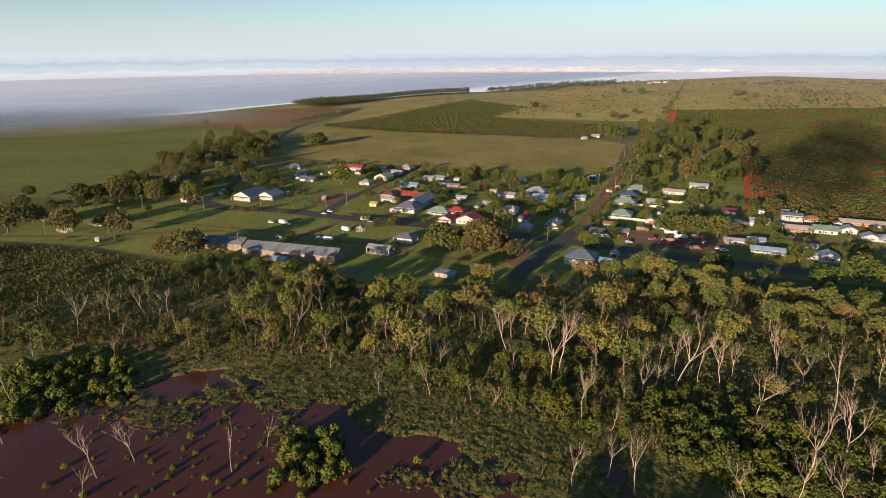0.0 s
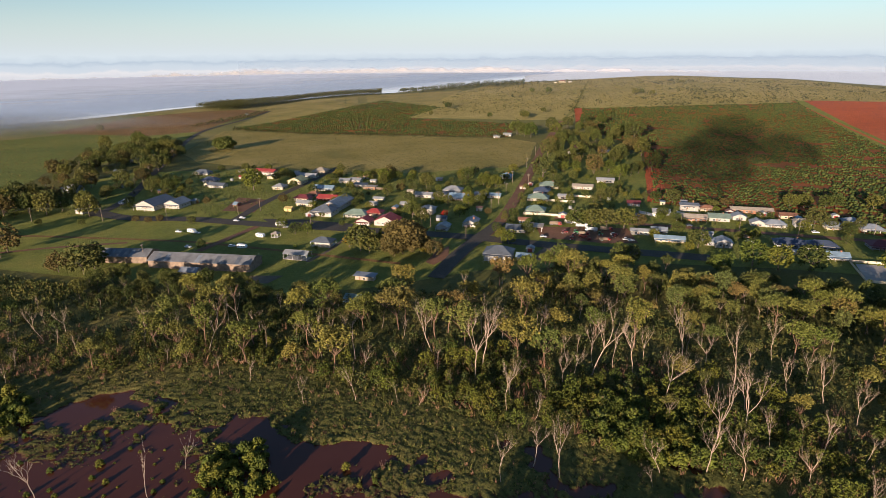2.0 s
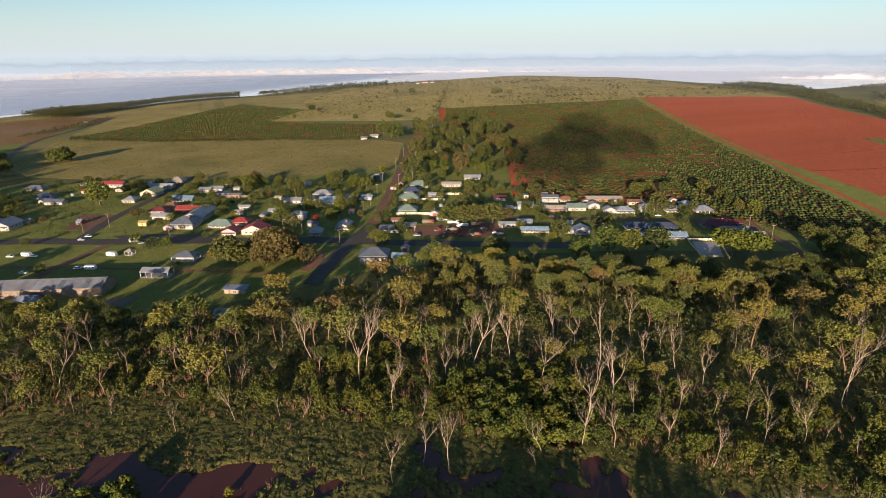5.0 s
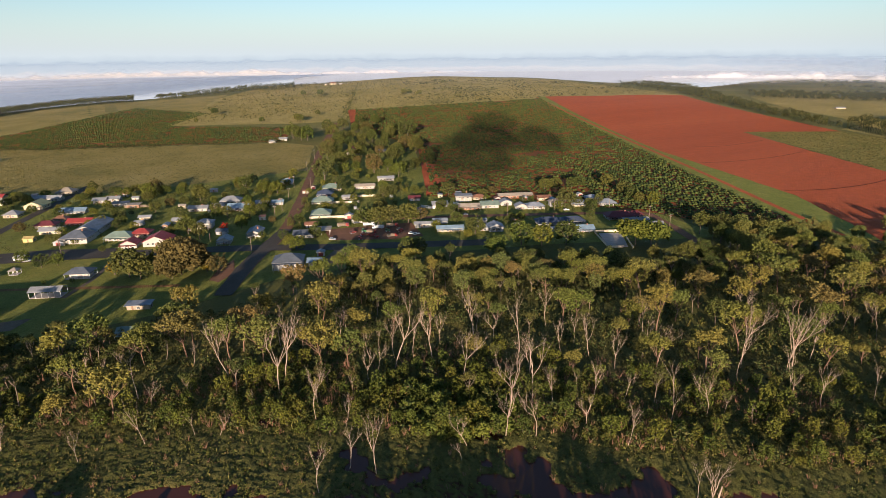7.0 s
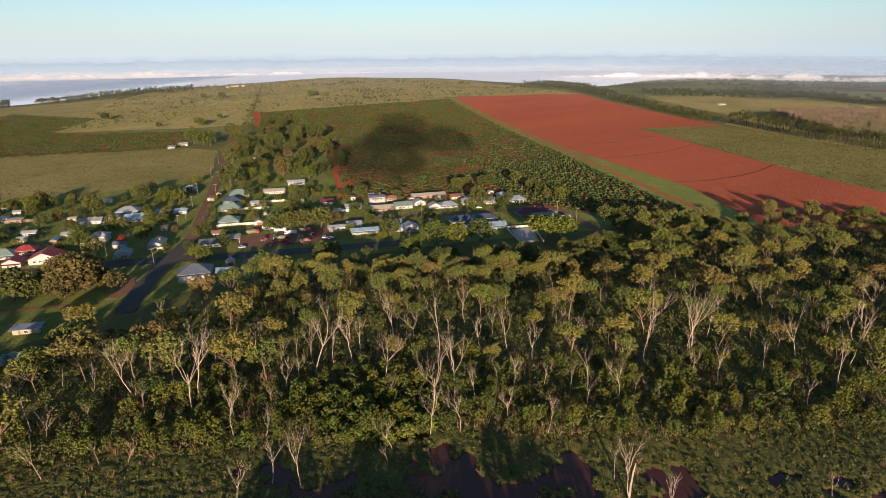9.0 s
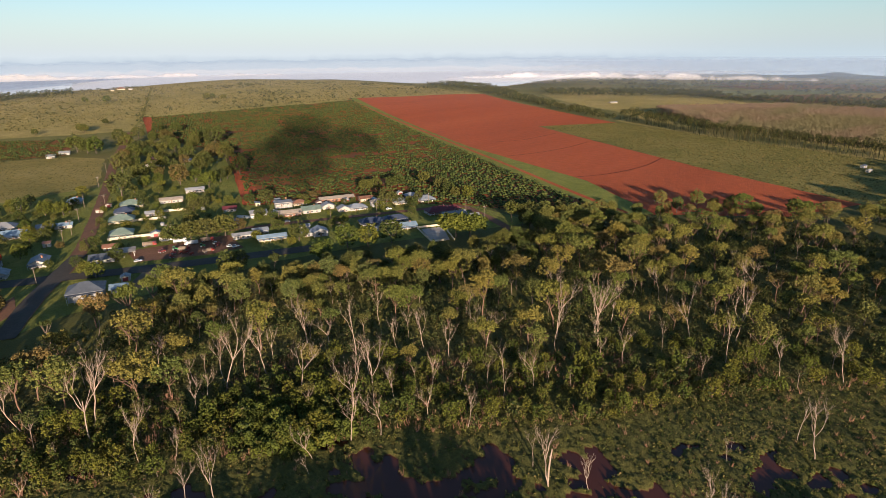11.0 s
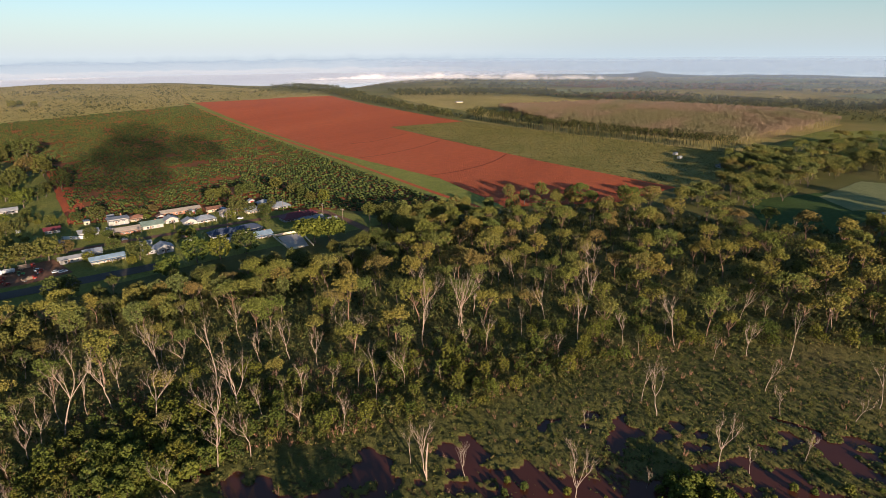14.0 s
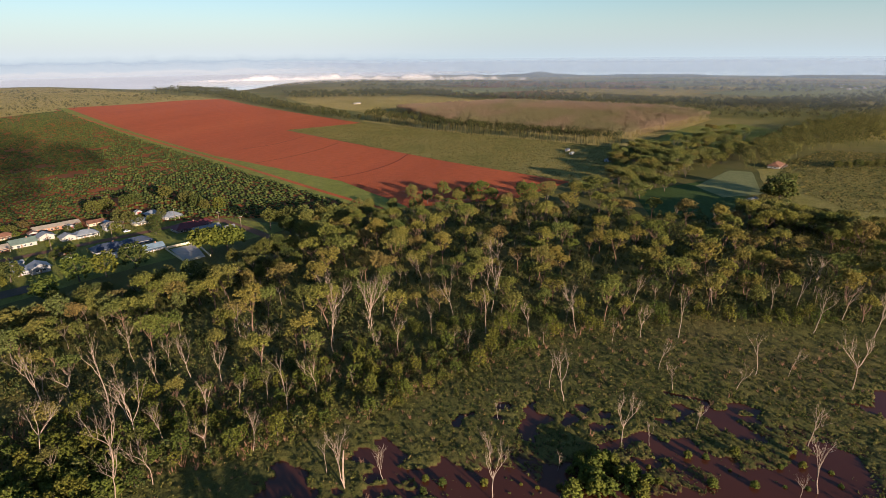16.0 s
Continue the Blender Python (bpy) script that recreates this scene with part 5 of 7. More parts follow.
def backdrop():
    """A glowing band painted with the last haze and cloud at the land's rim."""
    m, t, b, o = nodes_of("far_cloud_glow")
    t.nodes.remove(b)
    geo = t.nodes.new("ShaderNodeNewGeometry")
    sep = t.nodes.new("ShaderNodeSeparateXYZ")
    t.links.new(geo.outputs["Position"], sep.inputs[0])
    puff = noise_of(t, 0.009, 6, 0.55, stretch=(0, (0.7, 0.7, 1.3)))
    warp = t.nodes.new("ShaderNodeMath")
    warp.operation = "MULTIPLY_ADD"
    warp.inputs[1].default_value = -70.0
    t.links.new(puff, warp.inputs[0])
    t.links.new(sep.outputs["Z"], warp.inputs[2])
    hgt = t.nodes.new("ShaderNodeMapRange")
    hgt.inputs[1].default_value, hgt.inputs[2].default_value = -102, 158
    t.links.new(warp.outputs[0], hgt.inputs[0])
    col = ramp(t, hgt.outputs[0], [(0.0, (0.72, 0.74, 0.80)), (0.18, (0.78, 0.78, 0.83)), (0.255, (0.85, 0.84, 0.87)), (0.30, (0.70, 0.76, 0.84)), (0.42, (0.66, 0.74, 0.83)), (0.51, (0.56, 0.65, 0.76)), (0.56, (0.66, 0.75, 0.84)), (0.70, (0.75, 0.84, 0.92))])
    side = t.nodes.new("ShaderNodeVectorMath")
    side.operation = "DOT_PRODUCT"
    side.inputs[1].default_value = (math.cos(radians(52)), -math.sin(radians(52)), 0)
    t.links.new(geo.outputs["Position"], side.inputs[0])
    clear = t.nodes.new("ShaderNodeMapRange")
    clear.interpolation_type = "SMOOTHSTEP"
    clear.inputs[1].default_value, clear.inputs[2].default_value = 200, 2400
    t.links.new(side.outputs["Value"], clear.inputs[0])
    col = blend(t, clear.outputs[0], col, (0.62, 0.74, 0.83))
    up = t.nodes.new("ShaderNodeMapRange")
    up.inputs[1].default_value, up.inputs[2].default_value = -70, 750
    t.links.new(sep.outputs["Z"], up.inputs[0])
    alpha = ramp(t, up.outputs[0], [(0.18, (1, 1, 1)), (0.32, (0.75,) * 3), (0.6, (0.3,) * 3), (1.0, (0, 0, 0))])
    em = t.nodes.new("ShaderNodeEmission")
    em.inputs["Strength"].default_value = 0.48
    t.links.new(col, em.inputs["Color"])
    tra = t.nodes.new("ShaderNodeBsdfTransparent")
    mix = t.nodes.new("ShaderNodeMixShader")
    t.links.new(alpha, mix.inputs[0])
    t.links.new(tra.outputs[0], mix.inputs[1])
    t.links.new(em.outputs[0], mix.inputs[2])
    t.links.new(mix.outputs[0], o.inputs["Surface"])
    v, f = [], []
    n = 180
    for i in range(n + 1):
        a = radians(-60 + 190 * i / n)
        for z in (-420, 20, 110, 300, 760):
            v.append((4880 * math.sin(a), 4880 * math.cos(a), z))
    for i in range(n):
        for j in range(4):
            k = i * 5 + j
            f.append((k, k + 1, k + 6, k + 5))
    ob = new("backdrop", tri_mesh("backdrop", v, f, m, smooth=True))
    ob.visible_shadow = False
    tagged(ob, "glowing backdrop painted with a distant bank of morning cloud and haze", "backdrop", kind="structure")


backdrop()


def shade_cloud():
    """A small low unseen cloud, added behind the drone to shade the plantation."""
    m, t, b, o = nodes_of("shade_cloud_vapour")
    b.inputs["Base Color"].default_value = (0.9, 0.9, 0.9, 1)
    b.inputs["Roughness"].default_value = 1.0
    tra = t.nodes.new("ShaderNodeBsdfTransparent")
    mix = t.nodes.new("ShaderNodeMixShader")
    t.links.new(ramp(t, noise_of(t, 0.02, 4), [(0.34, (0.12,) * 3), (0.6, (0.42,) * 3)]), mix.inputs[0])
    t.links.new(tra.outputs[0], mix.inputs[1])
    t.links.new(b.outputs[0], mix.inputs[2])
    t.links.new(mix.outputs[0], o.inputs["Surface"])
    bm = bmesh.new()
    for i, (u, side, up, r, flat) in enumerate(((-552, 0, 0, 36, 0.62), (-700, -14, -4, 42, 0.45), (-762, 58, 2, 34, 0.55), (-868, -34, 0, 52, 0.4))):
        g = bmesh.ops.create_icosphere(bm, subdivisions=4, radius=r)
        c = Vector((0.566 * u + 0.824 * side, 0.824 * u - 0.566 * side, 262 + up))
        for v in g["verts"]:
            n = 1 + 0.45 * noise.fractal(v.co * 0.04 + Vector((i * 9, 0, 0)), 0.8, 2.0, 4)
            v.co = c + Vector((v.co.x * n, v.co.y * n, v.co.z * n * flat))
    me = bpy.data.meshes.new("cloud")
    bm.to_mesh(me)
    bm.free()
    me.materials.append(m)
    tagged(new("cloud", me), "small low white cloud, unseen, added to shade the plantation", "cloud", kind="structure")


shade_cloud()


def fog_curtain(name, a0, a1, r, z0, z1, top, amp, soft, centre, fall, albedo, label, dense=0.94, climb=0.8):
    """A far bank of fog with a billowing top that thins away from its middle."""
    m, t, b, o = nodes_of("fog_curtain")
    t.nodes.remove(b)
    geo = t.nodes.new("ShaderNodeNewGeometry")
    sep = t.nodes.new("ShaderNodeSeparateXYZ")
    t.links.new(geo.outputs["Position"], sep.inputs[0])

    def calc(op, p, q, w=None):
        n = t.nodes.new("ShaderNodeMath")
        n.operation = op
        for k, v in enumerate((p, q, w)):
            if isinstance(v, (int, float)):
                n.inputs[k].default_value = v
            elif v is not None:
                t.links.new(v, n.inputs[k])
        return n.outputs[0]

    puff = noise_of(t, 0.011, 5, 0.55)
    broad = noise_of(t, 0.0022, 2, 0.5)
    d = t.nodes.new("ShaderNodeVectorMath")
    d.operation = "DISTANCE"
    d.inputs[1].default_value = (r * math.sin(radians(centre)), r * math.cos(radians(centre)), 0)
    t.links.new(geo.outputs["Position"], d.inputs[0])
    sink = calc("MULTIPLY", calc("POWER", calc("DIVIDE", d.outputs["Value"], fall), 2.0), -40.0)
    edge = calc("ADD", calc("MULTIPLY_ADD", puff, amp, top - amp * 0.5), calc("ADD", calc("MULTIPLY_ADD", broad, amp * 1.2, -amp * 0.6), sink))
    up = t.nodes.new("ShaderNodeMapRange")
    up.interpolation_type = "SMOOTHSTEP"
    up.inputs[1].default_value, up.inputs[2].default_value = 0.0, soft
    t.links.new(calc("SUBTRACT", edge, sep.outputs["Z"]), up.inputs[0])
    low = t.nodes.new("ShaderNodeMapRange")
    low.interpolation_type = "SMOOTHSTEP"
    low.inputs[1].default_value, low.inputs[2].default_value = z0, z0 + (top - z0) * climb
    t.links.new(sep.outputs["Z"], low.inputs[0])
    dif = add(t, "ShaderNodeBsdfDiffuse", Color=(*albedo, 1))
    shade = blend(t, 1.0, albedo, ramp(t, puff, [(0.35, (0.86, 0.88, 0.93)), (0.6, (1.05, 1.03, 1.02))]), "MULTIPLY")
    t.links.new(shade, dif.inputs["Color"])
    tra = t.nodes.new("ShaderNodeBsdfTransparent")
    mix = t.nodes.new("ShaderNodeMixShader")
    t.links.new(calc("MULTIPLY", calc("MULTIPLY", up.outputs[0], low.outputs[0]), dense), mix.inputs[0])
    t.links.new(tra.outputs[0], mix.inputs[1])
    t.links.new(dif.outputs[0], mix.inputs[2])
    t.links.new(mix.outputs[0], o.inputs["Surface"])
    v, f = [], []
    n = 60
    for i in range(n + 1):
        a = radians(a0 + (a1 - a0) * i / n)
        for z in (z0, z1):
            v.append((r * math.sin(a), r * math.cos(a), z))
    for i in range(n):
        f.append((2 * i, 2 * i + 1, 2 * i + 3, 2 * i + 2))
    ob = new(name, tri_mesh(name, v, f, m, smooth=True))
    ob.visible_shadow = False
    tagged(ob, label, "fog", kind="structure")


def distant_hills():
    v, f = [], []
    n = 160
    for i in range(n + 1):
        a = radians(60 + 75 * i / n)
        top = -60 + 16 * max(0, noise.fractal(Vector((i * 0.045, 2.2, 0)), 0.9, 2.0, 4) + 0.25) + (18 * math.exp(-((i - 43) / 2.2) ** 2))
        for r, z in ((4250, -66), (4600, (top - 66) / 2), (4800, top), (4860, top - 6)):
            v.append((r * math.sin(a), r * math.cos(a), z))
    for i in range(n):
        for j in range(3):
            k = 4 * i + j
            f.append((k, k + 1, k + 5, k + 4))
    tagged(new("distant_hills", tri_mesh("distant_hills", v, f, M["hazehill"], smooth=True)), "low hills on the horizon, tinted blue-grey for haze", "hills", kind="structure")


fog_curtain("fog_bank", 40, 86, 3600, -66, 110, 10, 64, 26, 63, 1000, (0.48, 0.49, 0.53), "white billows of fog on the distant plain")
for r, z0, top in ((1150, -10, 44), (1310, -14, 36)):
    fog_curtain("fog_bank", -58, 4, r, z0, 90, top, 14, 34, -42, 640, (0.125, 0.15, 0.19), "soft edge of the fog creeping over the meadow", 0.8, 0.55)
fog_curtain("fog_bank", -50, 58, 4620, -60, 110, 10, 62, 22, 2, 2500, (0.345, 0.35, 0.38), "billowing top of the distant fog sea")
distant_hills()


# ---- the town ----
GRID = radians(-23.4)
HOUSES_A = [(-161, 485, 17.0, 23.9, 5, 'gy', 'slate', 'white'), (-144, 483, 14.0, 14.0, 4.5, 'gy', 'steel', 'white'), (-252, 558, 15.0, 9.0, 5, 'hip', 'pale', 'white'), (-245, 503, 11.1, 7.8, 3, 'gx', 'blue', 'white'), (-216, 496, 12.1, 9.7, 3, 'gx', 'rust', 'cream'), (-212, 474, 6.8, 4.8, 3.5, 'flat', 'pale', 'white'), (-292, 509, 8.9, 6.2, 3, 'gx', 'slate', 'grey'), (-242, 642, 10.6, 5.3, 3, 'gx', 'pale', 'white'), (-217, 565, 7.3, 4.4, 3, 'gx', 'rust', 'cream'), (-248, 710, 12.1, 8.4, 3, 'hip', 'pale', 'white'), (-233, 731, 19.2, 9.6, 3, 'gx', 'pale', 'white'), (-155, 619, 15.8, 7.9, 3, 'hip', 'slate', 'white'), (-139, 579, 14.0, 8.4, 3, 'hip', 'navy', 'grey'), (-127, 552, 15.0, 7.5, 3, 'gx', 'slate', 'white'), (-91, 606, 20.3, 8.1, 4.5, 'gx', 'red', 'white'), (-117, 618, 5.3, 4.2, 3, 'gx', 'pale', 'white'), (-111, 587, 6.2, 4.3, 3, 'gx', 'red', 'white'), (-83, 584, 7.2, 5.8, 3, 'flat', 'tan', 'cream')]
HOUSES_B = [(-70, 535, 10.0, 9.0, 3, 'hip', 'pale', 'cream'), (-56, 556, 14.1, 12.7, 4, 'gy', 'lime', 'cream'), (-50, 583, 21.8, 7.6, 3, 'gx', 'pale', 'white'), (-37, 605, 13.1, 10.5, 3, 'hip', 'tan', 'cream'), (-30, 523, 18.1, 7.3, 3, 'gx', 'blue', 'white'), (-38, 500, 8.9, 6.3, 3, 'hip', 'rust', 'cream'), (-25, 484, 16.2, 8.1, 3, 'gx', 'red', 'brick'), (-46, 487, 13.2, 7.9, 3, 'hip', 'maroon', 'cream'), (-54, 453, 6.0, 4.8, 3, 'gx', 'yellow', 'yellow'), (-42, 468, 14.1, 7.0, 3, 'gx', 'pale', 'cream'), (-2, 428, 16.0, 9.6, 3.3, 'hip', 'green', 'white'), (3, 406, 9.5, 8.5, 3.5, 'gy', 'red', 'white'), (19, 403, 15.6, 12.5, 4, 'gy', 'red', 'white'), (11, 427, 11.3, 7.9, 4, 'hip', 'red', 'cream'), (-12, 551, 9.4, 6.6, 3, 'gx', 'pale', 'white'), (-2, 551, 9.9, 6.9, 3, 'gx', 'pale', 'white'), (2, 530, 11.6, 5.8, 3, 'flat', 'slate', 'grey'), (11, 518, 8.8, 5.3, 3, 'flat', 'tan', 'rust')]
HOUSES_C = [(14, 544, 5.6, 4.5, 3, 'gx', 'pale', 'white'), (16, 472, 7.9, 4.0, 3, 'gx', 'pale', 'cream'), (11, 458, 5.9, 4.7, 3, 'gx', 'pale', 'white'), (44, 494, 5.3, 4.2, 3, 'gx', 'tan', 'cream'), (54, 480, 13.8, 6.9, 3, 'gx', 'pale', 'white'), (69, 479, 8.5, 5.1, 3, 'gx', 'pale', 'cream'), (81, 493, 15.0, 10.5, 3.3, 'hip', 'pale', 'white'), (82, 467, 15.5, 10.9, 3, 'gx', 'blue', 'white'), (36, 450, 7.0, 5.6, 3, 'gx', 'pale', 'cream'), (51, 427, 10.0, 8.0, 5, 'hip', 'pale', 'white'), (58, 405, 6.9, 5.5, 3, 'gx', 'slate', 'grey'), (56, 383, 7.8, 7.8, 3.2, 'gy', 'pale', 'white'), (77, 391, 8.5, 12.7, 3.2, 'gy', 'steel', 'white'), (101, 473, 8.7, 5.2, 3, 'gx', 'pale', 'white'), (111, 467, 10.6, 5.3, 3, 'gx', 'blue', 'white'), (141, 543, 10.2, 9.1, 3, 'hip', 'blue', 'white'), (79, 317, 15.5, 12.0, 6, 'hip', 'slate', 'grey'), (93, 313, 7.6, 6.1, 3.2, 'gx', 'blue', 'white')]
HOUSES_D = [(101, 327, 4.4, 4.4, 3, 'gy', 'pale', 'white'), (-4, 267, 9.6, 5.7, 3.2, 'gx', 'green', 'cream'), (1, 297, 10.5, 4.2, 3, 'flat', 'steel', 'tan'), (-245, 406, 9.6, 5.8, 2.6, 'gx', 'tan', 'cream'), (-225, 367, 3.5, 2.8, 2.6, 'gx', 'pale', 'cream'), (168, 496, 15.9, 11.2, 3, 'hip', 'green', 'cream'), (155, 476, 12.8, 10.2, 3, 'hip', 'navy', 'grey'), (145, 453, 15.8, 11.0, 3, 'hip', 'green', 'cream'), (131, 415, 13.5, 10.8, 3.2, 'hip', 'green', 'white'), (168, 453, 11.2, 4.5, 3, 'gx', 'pale', 'white'), (195, 485, 16.7, 6.7, 3, 'gx', 'tan', 'white'), (225, 506, 14.5, 5.8, 3.5, 'gx', 'pale', 'white'), (146, 397, 6.5, 4.5, 3, 'gy', 'pale', 'white'), (159, 406, 5.0, 4.0, 3, 'gx', 'tan', 'brick'), (212, 421, 8.9, 6.2, 3, 'gx', 'maroon', 'grey'), (104, 370, 12.6, 8.8, 3, 'gx', 'slate', 'white'), (116, 370, 11.2, 7.8, 4, 'flat', 'tan', 'open'), (115, 389, 7.5, 5.2, 3, 'gx', 'rust', 'white')]
HOUSES_E = [(182, 348, 12.2, 4.3, 3.5, 'gx', 'pale', 'white'), (196, 350, 9.1, 5.4, 3, 'gx', 'steel', 'white'), (193, 331, 17.4, 5.2, 3, 'gx', 'blue', 'cream'), (220, 393, 11.3, 6.8, 3, 'gx', 'pale', 'grey'), (245, 398, 12.5, 6.3, 6, 'flat', 'pale', 'white'), (233, 375, 20.1, 7.0, 3.2, 'gx', 'tan', 'brick'), (259, 397, 9.4, 5.7, 3, 'hip', 'rust', 'cream'), (252, 371, 13.4, 9.4, 3.2, 'gx', 'green', 'white'), (267, 370, 8.6, 6.9, 3.2, 'gy', 'pale', 'white'), (287, 385, 27.7, 6.1, 3.2, 'gx', 'tan', 'brick'), (270, 354, 8.3, 6.6, 3, 'gy', 'pale', 'white'), (280, 350, 12.6, 7.5, 3, 'hip', 'steel', 'white'), (303, 367, 10.0, 6.0, 3, 'gx', 'rust', 'cream'), (298, 347, 9.5, 5.7, 4.5, 'hip', 'tan', 'grey'), (222, 336, 6.5, 4.6, 3, 'gx', 'steel', 'white'), (214, 320, 7.9, 3.9, 3, 'gx', 'steel', 'grey'), (220, 316, 9.5, 8.6, 4, 'gy', 'steel', 'grey'), (315, 338, 11.2, 7.8, 3, 'hip', 'steel', 'cream')]
HOUSES_F = [(335, 346, 10.0, 7.0, 3, 'hip', 'steel', 'white'), (334, 328, 12.0, 8.4, 3.2, 'hip', 'steel', 'white'), (335, 360, 4.3, 3.8, 3, 'gy', 'pale', 'white'), (261, 310, 17.1, 8.6, 3, 'hip', 'navy', 'grey'), (276, 303, 16.5, 8.2, 3, 'hip', 'navy', 'white'), (270, 284, 11.5, 6.9, 3, 'gx', 'blue', 'grey'), (314, 295, 19.8, 9.9, 3, 'hip', 'maroon', 'grey'), (326, 292, 10.4, 6.3, 3, 'hip', 'maroon', 'white'), (314, 280, 17.4, 5.2, 3.2, 'gx', 'pale', 'grey'), (316, 267, 14.8, 4.4, 3.2, 'gx', 'pale', 'white'), (253, 294, 4.9, 3.9, 3, 'gx', 'pale', 'grey'), (196, 813, 8.6, 6.9, 3, 'gx', 'pale', 'white'), (215, 828, 10.4, 8.3, 3, 'gx', 'pale', 'white'), (256, 669, 15.9, 15.9, 5, 'gy', 'red', 'white'), (291, 662, 8.4, 5.0, 3, 'gx', 'pale', 'cream'), (700, 80, 4.6, 3.7, 3, 'gx', 'pale', 'white'), (724, 88, 4.7, 3.8, 3, 'gx', 'slate', 'grey'), (667, 35, 12.4, 6.2, 3, 'gx', 'slate', 'grey')]
HOUSES_G = [(678, -130, 21.1, 10.6, 3, 'hip', 'rust', 'white'), (503, -84, 13.5, 8.1, 3, 'gx', 'pale', 'grey'), (1290, 656, 32.6, 13.0, 4, 'gx', 'pale', 'cream'), (-218, 1270, 10.2, 7.1, 4, 'gx', 'pale', 'white'), (609, 1788, 13.7, 10.9, 5, 'gx', 'pale', 'cream'), (635, 1798, 21.1, 12.7, 5, 'hip', 'rust', 'cream'), (652, 1777, 17.6, 10.6, 5, 'gx', 'tan', 'white')]
VILLAGE = [(2100 + 61 * i % 560, -560 - 37 * i % 190, 16 + i % 4 * 3, 10, 3.5, ("gx", "hip")[i % 2], ("pale", "steel", "rust", "tan")[i % 4], ("white", "cream")[i % 2]) for i in range(22)]
ROOFS = {"slate": ((0.12, 0.14, 0.17), "slate-grey"), "pale": ((0.31, 0.32, 0.33), "pale zinc"), "blue": ((0.23, 0.33, 0.42), "light blue"), "rust": ((0.27, 0.13, 0.08), "rusted"), "red": ((0.34, 0.05, 0.045), "red"),
         "maroon": ((0.16, 0.035, 0.04), "maroon"), "green": ((0.20, 0.27, 0.22), "grey-green"), "dkgreen": ((0.07, 0.13, 0.10), "dark green"), "lime": ((0.44, 0.42, 0.20), "yellow-green"), "tan": ((0.40, 0.34, 0.27), "tan"),
         "yellow": ((0.55, 0.42, 0.16), "yellow"), "navy": ((0.06, 0.08, 0.13), "dark blue"), "steel": ((0.24, 0.27, 0.31), "steel-grey")}
WALLS = {"white": ((0.45, 0.42, 0.375), "white weatherboard"), "cream": ((0.50, 0.42, 0.29), "cream"), "grey": ((0.34, 0.34, 0.35), "grey"), "brick": ((0.36, 0.17, 0.10), "orange brick"), "tan": ((0.40, 0.33, 0.25), "tan"),
         "rust": ((0.28, 0.15, 0.09), "brown iron"), "yellow": ((0.62, 0.47, 0.18), "yellow"), "open": ((0.35, 0.32, 0.28), "open-sided")}
RM = {k: paint("roof_" + k, c, 0.62, 0.35, 0.35, 0.05, 0.35, 0.15) for k, (c, n) in ROOFS.items()}
WM = {k: paint("wall_" + k, c, 0.75, 0.18, 0.7, 0, 0, 0.12) for k, (c, n) in WALLS.items()}
M["glass"] = paint("window_glass", (0.03, 0.035, 0.045), 0.08, 0.0)
M["frame"] = paint("window_frame", (0.68, 0.66, 0.62), 0.6, 0.1)
M["door"] = paint("door_paint", (0.22, 0.13, 0.08), 0.6, 0.2)
M["roller"] = paint("roller_door", (0.33, 0.05, 0.04), 0.5, 0.2)
M["wood"] = paint("weathered_wood", (0.24, 0.18, 0.13), 0.85, 0.4, 1.0)
M["timber"] = paint("old_shed_timber", (0.30, 0.22, 0.16), 0.9, 0.5, 0.5)
M["oldiron"] = paint("weathered_iron", (0.20, 0.205, 0.215), 0.7, 0.5, 0.15, 0.05, 0.4)
M["concrete"] = paint("pale_concrete", (0.42, 0.38, 0.34), 0.85, 0.25, 0.3)
M["tyre"] = paint("tyre_rubber", (0.02, 0.02, 0.02), 0.8)
M["fencecream"] = paint("cream_fence", (0.66, 0.58, 0.42), 0.7, 0.2)
M["wire"] = paint("line_wire", (0.10, 0.10, 0.10), 0.5)
for key, c in (("carwhite", (0.75, 0.75, 0.73)), ("carred", (0.28, 0.035, 0.028)), ("cargreen", (0.05, 0.22, 0.08)), ("carsilver", (0.45, 0.46, 0.47)), ("cardark", (0.05, 0.06, 0.08))):
    M[key] = paint(key, c, 0.3, 0.08)


def bm_box(bm, x0, y0, z0, x1, y1, z1):
    vs = [bm.verts.new((x, y, z)) for z in (z0, z1) for x, y in ((x0, y0), (x1, y0), (x1, y1), (x0, y1))]
    for q in ((3, 2, 1, 0), (4, 5, 6, 7), (0, 1, 5, 4), (1, 2, 6, 5), (2, 3, 7, 6), (3, 0, 4, 7)):
        bm.faces.new([vs[i] for i in q])
    return vs


def box_mesh(name, mat, *boxes, bevel=0.0):
    bm = bmesh.new()
    for b in boxes:
        bm_box(bm, *b)
    if bevel:
        bmesh.ops.bevel(bm, geom=bm.edges[:], offset=bevel, segments=1, affect="EDGES")
    me = bpy.data.meshes.new(name)
    bm.to_mesh(me)
    bm.free()
    me.materials.append(mat)
    return me


def part(name, me, parent, m=None, label=""):
    ob = new(name, me)
    ob.parent = parent
    if m is not None:
        ob.matrix_local = m
    if label:
        ob["label"] = label
    return ob


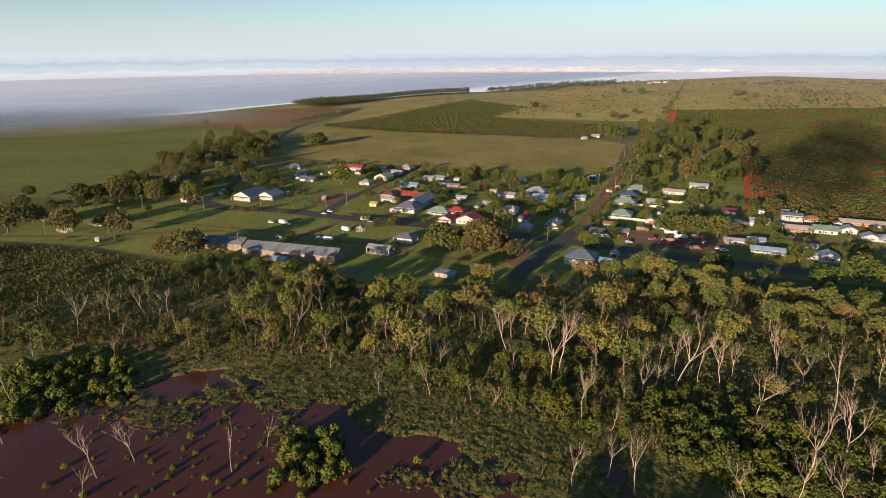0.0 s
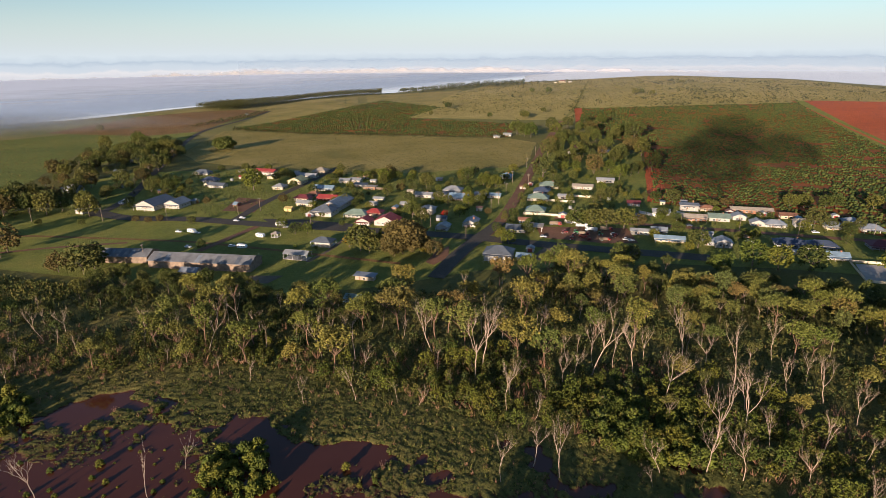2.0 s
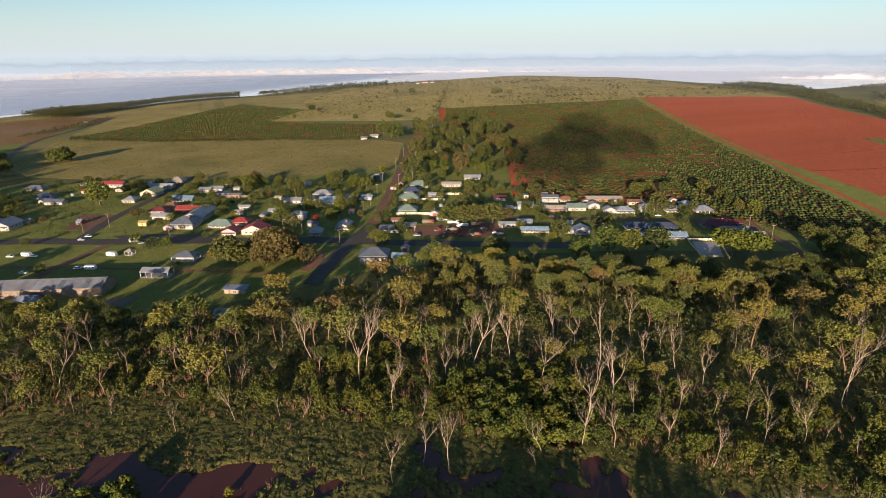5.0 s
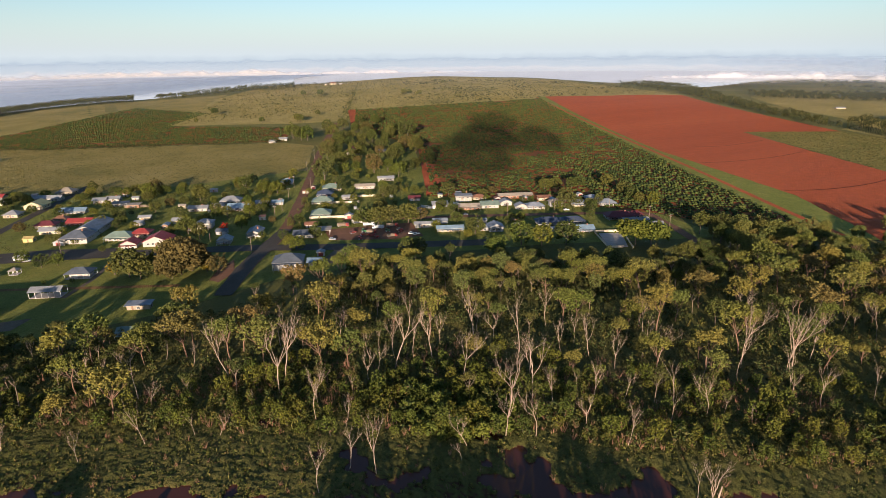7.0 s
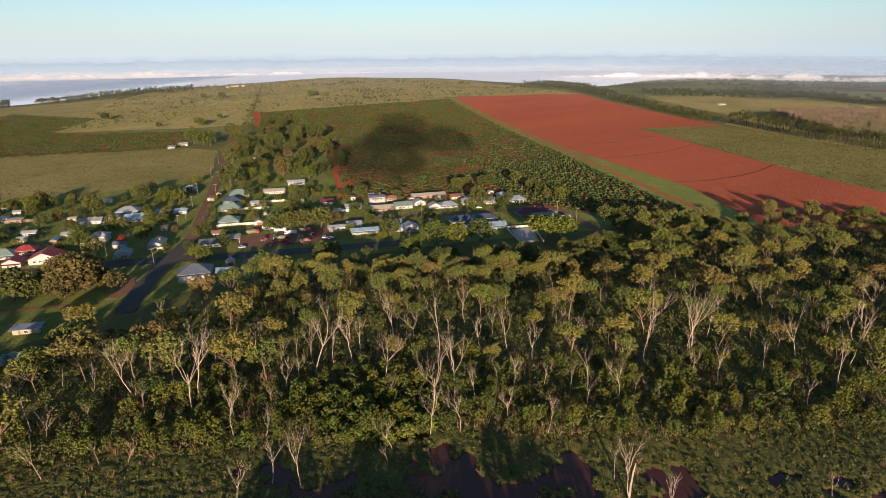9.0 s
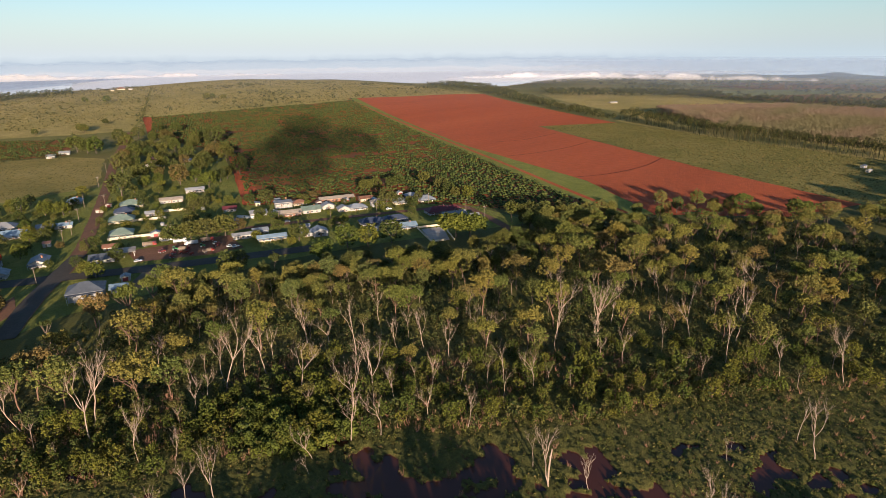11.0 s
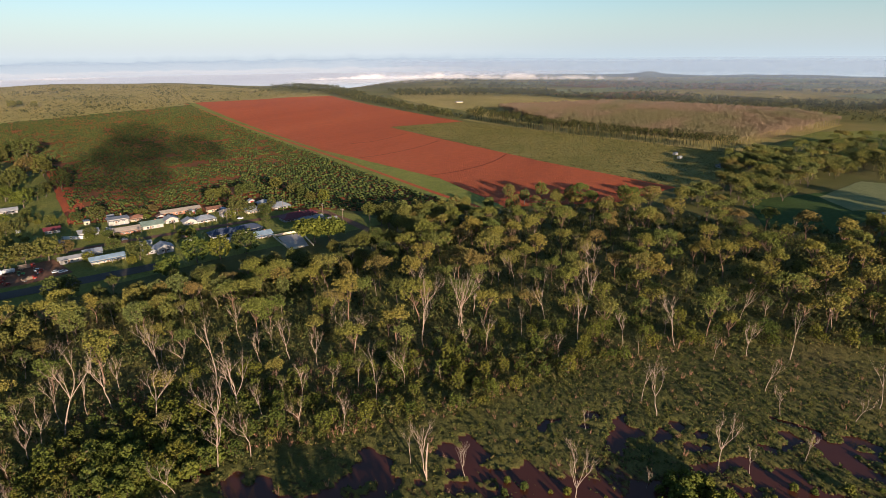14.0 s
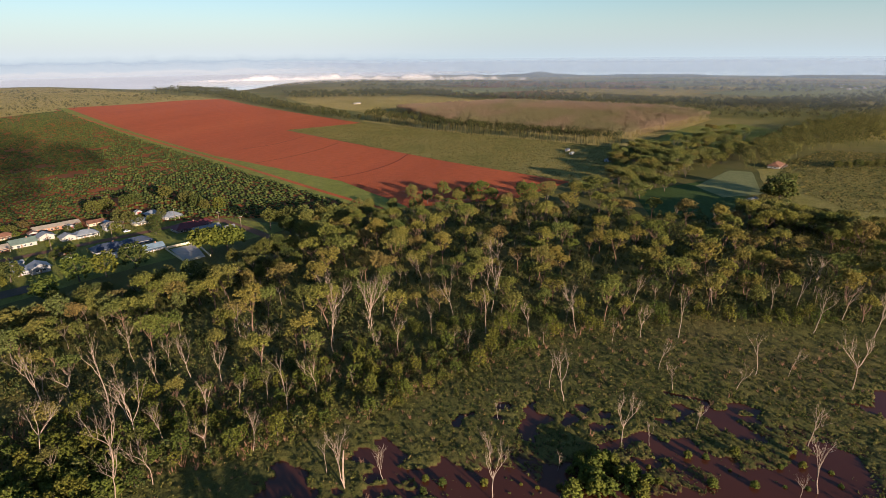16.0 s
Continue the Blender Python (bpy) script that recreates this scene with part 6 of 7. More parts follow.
def roof_mesh(kind, w, d, h, mat, over=0.55, pitch=0.45, thick=0.14):
    """Hipped, gabled (ridge along x or y) or low skillion roof with eaves and thickness."""
    a, b = w / 2 + over, d / 2 + over
    rise = pitch * min(a, b) if kind == "hip" else pitch * (b if kind == "gx" else a) * 0.85
    drop = 0.05
    bm = bmesh.new()
    low = [(-a, -b, h - drop), (a, -b, h - drop), (a, b, h - drop), (-a, b, h - drop)]
    if kind == "flat":
        top = [(-a, -b, h + 0.15), (a, -b, h + 0.15), (a, b, h + 0.55), (-a, b, h + 0.55)]
        polys = [(0, 1, 2, 3)]
        pts = top
    elif kind == "gx":
        pts = low + [(-a, 0, h + rise), (a, 0, h + rise)]
        polys = [(0, 1, 5, 4), (2, 3, 4, 5)]
    elif kind == "gy":
        pts = low + [(0, -b, h + rise), (0, b, h + rise)]
        polys = [(1, 2, 5, 4), (3, 0, 4, 5)]
    else:
        r = max(0.3, a - b) if a >= b else 0.3
        s = max(0.3, b - a) if b > a else 0.3
        e, g = ((-r, 0, h + rise), (r, 0, h + rise)) if a >= b else ((0, -s, h + rise), (0, s, h + rise))
        pts = low + [e, g]
        polys = [(0, 1, 5, 4), (2, 3, 4, 5), (1, 2, 5), (3, 0, 4)] if a >= b else [(1, 2, 5, 4), (3, 0, 4, 5), (0, 1, 4), (2, 3, 5)]
    vs = [bm.verts.new(p) for p in pts]
    lo = [bm.verts.new((p[0], p[1], p[2] - thick)) for p in pts]
    used = {}
    for q in polys:
        bm.faces.new([vs[i] for i in q])
        bm.faces.new([lo[i] for i in reversed(q)])
        for i, j in zip(q, q[1:] + q[:1]):
            used[(i, j)] = 1
    for i, j in used:
        if (j, i) not in used:
            bm.faces.new([vs[j], vs[i], lo[i], lo[j]])
    me = bpy.data.meshes.new("roof")
    bm.to_mesh(me)
    bm.free()
    me.materials.append(mat)
    return me, rise


def wall_mesh(kind, w, d, h, rise, mat):
    bm = bmesh.new()
    a, b = w / 2, d / 2
    lo = [bm.verts.new((x, y, 0)) for x, y in ((-a, -b), (a, -b), (a, b), (-a, b))]
    up = [bm.verts.new((x, y, h + (0.3 if kind == "flat" and y > 0 else 0))) for x, y in ((-a, -b), (a, -b), (a, b), (-a, b))]
    for i in range(4):
        j = (i + 1) % 4
        face = [lo[i], lo[j], up[j], up[i]]
        if (kind == "gx" and i in (1, 3)) or (kind == "gy" and i in (0, 2)):
            p = (up[i].co + up[j].co) / 2
            face.insert(3, bm.verts.new((p.x, p.y, h + rise * 0.88)))
        bm.faces.new(face)
    me = bpy.data.meshes.new("wall")
    bm.to_mesh(me)
    bm.free()
    me.materials.append(mat)
    return me


WINDOW = box_mesh("window", M["frame"], (-0.8, -0.06, -0.65, 0.8, 0.02, -0.55), (-0.8, -0.06, 0.55, 0.8, 0.02, 0.65), (-0.8, -0.06, -0.55, -0.7, 0.02, 0.55), (0.7, -0.06, -0.55, 0.8, 0.02, 0.55), (-0.03, -0.06, -0.55, 0.03, 0.02, 0.55))
PANE = box_mesh("pane", M["glass"], (-0.7, -0.03, -0.55, 0.7, -0.005, 0.55))
DOOR = box_mesh("door", M["door"], (-0.45, -0.07, 0, 0.45, 0.02, 2.05))
GARAGE = box_mesh("garage_door", M["roller"], (-1.3, -0.07, 0, 1.3, 0.02, 2.2))
POST = box_mesh("post", M["frame"], (-0.06, -0.06, 0, 0.06, 0.06, 2.6))
CHIMNEY = box_mesh("chimney", WM["brick"], (-0.4, -0.4, -0.6, 0.4, 0.4, 1.0), (-0.5, -0.5, 1.0, 0.5, 0.5, 1.15))


def house(x, y, w, d, h, kind, roof, wall, turn=GRID, far=False, name="house", label="", garage=False, verandah=None, rnd=random.Random(3)):
    root = new(name)
    h *= 0.82
    root.matrix_world = Matrix.Translation((x, y, G(x, y))) @ Matrix.Rotation(turn, 4, "Z")
    text = label or "%s %s with %s %s iron roof" % (WALLS[wall][1], "shed" if w * d < 45 or wall == "open" else "house", ROOFS[roof][1], {"hip": "hipped", "gx": "gabled", "gy": "gable-fronted", "flat": "skillion"}[kind])
    tagged(root, text, "shed" if "shed" in text else "house")
    rm, rise = roof_mesh(kind, w, d, h, RM[roof], 0.4 if w < 7 else 0.9, 0.5)
    part("roof", rm, root)
    if wall == "open":
        for px in (-w / 2, 0, w / 2):
            for py in (-d / 2, d / 2):
                part("post", POST, root, Matrix.Translation((px, py, 0)) @ Matrix.Diagonal((2, 2, h / 2.6, 1)))
        return root
    part("wall", wall_mesh(kind, w, d, h, rise, WM[wall]), root)
    if far:
        return root
    zc = h - 1.45
    small = w * d < 45

    def pierce(px, py, ang):
        o = part("window", WINDOW, root, Matrix.Translation((px, py, zc)) @ Matrix.Rotation(ang, 4, "Z"))
        part("pane", PANE, o)

    n = max(1, int(w / 3.6)) - (1 if small else 0)
    door_at = -w / 2 + w * (0.5 if n % 2 == 0 else 1.5 / (n + 1) if n > 1 else 0.25)
    for i in range(n):
        px = -w / 2 + w * (i + 1) / (n + 1)
        if abs(px - door_at) > 1.3:
            pierce(px, -d / 2, 0)
    for i in range(max(1, int(d / 4.5))):
        py = -d / 2 + d * (i + 1) / (max(1, int(d / 4.5)) + 1)
        pierce(w / 2, py, math.pi / 2)
        pierce(-w / 2, py, -math.pi / 2)
    if garage or (small and kind == "gy"):
        part("garage_door", GARAGE, root, Matrix.Translation((0 if small else w * 0.25, -d / 2, 0)))
    else:
        part("door", DOOR, root, Matrix.Translation((door_at, -d / 2, max(0, h - 3.0))))
    if verandah or (verandah is None and not small and rnd.random() < (0.85 if kind == "hip" else 0.55)):
        vm = box_mesh("verandah_roof", RM[roof], (-w / 2 - 0.4, -d / 2 - 2.9, h - 0.52, w / 2 + 0.4, -d / 2 - 0.92, h - 0.42))
        part("verandah_roof", vm, root)
        for i in range(max(3, int(w / 3)) + 1):
            px = -w / 2 + w * i / max(3, int(w / 3))
            part("post", POST, root, Matrix.Translation((px, -d / 2 - 2.7, 0)) @ Matrix.Diagonal((1, 1, (h - 0.5) / 2.6, 1)))
    if not small and rnd.random() < 0.3:
        part("chimney", CHIMNEY, root, Matrix.Translation((w * 0.2, 0, h + rise * 0.75)))
    return root


for block in (HOUSES_A, HOUSES_B, HOUSES_C, HOUSES_D, HOUSES_E, HOUSES_F, HOUSES_G, VILLAGE):
    for r in block:
        k = 0.6 if 900 < math.hypot(r[0], r[1]) < 1900 else 1.0
        house(r[0], r[1], r[2] * k, r[3] * k, r[4] * k, *r[5:], far=math.hypot(r[0], r[1]) > 900)


def long_shed(p0, p1, depth, h, cuts, name="old_shed"):
    """A long timber goods shed with patched iron roof sheets; p0, p1: ends of its near wall."""
    a, b = Vector(p0), Vector(p1)
    ln = (b - a).length
    turn = math.atan2((b - a).y, (b - a).x)
    n = Vector((-(b - a).y, (b - a).x)).normalized()
    c = (a + b) / 2 + n * depth / 2
    root = new(name)
    root.matrix_world = Matrix.Translation((c.x, c.y, 0)) @ Matrix.Rotation(turn, 4, "Z")
    tagged(root, "long old timber goods shed with weathered grey iron roof", "shed")
    rm, rise = roof_mesh("gx", ln, depth, h, M["oldiron"], 0.5, 0.42)
    part("roof", rm, root)
    part("wall", wall_mesh("gx", ln, depth, h, rise, M["timber"]), root)
    rr = random.Random(int(ln))
    for i in range(int(ln / 1.5)):
        part("board", BOARD, root, Matrix.Translation((-ln / 2 + 0.75 + 1.5 * i, -depth / 2 - 0.02, 0)) @ Matrix.Diagonal((1, 1, h / 3.0, 1)))
    for i in range(cuts):
        part("sliding_door", SLIDER, root, Matrix.Translation((-ln / 2 + ln * (i + 0.5) / cuts, -depth / 2 - 0.08, 0)))
    for i in range(5):
        sx = rr.uniform(-ln / 2, ln / 2 - 4)
        slope = rise / (depth / 2 + 0.5)
        pm = box_mesh("roof_sheet", RM[rr.choice(("steel", "slate", "steel"))], (0, 0, 0, rr.uniform(2, 4), depth * 0.45, 0.03))
        part("roof_sheet", pm, root, Matrix.Translation((sx, -depth / 2 - 0.3, h + 0.06)) @ Matrix.Rotation(math.atan(slope), 4, "X"), "patched roof sheet")
    return root


BOARD = box_mesh("board", M["timber"], (-0.70, -0.05, 0.05, 0.70, 0.0, 2.9))
SLIDER = box_mesh("sliding_door", M["wood"], (-1.6, -0.06, 0.05, 1.6, 0.0, 3.0))
long_shed((-152, 350), (-124, 343.5), 14, 4.2, 2)
long_shed((-121, 336), (-62, 318), 15, 4.6, 4)
house(-94, 320, 9, 6, 3.6, "gx", "steel", "tan", turn=math.atan2(-18, 59), label="small lean-to shed against the goods shed")

# hotel with a hipped front block and a long hall behind it
house(-26, 437, 16, 13, 5.0, "hip", "slate", "white", name="hotel", label="white weatherboard hotel front with grey hipped roof", verandah=True)
house(-17, 458, 14, 28, 5.2, "gy", "steel", "white", name="hall", label="long white weatherboard hall with grey gabled roof")


def shelter(x, y, w, d, h, kind, roof, label, rail=False):
    root = new("park_shelter")
    root.matrix_world = Matrix.Translation((x, y, 0)) @ Matrix.Rotation(GRID, 4, "Z")
    tagged(root, label, "shelter")
    rm, rise = roof_mesh(kind, w, d, h, RM[roof], 0.4, 0.5)
    part("roof", rm, root)
    part("slab", box_mesh("slab", M["concrete"], (-w / 2, -d / 2, 0.02, w / 2, d / 2, 0.25)), root)
    k = max(2, int(w / 3))
    for i in range(k + 1):
        for s in (-1, 1):
            part("post", POST, root, Matrix.Translation((-w / 2 + w * i / k, s * d / 2, 0.2)) @ Matrix.Diagonal((1.4, 1.4, (h - 0.3) / 2.6, 1)))
    if rail:
        part("rail", box_mesh("rail", M["frame"], (-w / 2, -d / 2 - 0.03, 0.95, w / 2, -d / 2 + 0.03, 1.05), (-w / 2, d / 2 - 0.03, 0.95, w / 2, d / 2 + 0.03, 1.05)), root)
        part("wall", box_mesh("wall", WM["white"], (-w / 2 + 1.5, -d / 2 + 2, 0.26, w / 2 - 1.5, d / 2 - 0.5, h - 0.1)), root)
    return root


shelter(-38, 338, 15, 7, 3.6, "gx", "pale", "long open park shelter with white roof")
shelter(-24, 361, 13, 9, 3.2, "hip", "slate", "white verandahed pavilion with grey hipped roof", True)
shelter(-56, 384, 4.2, 4.2, 2.8, "hip", "tan", "small bandstand with a peaked roof")


# ---- fences, slabs and yards ----
def fence(p0, p1, h, mat, label, step=2.4):
    a, b = Vector(p0), Vector(p1)
    ln = (b - a).length
    root = new("fence")
    root.matrix_world = Matrix.Translation((a.x, a.y, 0)) @ Matrix.Rotation(math.atan2((b - a).y, (b - a).x), 4, "Z")
    tagged(root, label, "fence")
    n = max(1, int(ln / step))
    pm = box_mesh("panel", mat, (0.06, -0.025, 0.08, ln / n - 0.06, 0.025, h))
    qm = box_mesh("post", mat, (-0.06, -0.06, 0, 0.06, 0.06, h + 0.08))
    for i in range(n + 1):
        part("post", qm, root, Matrix.Translation((ln * i / n, 0, 0)))
        if i < n:
            part("panel", pm, root, Matrix.Translation((ln * i / n, 0, 0)))
    return root


CREAM = "cream panel fence round a house yard"
for p0, p1 in (((120, 410), (146, 399)), ((146, 399), (152, 413)), ((150, 446), (170, 437)), ((176, 457), (191, 450)), ((127, 424), (121, 411)), ((135, 452), (150, 446))):
    fence(p0, p1, 1.8, M["fencecream"], CREAM)
for p0, p1 in (((273, 277), (290, 269)), ((290, 269), (270, 240)), ((273, 277), (257, 248)), ((257, 248), (266, 244))):
    fence(p0, p1, 1.5, M["fencecream"], "pale fence round a paved court")
fence((4, 520), (24, 512), 1.9, M["wood"], "brown timber paling fence")
fence((205, 398), (214, 384), 2.2, M["frame"], "tall white sheet fence beside a workshop")
fence((232, 392), (240, 372), 2.2, M["frame"], "tall white sheet fence beside a workshop")
sheet("paved_court", [(274, 274), (288, 267), (269, 243), (258, 249)], 0.10, M["concrete"], "pale concrete court behind a fence", "court")
sheet("machinery_yard", [(120, 377), (180, 362), (172, 330), (150, 334), (116, 352)], 0.12, M["reddirt"], "bare red dirt machinery yard", "yard", wobble=0.5)
sheet("gravel_yard", [(94, 311), (110, 308), (128, 327), (112, 333)], 0.12, M["gravel"], "grey gravel parking yard", "yard", wobble=0.5)
sheet("ball_court", [(-106, 462), (-80, 452), (-76, 492), (-101, 506)], 0.12, M["reddirt"], "fenced red dirt ball court", "court", wobble=0.4)
sheet("street_apron", [(50, 322), (40, 312), (36, 318), (44, 335), (54, 345)], 0.17, M["reddirt"], "red dirt shoulder at the street corner", "verge", wobble=0.6)
sheet("bare_patch", [(-70, 306), (-50, 300), (-44, 309), (-62, 314)], 0.09, M["gravel"], "pale bare patch in the grass", "ground", wobble=1.5)
sheet("hotel_apron", [(-60, 412), (-20, 396), (10, 388), (2, 402), (-40, 424), (-72, 432)], 0.15, M["asphalt"], "asphalt parking apron before the hotel", "parking", wobble=0.4)


# ---- power poles and lines ----
POLES_MAIN = [(-269, 382), (-268, 440), (-238, 454), (-186, 445), (-140, 440), (-91, 447)]
POLES_MAIN2 = [(48, 391), (66, 353)]
POLES_HILL = [(66, 353), (98, 421), (109, 443), (123, 474), (141, 521), (152, 507), (174, 588), (205, 660)]
POLES_LEAVING = [(-199, 554), (-205, 614), (-208, 665), (-211, 721), (-214, 777)]
POLES_SHEDS = [(-213, 365), (-127, 348)]
POLES_BACK = [(216, 358), (248, 341), (282, 329), (324, 315), (327, 279), (321, 256)]
POLES_PARK = [(-76, 455), (-35, 408)]
POLE_WOOD = [Vector((0, 0, -0.5)), Vector((0.02, 0, 5)), Vector((0, 0.02, 10.6))]


def power_pole():
    root = new("power_pole")
    b = Build(300)
    b.tube(POLE_WOOD, 0.19, 0.13, 8)
    part("pole", b.mesh("pole", M["wood"], True), root)
    part("crossarm", box_mesh("crossarm", M["wood"], (-1.3, -0.07, 9.9, 1.3, 0.07, 10.05)), root)
    part("crossarm", box_mesh("crossarm", M["wood"], (-0.9, -0.07, 8.9, 0.9, 0.07, 9.03)), root)
    for px in (-1.2, -0.45, 0.45, 1.2):
        part("insulator", INSULATOR, root, Matrix.Translation((px, 0, 10.05)))
    return tagged(root, "weathered timber power pole with two crossarms", "power pole")


INSULATOR = box_mesh("insulator", M["frame"], (-0.06, -0.06, 0, 0.06, 0.06, 0.22))


def wire_run(points):
    """Sagging wires from pole to pole."""
    b = Build(301)
    for (x0, y0), (x1, y1) in zip(points, points[1:]):
        d = Vector((x1 - x0, y1 - y0)).normalized()
        for k in (-1.2, 1.2):
            ox, oy = -d.y * k, d.x * k
            b.tube([Vector((x0 + ox + (x1 - x0) * u, y0 + oy + (y1 - y0) * u, 10.25 - 4 * 0.9 * u * (1 - u))) for u in (0, 0.17, 0.33, 0.5, 0.67, 0.83, 1)], 0.025, 0.025, 3)
    tagged(new("power_line", b.mesh("power_line", M["wire"])), "pair of sagging overhead power wires", "power line")


pattern = power_pole()
stood = set()
for run in (POLES_MAIN, POLES_MAIN2, POLES_HILL, POLES_LEAVING, POLES_SHEDS, POLES_BACK, POLES_PARK):
    for i, (x, y) in enumerate(run):
        x1, y1 = run[min(i + 1, len(run) - 1)]
        x0, y0 = run[max(i - 1, 0)]
        if (x, y) not in stood:
            o = place(pattern, x, y, 1.0, math.atan2(y1 - y0, x1 - x0) + math.pi / 2)
            o["group"] = "power poles along the streets"
            stood.add((x, y))
    if len(run) > 2:
        wire_run(run)
park([pattern])


# ---- vehicles ----
WHEEL = Build(310)
WHEEL.tube([Vector((0, -0.11, 0)), Vector((0, -0.10, 0)), Vector((0, 0.10, 0)), Vector((0, 0.11, 0))], 0.33, 0.33, 10)
WHEEL_MESH = WHEEL.mesh("wheel", M["tyre"])
HUB = box_mesh("hub", M["carsilver"], (-0.16, -0.13, -0.16, 0.16, 0.13, 0.16), bevel=0.04)


def profile(name, pts, width, mat, bevel=0.06):
    """A body from its side outline."""
    bm = bmesh.new()
    face = bm.faces.new([bm.verts.new((x, -width / 2, z)) for x, z in pts])
    g = bmesh.ops.extrude_face_region(bm, geom=[face])
    bmesh.ops.translate(bm, verts=[v for v in g["geom"] if isinstance(v, bmesh.types.BMVert)], vec=(0, width, 0))
    bmesh.ops.recalc_face_normals(bm, faces=bm.faces[:])
    bmesh.ops.bevel(bm, geom=bm.edges[:], offset=bevel, segments=1, affect="EDGES")
    me = bpy.data.meshes.new(name)
    bm.to_mesh(me)
    bm.free()
    me.materials.append(mat)
    return me


def wheels(root, xs, half, s=1.0):
    for px in xs:
        for side in (-1, 1):
            o = part("wheel", WHEEL_MESH, root, Matrix.Translation((px, side * half, 0.33 * s)) @ Matrix.Scale(s, 4))
            part("hub", HUB, o)


def car(mat, label):
    root = new("car")
    part("body", profile("body", [(-2.2, 0.35), (2.2, 0.35), (2.25, 0.75), (1.25, 0.95), (-2.2, 1.0)], 1.75, mat), root)
    part("cabin", profile("cabin", [(-1.9, 0.96), (1.2, 0.93), (0.45, 1.45), (-1.5, 1.5)], 1.55, M["glass"], 0.05), root)
    part("roof", profile("roof", [(-1.45, 1.46), (0.42, 1.42), (0.35, 1.53), (-1.35, 1.56)], 1.5, mat, 0.02), root)
    wheels(root, (-1.4, 1.35), 0.8)
    return tagged(root, label, "car")


def caravan(label):
    root = new("caravan")
    part("body", profile("body", [(-3.2, 0.5), (2.9, 0.5), (3.3, 1.4), (2.7, 2.7), (-3.0, 2.75), (-3.25, 2.2)], 2.3, M["carwhite"], 0.12), root)
    part("stripe", box_mesh("stripe", M["carsilver"], (-2.9, -1.165, 1.0, 2.8, 1.165, 1.2)), root, label="grey side stripe")
    for px in (-1.8, 0.2, 1.9):
        part("window", box_mesh("window", M["glass"], (px - 0.5, -1.17, 1.5, px + 0.5, 1.17, 2.1)), root)
    part("drawbar", box_mesh("drawbar", M["cardark"], (3.0, -0.1, 0.45, 4.3, 0.1, 0.58)), root)
    wheels(root, (-0.4, 0.4), 1.0)
    return tagged(root, label, "caravan")


def truck(cab, body, label):
    root = new("truck")
    part("cab", profile("cab", [(2.0, 0.6), (4.2, 0.6), (4.25, 1.5), (3.9, 2.7), (2.0, 2.7)], 2.3, cab, 0.1), root)
    part("windscreen", box_mesh("windscreen", M["glass"], (3.0, -1.17, 1.6, 4.12, 1.17, 2.3)), root)
    part("tray", box_mesh("tray", body, (-4.0, -1.2, 0.95, 1.85, 1.2, 1.15), (-4.0, -1.2, 1.15, 1.85, -1.1, 2.5), (-4.0, 1.1, 1.15, 1.85, 1.2, 2.5), (1.75, -1.1, 1.15, 1.85, 1.1, 2.5)), root)
    part("chassis", box_mesh("chassis", M["cardark"], (-4.0, -0.5, 0.55, 3.8, 0.5, 0.93)), root)
    wheels(root, (-3.0, -2.0, 3.1), 1.0, 1.35)
    return tagged(root, label, "truck")


def tractor(mat, label):
    root = new("tractor")
    part("bonnet", profile("bonnet", [(0.2, 0.8), (2.0, 0.8), (2.05, 1.5), (0.2, 1.7)], 0.9, mat, 0.06), root)
    part("cab", box_mesh("cab", M["glass"], (-1.1, -0.7, 1.2, 0.2, 0.7, 2.5), bevel=0.06), root)
    part("roof", box_mesh("roof", mat, (-1.2, -0.8, 2.5, 0.35, 0.8, 2.68), bevel=0.05), root)
    part("mudguard", box_mesh("mudguard", mat, (-1.4, -1.1, 1.35, -0.1, -0.7, 1.55), (-1.4, 0.7, 1.35, -0.1, 1.1, 1.55)), root)
    wheels(root, (-0.75,), 0.95, 2.3)
    wheels(root, (1.5,), 0.75, 1.4)
    return tagged(root, label, "tractor")


def implement(mat, label):
    """A seeder or hay machine: frame, hopper, wheels and drawbar."""
    root = new("farm_implement")
    part("frame", box_mesh("frame", mat, (-1.8, -1.4, 0.6, 1.4, 1.4, 0.78), (-2.1, -1.5, 0.3, -1.9, 1.5, 0.9)), root)
    part("hopper", profile("hopper", [(-1.2, 0.85), (0.8, 0.85), (1.1, 1.7), (-1.5, 1.7)], 2.2, mat, 0.05), root)
    part("drawbar", box_mesh("drawbar", M["cardark"], (1.4, -0.08, 0.55, 3.0, 0.08, 0.68)), root)
    wheels(root, (-0.2,), 1.55, 1.3)
    return tagged(root, label, "farm implement")


def water_tank(label):
    root = new("water_tank")
    b = Build(320)
    b.tube([Vector((0, 0, 0)), Vector((0, 0, 0.02)), Vector((0, 0, 2.2)), Vector((0, 0, 2.22))], 1.5, 1.5, 20)
    part("tank", b.mesh("tank", RM["pale"]), root)
    b = Build(321)
    b.tube([Vector((0, 0, 2.2)), Vector((0, 0, 2.6))], 1.55, 0.1, 20)
    part("lid", b.mesh("lid", RM["pale"]), root)
    return tagged(root, label, "water tank")


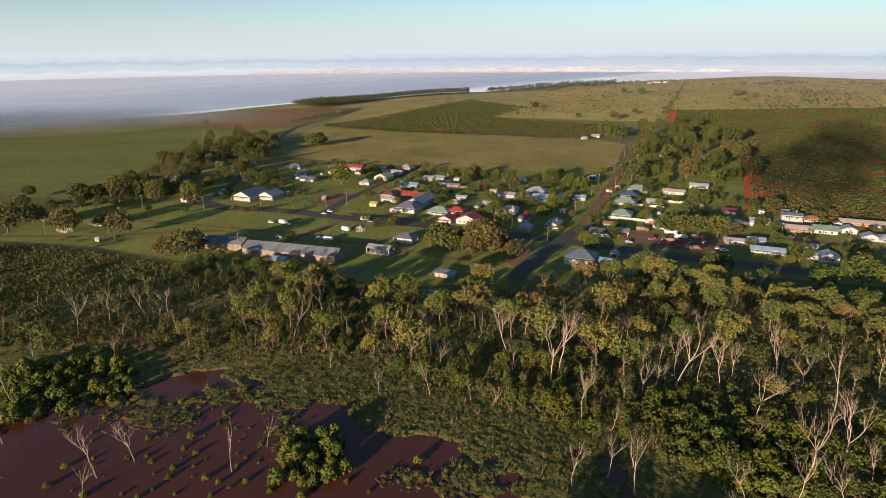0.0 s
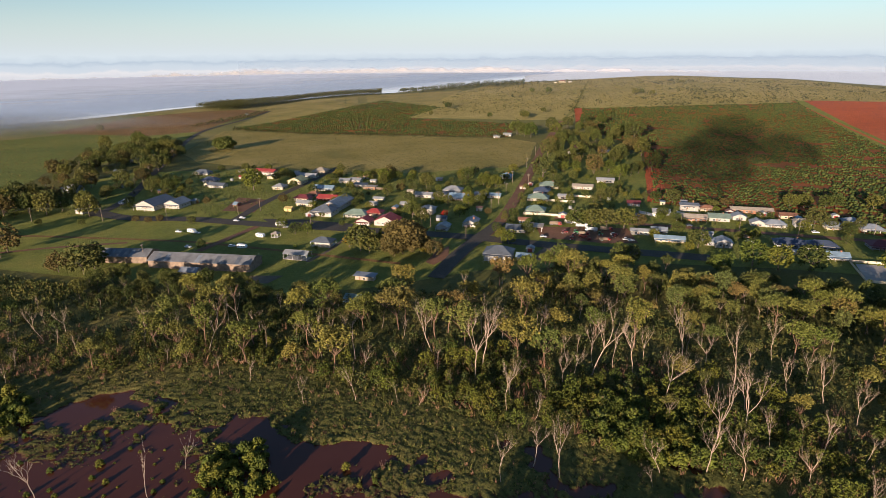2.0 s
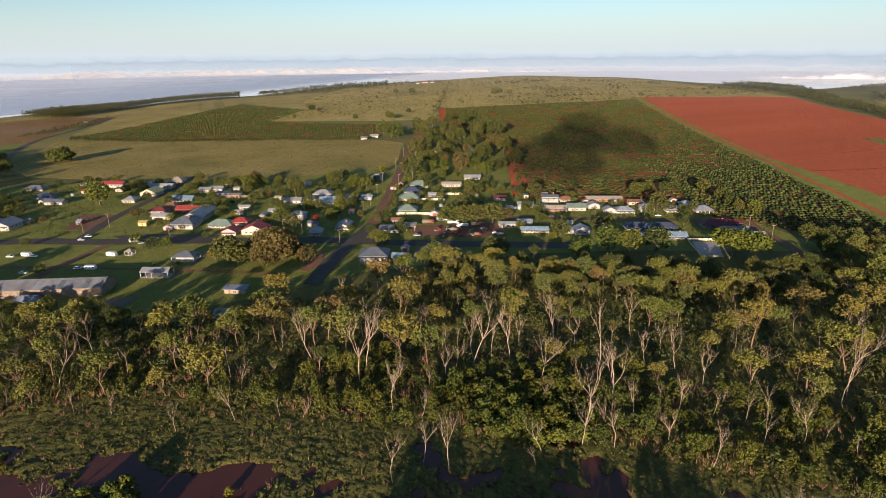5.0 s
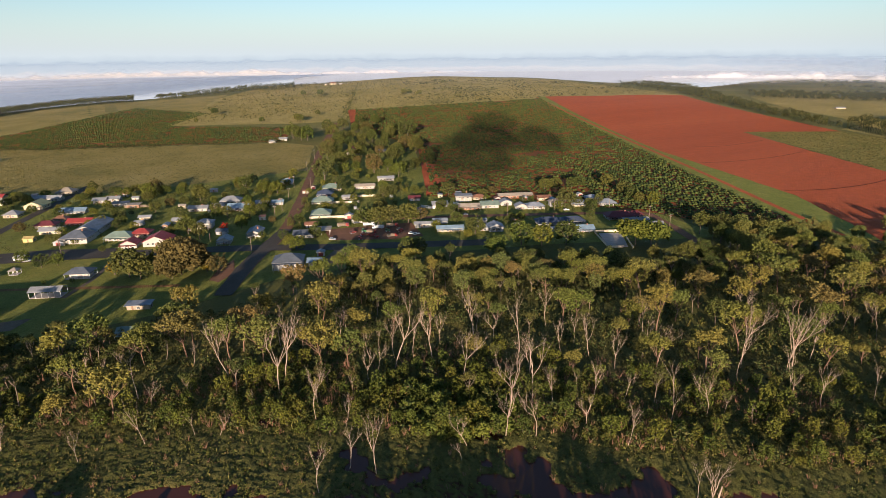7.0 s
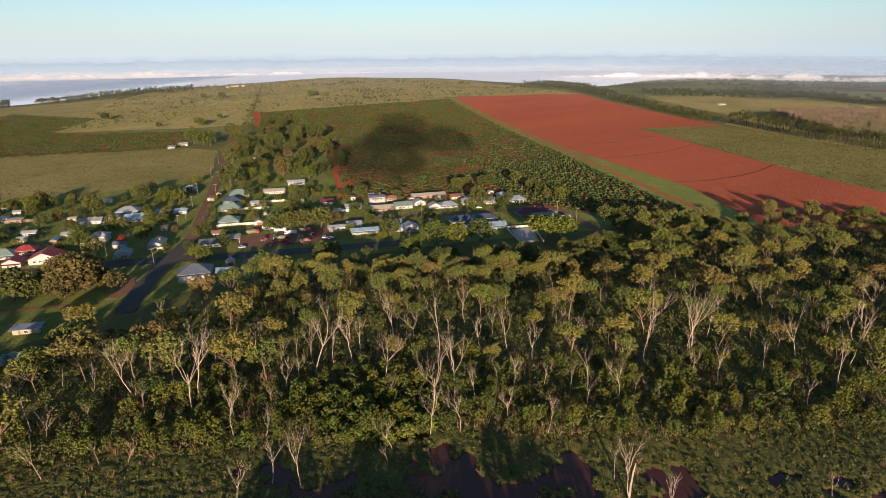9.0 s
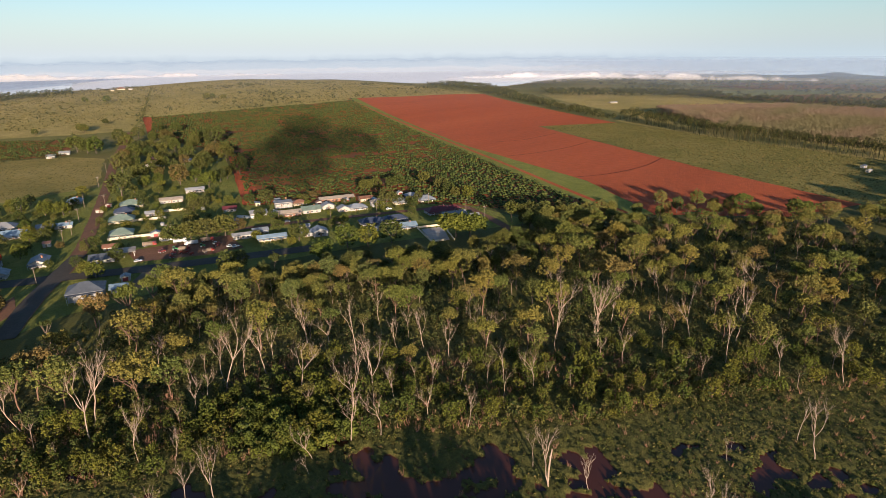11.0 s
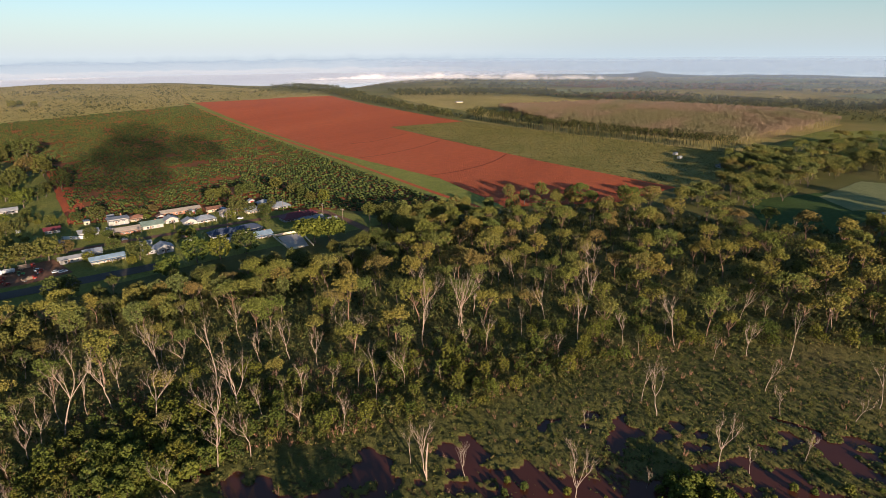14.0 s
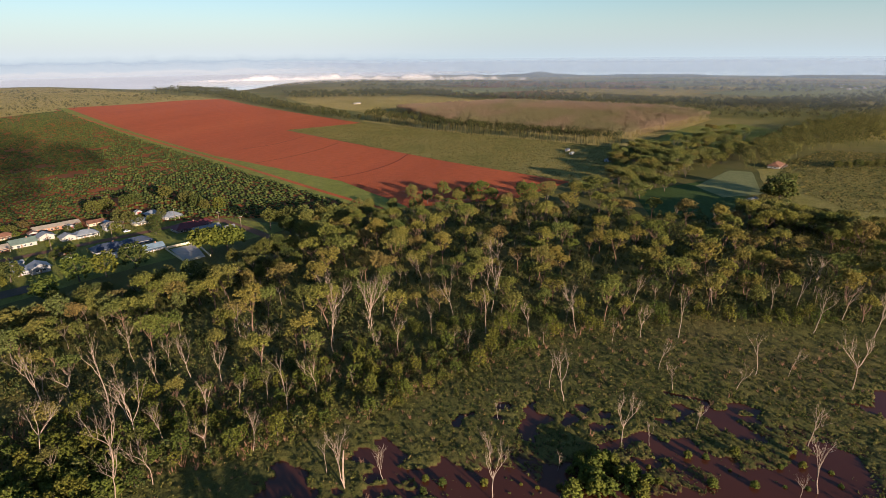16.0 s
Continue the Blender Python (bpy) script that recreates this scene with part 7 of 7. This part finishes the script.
CARS = [(-108, 370), (-81, 367), (-86, 435), (-52, 405), (-110, 401), (-89, 428), (-123, 406)]
CARS2 = [(223, 359), (295, 330), (134, 379), (145, 380), (167, 337), (240, 319), (164, 349), (117, 352), (169, 334)]
VANS = [(-66, 385), (-56, 411), (-74, 363), (-114, 404)]
RED = [(140, 353), (142, 350), (146, 350), (151, 355), (131, 357), (135, 356), (148, 340), (152, 340), (163, 350), (164, 347), (134, 344), (141, 344), (240, 326)]
GREEN = [(141, 357), (155, 350)]
BOX = [(153, 360), (163, 359), (150, 370)]
rv = random.Random(31)
cars = [car(M["carwhite"], "white car parked by the street"), car(M["carsilver"], "silver car parked by the street"), car(M["cardark"], "dark blue car parked by the street")]
for i, (x, y) in enumerate(CARS + CARS2):
    place(cars[(0, 0, 0, 1, 0, 1, 0, 2, 0, 1, 2)[i % 11]], x, y, 1.0, GRID + rv.choice((0, 0, 1.57, 0.4)), dz=0.27)
van = caravan("white touring caravan parked on grass")
for x, y in VANS:
    place(van, x, y, 1.0, GRID + rv.choice((0, 0.3, -0.2)), dz=0.1)
red, green = tractor(M["carred"], "red farm tractor in the yard"), tractor(M["cargreen"], "green farm tractor in the yard")
tool = implement(M["carred"], "red seeding implement in the yard")
lorry = truck(M["carwhite"], M["carsilver"], "white tray truck parked in the yard")
lorry_red = truck(M["carred"], M["wood"], "red farm truck with timber tray")
for i, (x, y) in enumerate(RED):
    place((red, tool, lorry_red, tool, red)[i % 5], x + rv.uniform(-4, 4), y + rv.uniform(-3, 3), 0.85, GRID + rv.uniform(-0.5, 0.5), dz=0.12)
for x, y in GREEN:
    place(green, x, y, 1.0, GRID + rv.uniform(-0.5, 0.5), dz=0.12)
for i, (x, y) in enumerate(BOX + [(134, 378), (146, 381)]):
    place(lorry if i % 2 == 0 else lorry_red, x, y, 1.0, GRID + rv.choice((0, 3.14)), dz=0.12)
place(lorry, -190, 499, 1.2, 1.35, dz=0.26)
tank = water_tank("round pale water tank beside a house")
for x, y in ((-225, 508), (-120, 580), (-60, 560), (60, 470), (160, 420), (235, 375), (300, 345), (330, 340), (95, 462), (-140, 560), (200, 440), (260, 300)):
    place(tank, x, y, rv.uniform(0.8, 1.1), 0)
park(cars + [van, red, green, tool, lorry, lorry_red, tank])

# stock yard of timber rails
yard = new("stock_yard")
yard.matrix_world = Matrix.Translation((-260, 388, 0)) @ Matrix.Rotation(GRID, 4, "Z")
tagged(yard, "small timber stock yard of rails", "stock yard")
for px in (-5, -2.5, 0, 2.5, 5):
    for py in (-2, 2):
        part("post", POST, yard, Matrix.Translation((px, py, 0)))
for py in (-2, 2):
    for z in (0.6, 1.2, 1.8, 2.4):
        part("rail", box_mesh("rail", M["fencecream"], (-5.2, py - 0.04, z, 5.2, py + 0.04, z + 0.12)), yard)


# ---- garden and street trees ----
TREES_GREEN_0 = [(-93, 534, 19.9), (-36, 388, 8.6), (-28, 352, 2.9), (-41, 357, 2.9), (15, 353, 13.7), (72, 411, 10.4), (88, 456, 9.1), (112, 513, 12.7), (122, 506, 12.1), (89, 353, 8.1), (68, 497, 6.8), (204, 561, 11.4), (218, 564, 11.6), (232, 553, 14.3), (246, 549, 12.6), (242, 514, 16.4), (269, 410, 5.7), (195, 311, 6.7), (91, 342, 10.1), (364, 309, 11.2), (243, 807, 22.2)]
TREES_OLIVE_0 = [(-182, 543, 13.7), (-166, 535, 13.5), (-99, 366, 6.9), (-120, 428, 6.1), (-44, 389, 8.6), (-145, 489, 5.9), (-17, 605, 9.3), (60, 513, 15.0), (38, 416, 14.5), (43, 400, 12.1), (37, 335, 6.9), (69, 448, 8.9), (79, 381, 5.5), (102, 538, 13.2), (-13, 402, 4.8), (-272, 486, 21.4), (-255, 485, 15.8), (-308, 488, 13.8), (-295, 409, 15.7), (-294, 417, 10.9), (-228, 443, 5.8), (-197, 437, 5.6), (-153, 331, 18.5), (-305, 445, 11.4), (-151, 339, 16.9), (193, 441, 10.3), (227, 606, 17.2), (176, 540, 21.8), (216, 648, 22.7), (280, 596, 20.0)]
TREES_OLIVE_1 = [(270, 674, 17.2), (299, 678, 17.5), (323, 634, 20.2), (245, 422, 11.9), (222, 365, 5.1), (302, 340, 16.1), (365, 331, 12.5), (203, 315, 14.4), (90, 368, 7.6), (170, 291, 6.9), (151, 296, 11.7), (360, 319, 9.4), (240, 267, 16.4), (144, 295, 13.6), (297, 1039, 14.1), (141, 1112, 8.4), (373, 937, 15.1), (393, 918, 18.7), (231, 836, 24.4), (236, 813, 19.9), (298, 883, 19.2), (328, 894, 17.8), (373, 759, 27.8), (362, 790, 17.9), (343, 843, 17.1)]
TREES_RUST_0 = [(-161, 439, 5.5), (-151, 434, 5.4), (-144, 437, 5.9), (-122, 486, 6.8), (-61, 477, 8.5), (31, 567, 13.6), (36, 503, 8.8), (42, 326, 11.9), (94, 414, 5.9), (-299, 388, 21.5), (-257, 387, 20.5), (-217, 380, 19.4), (-169, 337, 13.3), (188, 363, 10.2), (280, 407, 6.7)]
TREES_LIME_0 = [(-54, 404, 8.9), (24, 546, 13.7), (215, 280, 16.2), (190, 272, 13.7), (225, 272, 15.1)]
TREES_DARK_0 = [(-58, 537, 7.3), (-40, 513, 8.0), (-23, 562, 7.6), (-1, 345, 18.4), (4, 339, 14.0), (-292, 497, 12.2), (-239, 403, 9.2), (-244, 403, 8.3), (-331, 451, 13.5), (-353, 493, 11.6), (147, 372, 14.0), (156, 368, 15.2), (166, 365, 15.2), (177, 362, 15.3), (145, 380, 8.1), (203, 445, 10.5), (221, 439, 8.6), (325, 393, 11.9), (334, 390, 11.9), (349, 386, 11.1), (356, 384, 12.2), (312, 337, 8.1), (329, 332, 8.2), (381, 376, 12.9), (370, 346, 12.3), (109, 362, 9.2), (478, 1450, 17.0), (190, 1215, 13.7), (188, 1209, 13.7), (238, 1044, 10.0)]
TREES_DARK_1 = [(508, -104, 24.0), (684, -186, 9.0), (688, -196, 8.0), (692, -206, 10.0), (696, -216, 8.5), (700, -226, 9.5), (704, -236, 9.0), (650, -170, 6.0), (445, 1483, 14.3), (351, 1089, 10.7), (-428, 1084, 13.0), (297, 1020, 13.9), (451, 1024, 8.3), (655, 1315, 13.6), (635, 1303, 16.1), (661, 1275, 13.3), (864, 1519, 9.7)]
TREES_GREAT_0 = [(24, 335, 22.2), (30, 338, 19.2), (19, 331, 15.4)]
TREES_YELLOW_0 = [(-8, 354, 7.9), (37, 333, 4.8)]
TREES_RED_0 = [(61, 412, 5.8)]
TREES_UMBRELLA_0 = [(275, 243, 17.1), (281, 236, 16.4)]
TREES_LONE_0 = [(-165, 778, 18.7)]
R_CHURCHYARD = [(252, 774), (321, 877), (406, 825), (358, 681), (292, 546), (247, 509), (190, 576)]


def garden(name, leaf, label, sizes, flat=0.85, bare=0.12):
    out = []
    for s, h, w, n in sizes:
        wood, crown = grow_dome(s, h, w, n * 4, bare)
        out.append((make_tree(name, wood, crown, M[leaf], M["bark"], label), max(p.z for p in crown.v)))
    return out


SIZES = ((201, 10, 4.4, 22), (202, 11, 5.0, 24), (203, 9, 4.2, 20), (204, 12, 4.6, 24))
greens = garden("garden_tree", "leafgreen", "round green garden tree", SIZES)
olives = garden("street_tree", "leaftown", "olive-green street tree with rounded crown", SIZES)
rusts = garden("autumn_tree", "leafrust", "garden tree with rusty brown foliage", SIZES[:2])
darks = garden("shade_tree", "leaftown", "dense dark-green shade tree", ((211, 10, 4.4, 24), (212, 11, 4.8, 26)), 0.9)
greats = garden("great_fig", "leafrust", "huge spreading tree with olive-brown foliage", ((251, 18, 8.5, 110),), 0.8, 0.08)
lones = garden("shade_tree", "leaftown", "huge spreading dark-green tree alone in a pasture", ((271, 14, 9.5, 80),))
umbrellas = garden("fig_tree", "leafgreen", "wide umbrella-crowned tree beside the court", ((221, 10, 6.5, 40),), 0.5, 0.4)
yellows = garden("wattle", "leafyellow", "small tree covered in bright yellow leaves", ((231, 6, 2.6, 12),))
reds = garden("red_tree", "leafred", "small tree with vivid red foliage", ((241, 6, 2.6, 12),))
ALL_TREES = ((greens, TREES_GREEN_0), (olives, TREES_OLIVE_0 + TREES_OLIVE_1), (rusts, TREES_RUST_0), (darks, TREES_DARK_0 + TREES_DARK_1), (greens, TREES_LIME_0), (greats, TREES_GREAT_0), (yellows, TREES_YELLOW_0), (reds, TREES_RED_0), (umbrellas, TREES_UMBRELLA_0), (darks, ()))
for models, spots in ALL_TREES:
    for x, y, h in spots:
        m, tall = rv.choice(models)
        k = h / tall
        copy_thing(m, Matrix.Translation((x, y, G(x, y))) @ Matrix.Rotation(rv.uniform(0, 6.283), 4, "Z") @ Matrix.Diagonal((k * 1.1, k * 1.1, k, 1)))
band = scatter(R_LEFTBAND, 95, 9, rv, {}) + scatter(R_CHURCHYARD, 56, 9.5, rv, {}, keep=lambda x, y: not any(math.hypot(x - r[0], y - r[1]) < 15 for r in HOUSES_F + HOUSES_D + HOUSES_E))
paddock_spots = scatter(R_CLUMPA, 60, 7, rv, {}) + scatter(R_CLUMPB, 85, 6.5, rv, {}) + scatter([(534, 35), (600, -10), (560, -35), (500, -8), (470, 25), (482, 60)], 30, 7, rv, {}) + scatter(R_EDGE16, 50, 7, rv, {})
band += scatter([(-321, 492), (-279, 547), (-206, 483), (-198, 446), (-250, 466), (-288, 446)], 26, 9, rv, {})
bush_gums = [make_tree("paddock_gum", *grow(s, h, w, 0.16, 11, 11, 0.9, 0.05, 0.3, 5, 0.7, 1.2), M["leafsage"], M["bark"], "spreading olive-brown gum tree of the paddocks") for s, h, w in ((261, 14, 6.0), (262, 16, 6.5), (263, 12, 5.5))]
plant(bush_gums, paddock_spots, rv, 0.7, 1.2, "gum trees round the paddocks")
for x, y in band:
    m, tall = rv.choice(olives + darks + rusts[:1])
    place(m, x, y, rv.choice((8, 10, 12, 14, 17, 20)) * rv.uniform(0.85, 1.1) / tall, rnd=rv)
for x, y, h in TREES_LONE_0:
    copy_thing(lones[0][0], Matrix.Translation((x, y, G(x, y))) @ Matrix.Diagonal((1.45, 1.45, h / lones[0][1], 1)))
ALL_HOUSES = HOUSES_A + HOUSES_B + HOUSES_C + HOUSES_D + HOUSES_E + HOUSES_F
STREETS = (((-206, 477), (60, 366)), ((60, 366), (200, 296)), ((60, 335), (250, 760)), ((140, 397), (337, 297)), ((-92, 428), (-20, 630)), ((-198, 470), (-230, 820)))


def street_gap(x, y):
    """Metres to the nearest street's middle."""
    best = 99
    for a, b in STREETS:
        ax, ay, dx, dy = a[0], a[1], b[0] - a[0], b[1] - a[1]
        u = max(0, min(1, ((x - ax) * dx + (y - ay) * dy) / (dx * dx + dy * dy)))
        best = min(best, math.hypot(x - ax - u * dx, y - ay - u * dy))
    return best


def garden_spot(x, y):
    return street_gap(x, y) > 9 and not any(abs(x - r[0]) < r[2] / 2 + 3 and abs(y - r[1]) < r[3] / 2 + 4 for r in ALL_HOUSES) and not (118 < x < 180 and 328 < y < 378)


TOWN = [(-215, 470), (-225, 600), (-120, 640), (-40, 620), (60, 560), (160, 580), (215, 560), (232, 440), (300, 372), (345, 300), (250, 310), (170, 345), (80, 400), (0, 420), (-100, 450)]
for x, y in scatter(TOWN, 190, 6.5, rv, {}, lambda x, y: garden_spot(x, y) and not (-140 < x < -60 and y < 570)):
    m, tall = rv.choice(olives + darks + greens)
    k = rv.uniform(3.5, 9.0) / tall
    copy_thing(m, Matrix.Translation((x, y, 0)) @ Matrix.Rotation(rv.uniform(0, 6.283), 4, "Z") @ Matrix.Diagonal((k * 1.2, k * 1.2, k, 1)))
for i, (x, y) in enumerate(scatter(TOWN, 22, 16, rv, {}, garden_spot)):
    house(x, y, rv.uniform(3.5, 6.5), rv.uniform(3, 4.5), rv.uniform(2.6, 3.2), ("gx", "flat", "gy")[i % 3], ("pale", "steel", "rust", "blue")[i % 4], ("grey", "cream", "white", "rust")[i % 4], turn=GRID + (0, 1.571)[i % 2], name="shed")
garden_low = scatter([(-230, 470), (-220, 620), (-60, 620), (170, 560), (225, 430), (330, 330), (340, 300), (200, 330), (100, 400), (0, 410), (-100, 440)], 700, 4.0, rv, {}, garden_spot)
joined("garden_shrubs", shrubs, garden_low, M["bush"], rv, "garden shrubs and hedges between houses", "shrubs", 0.35, 0.95)
park([m for models in (lones, greens, olives, rusts, greats, darks, umbrellas, yellows, reds) for m, tall in models] + bush_gums)
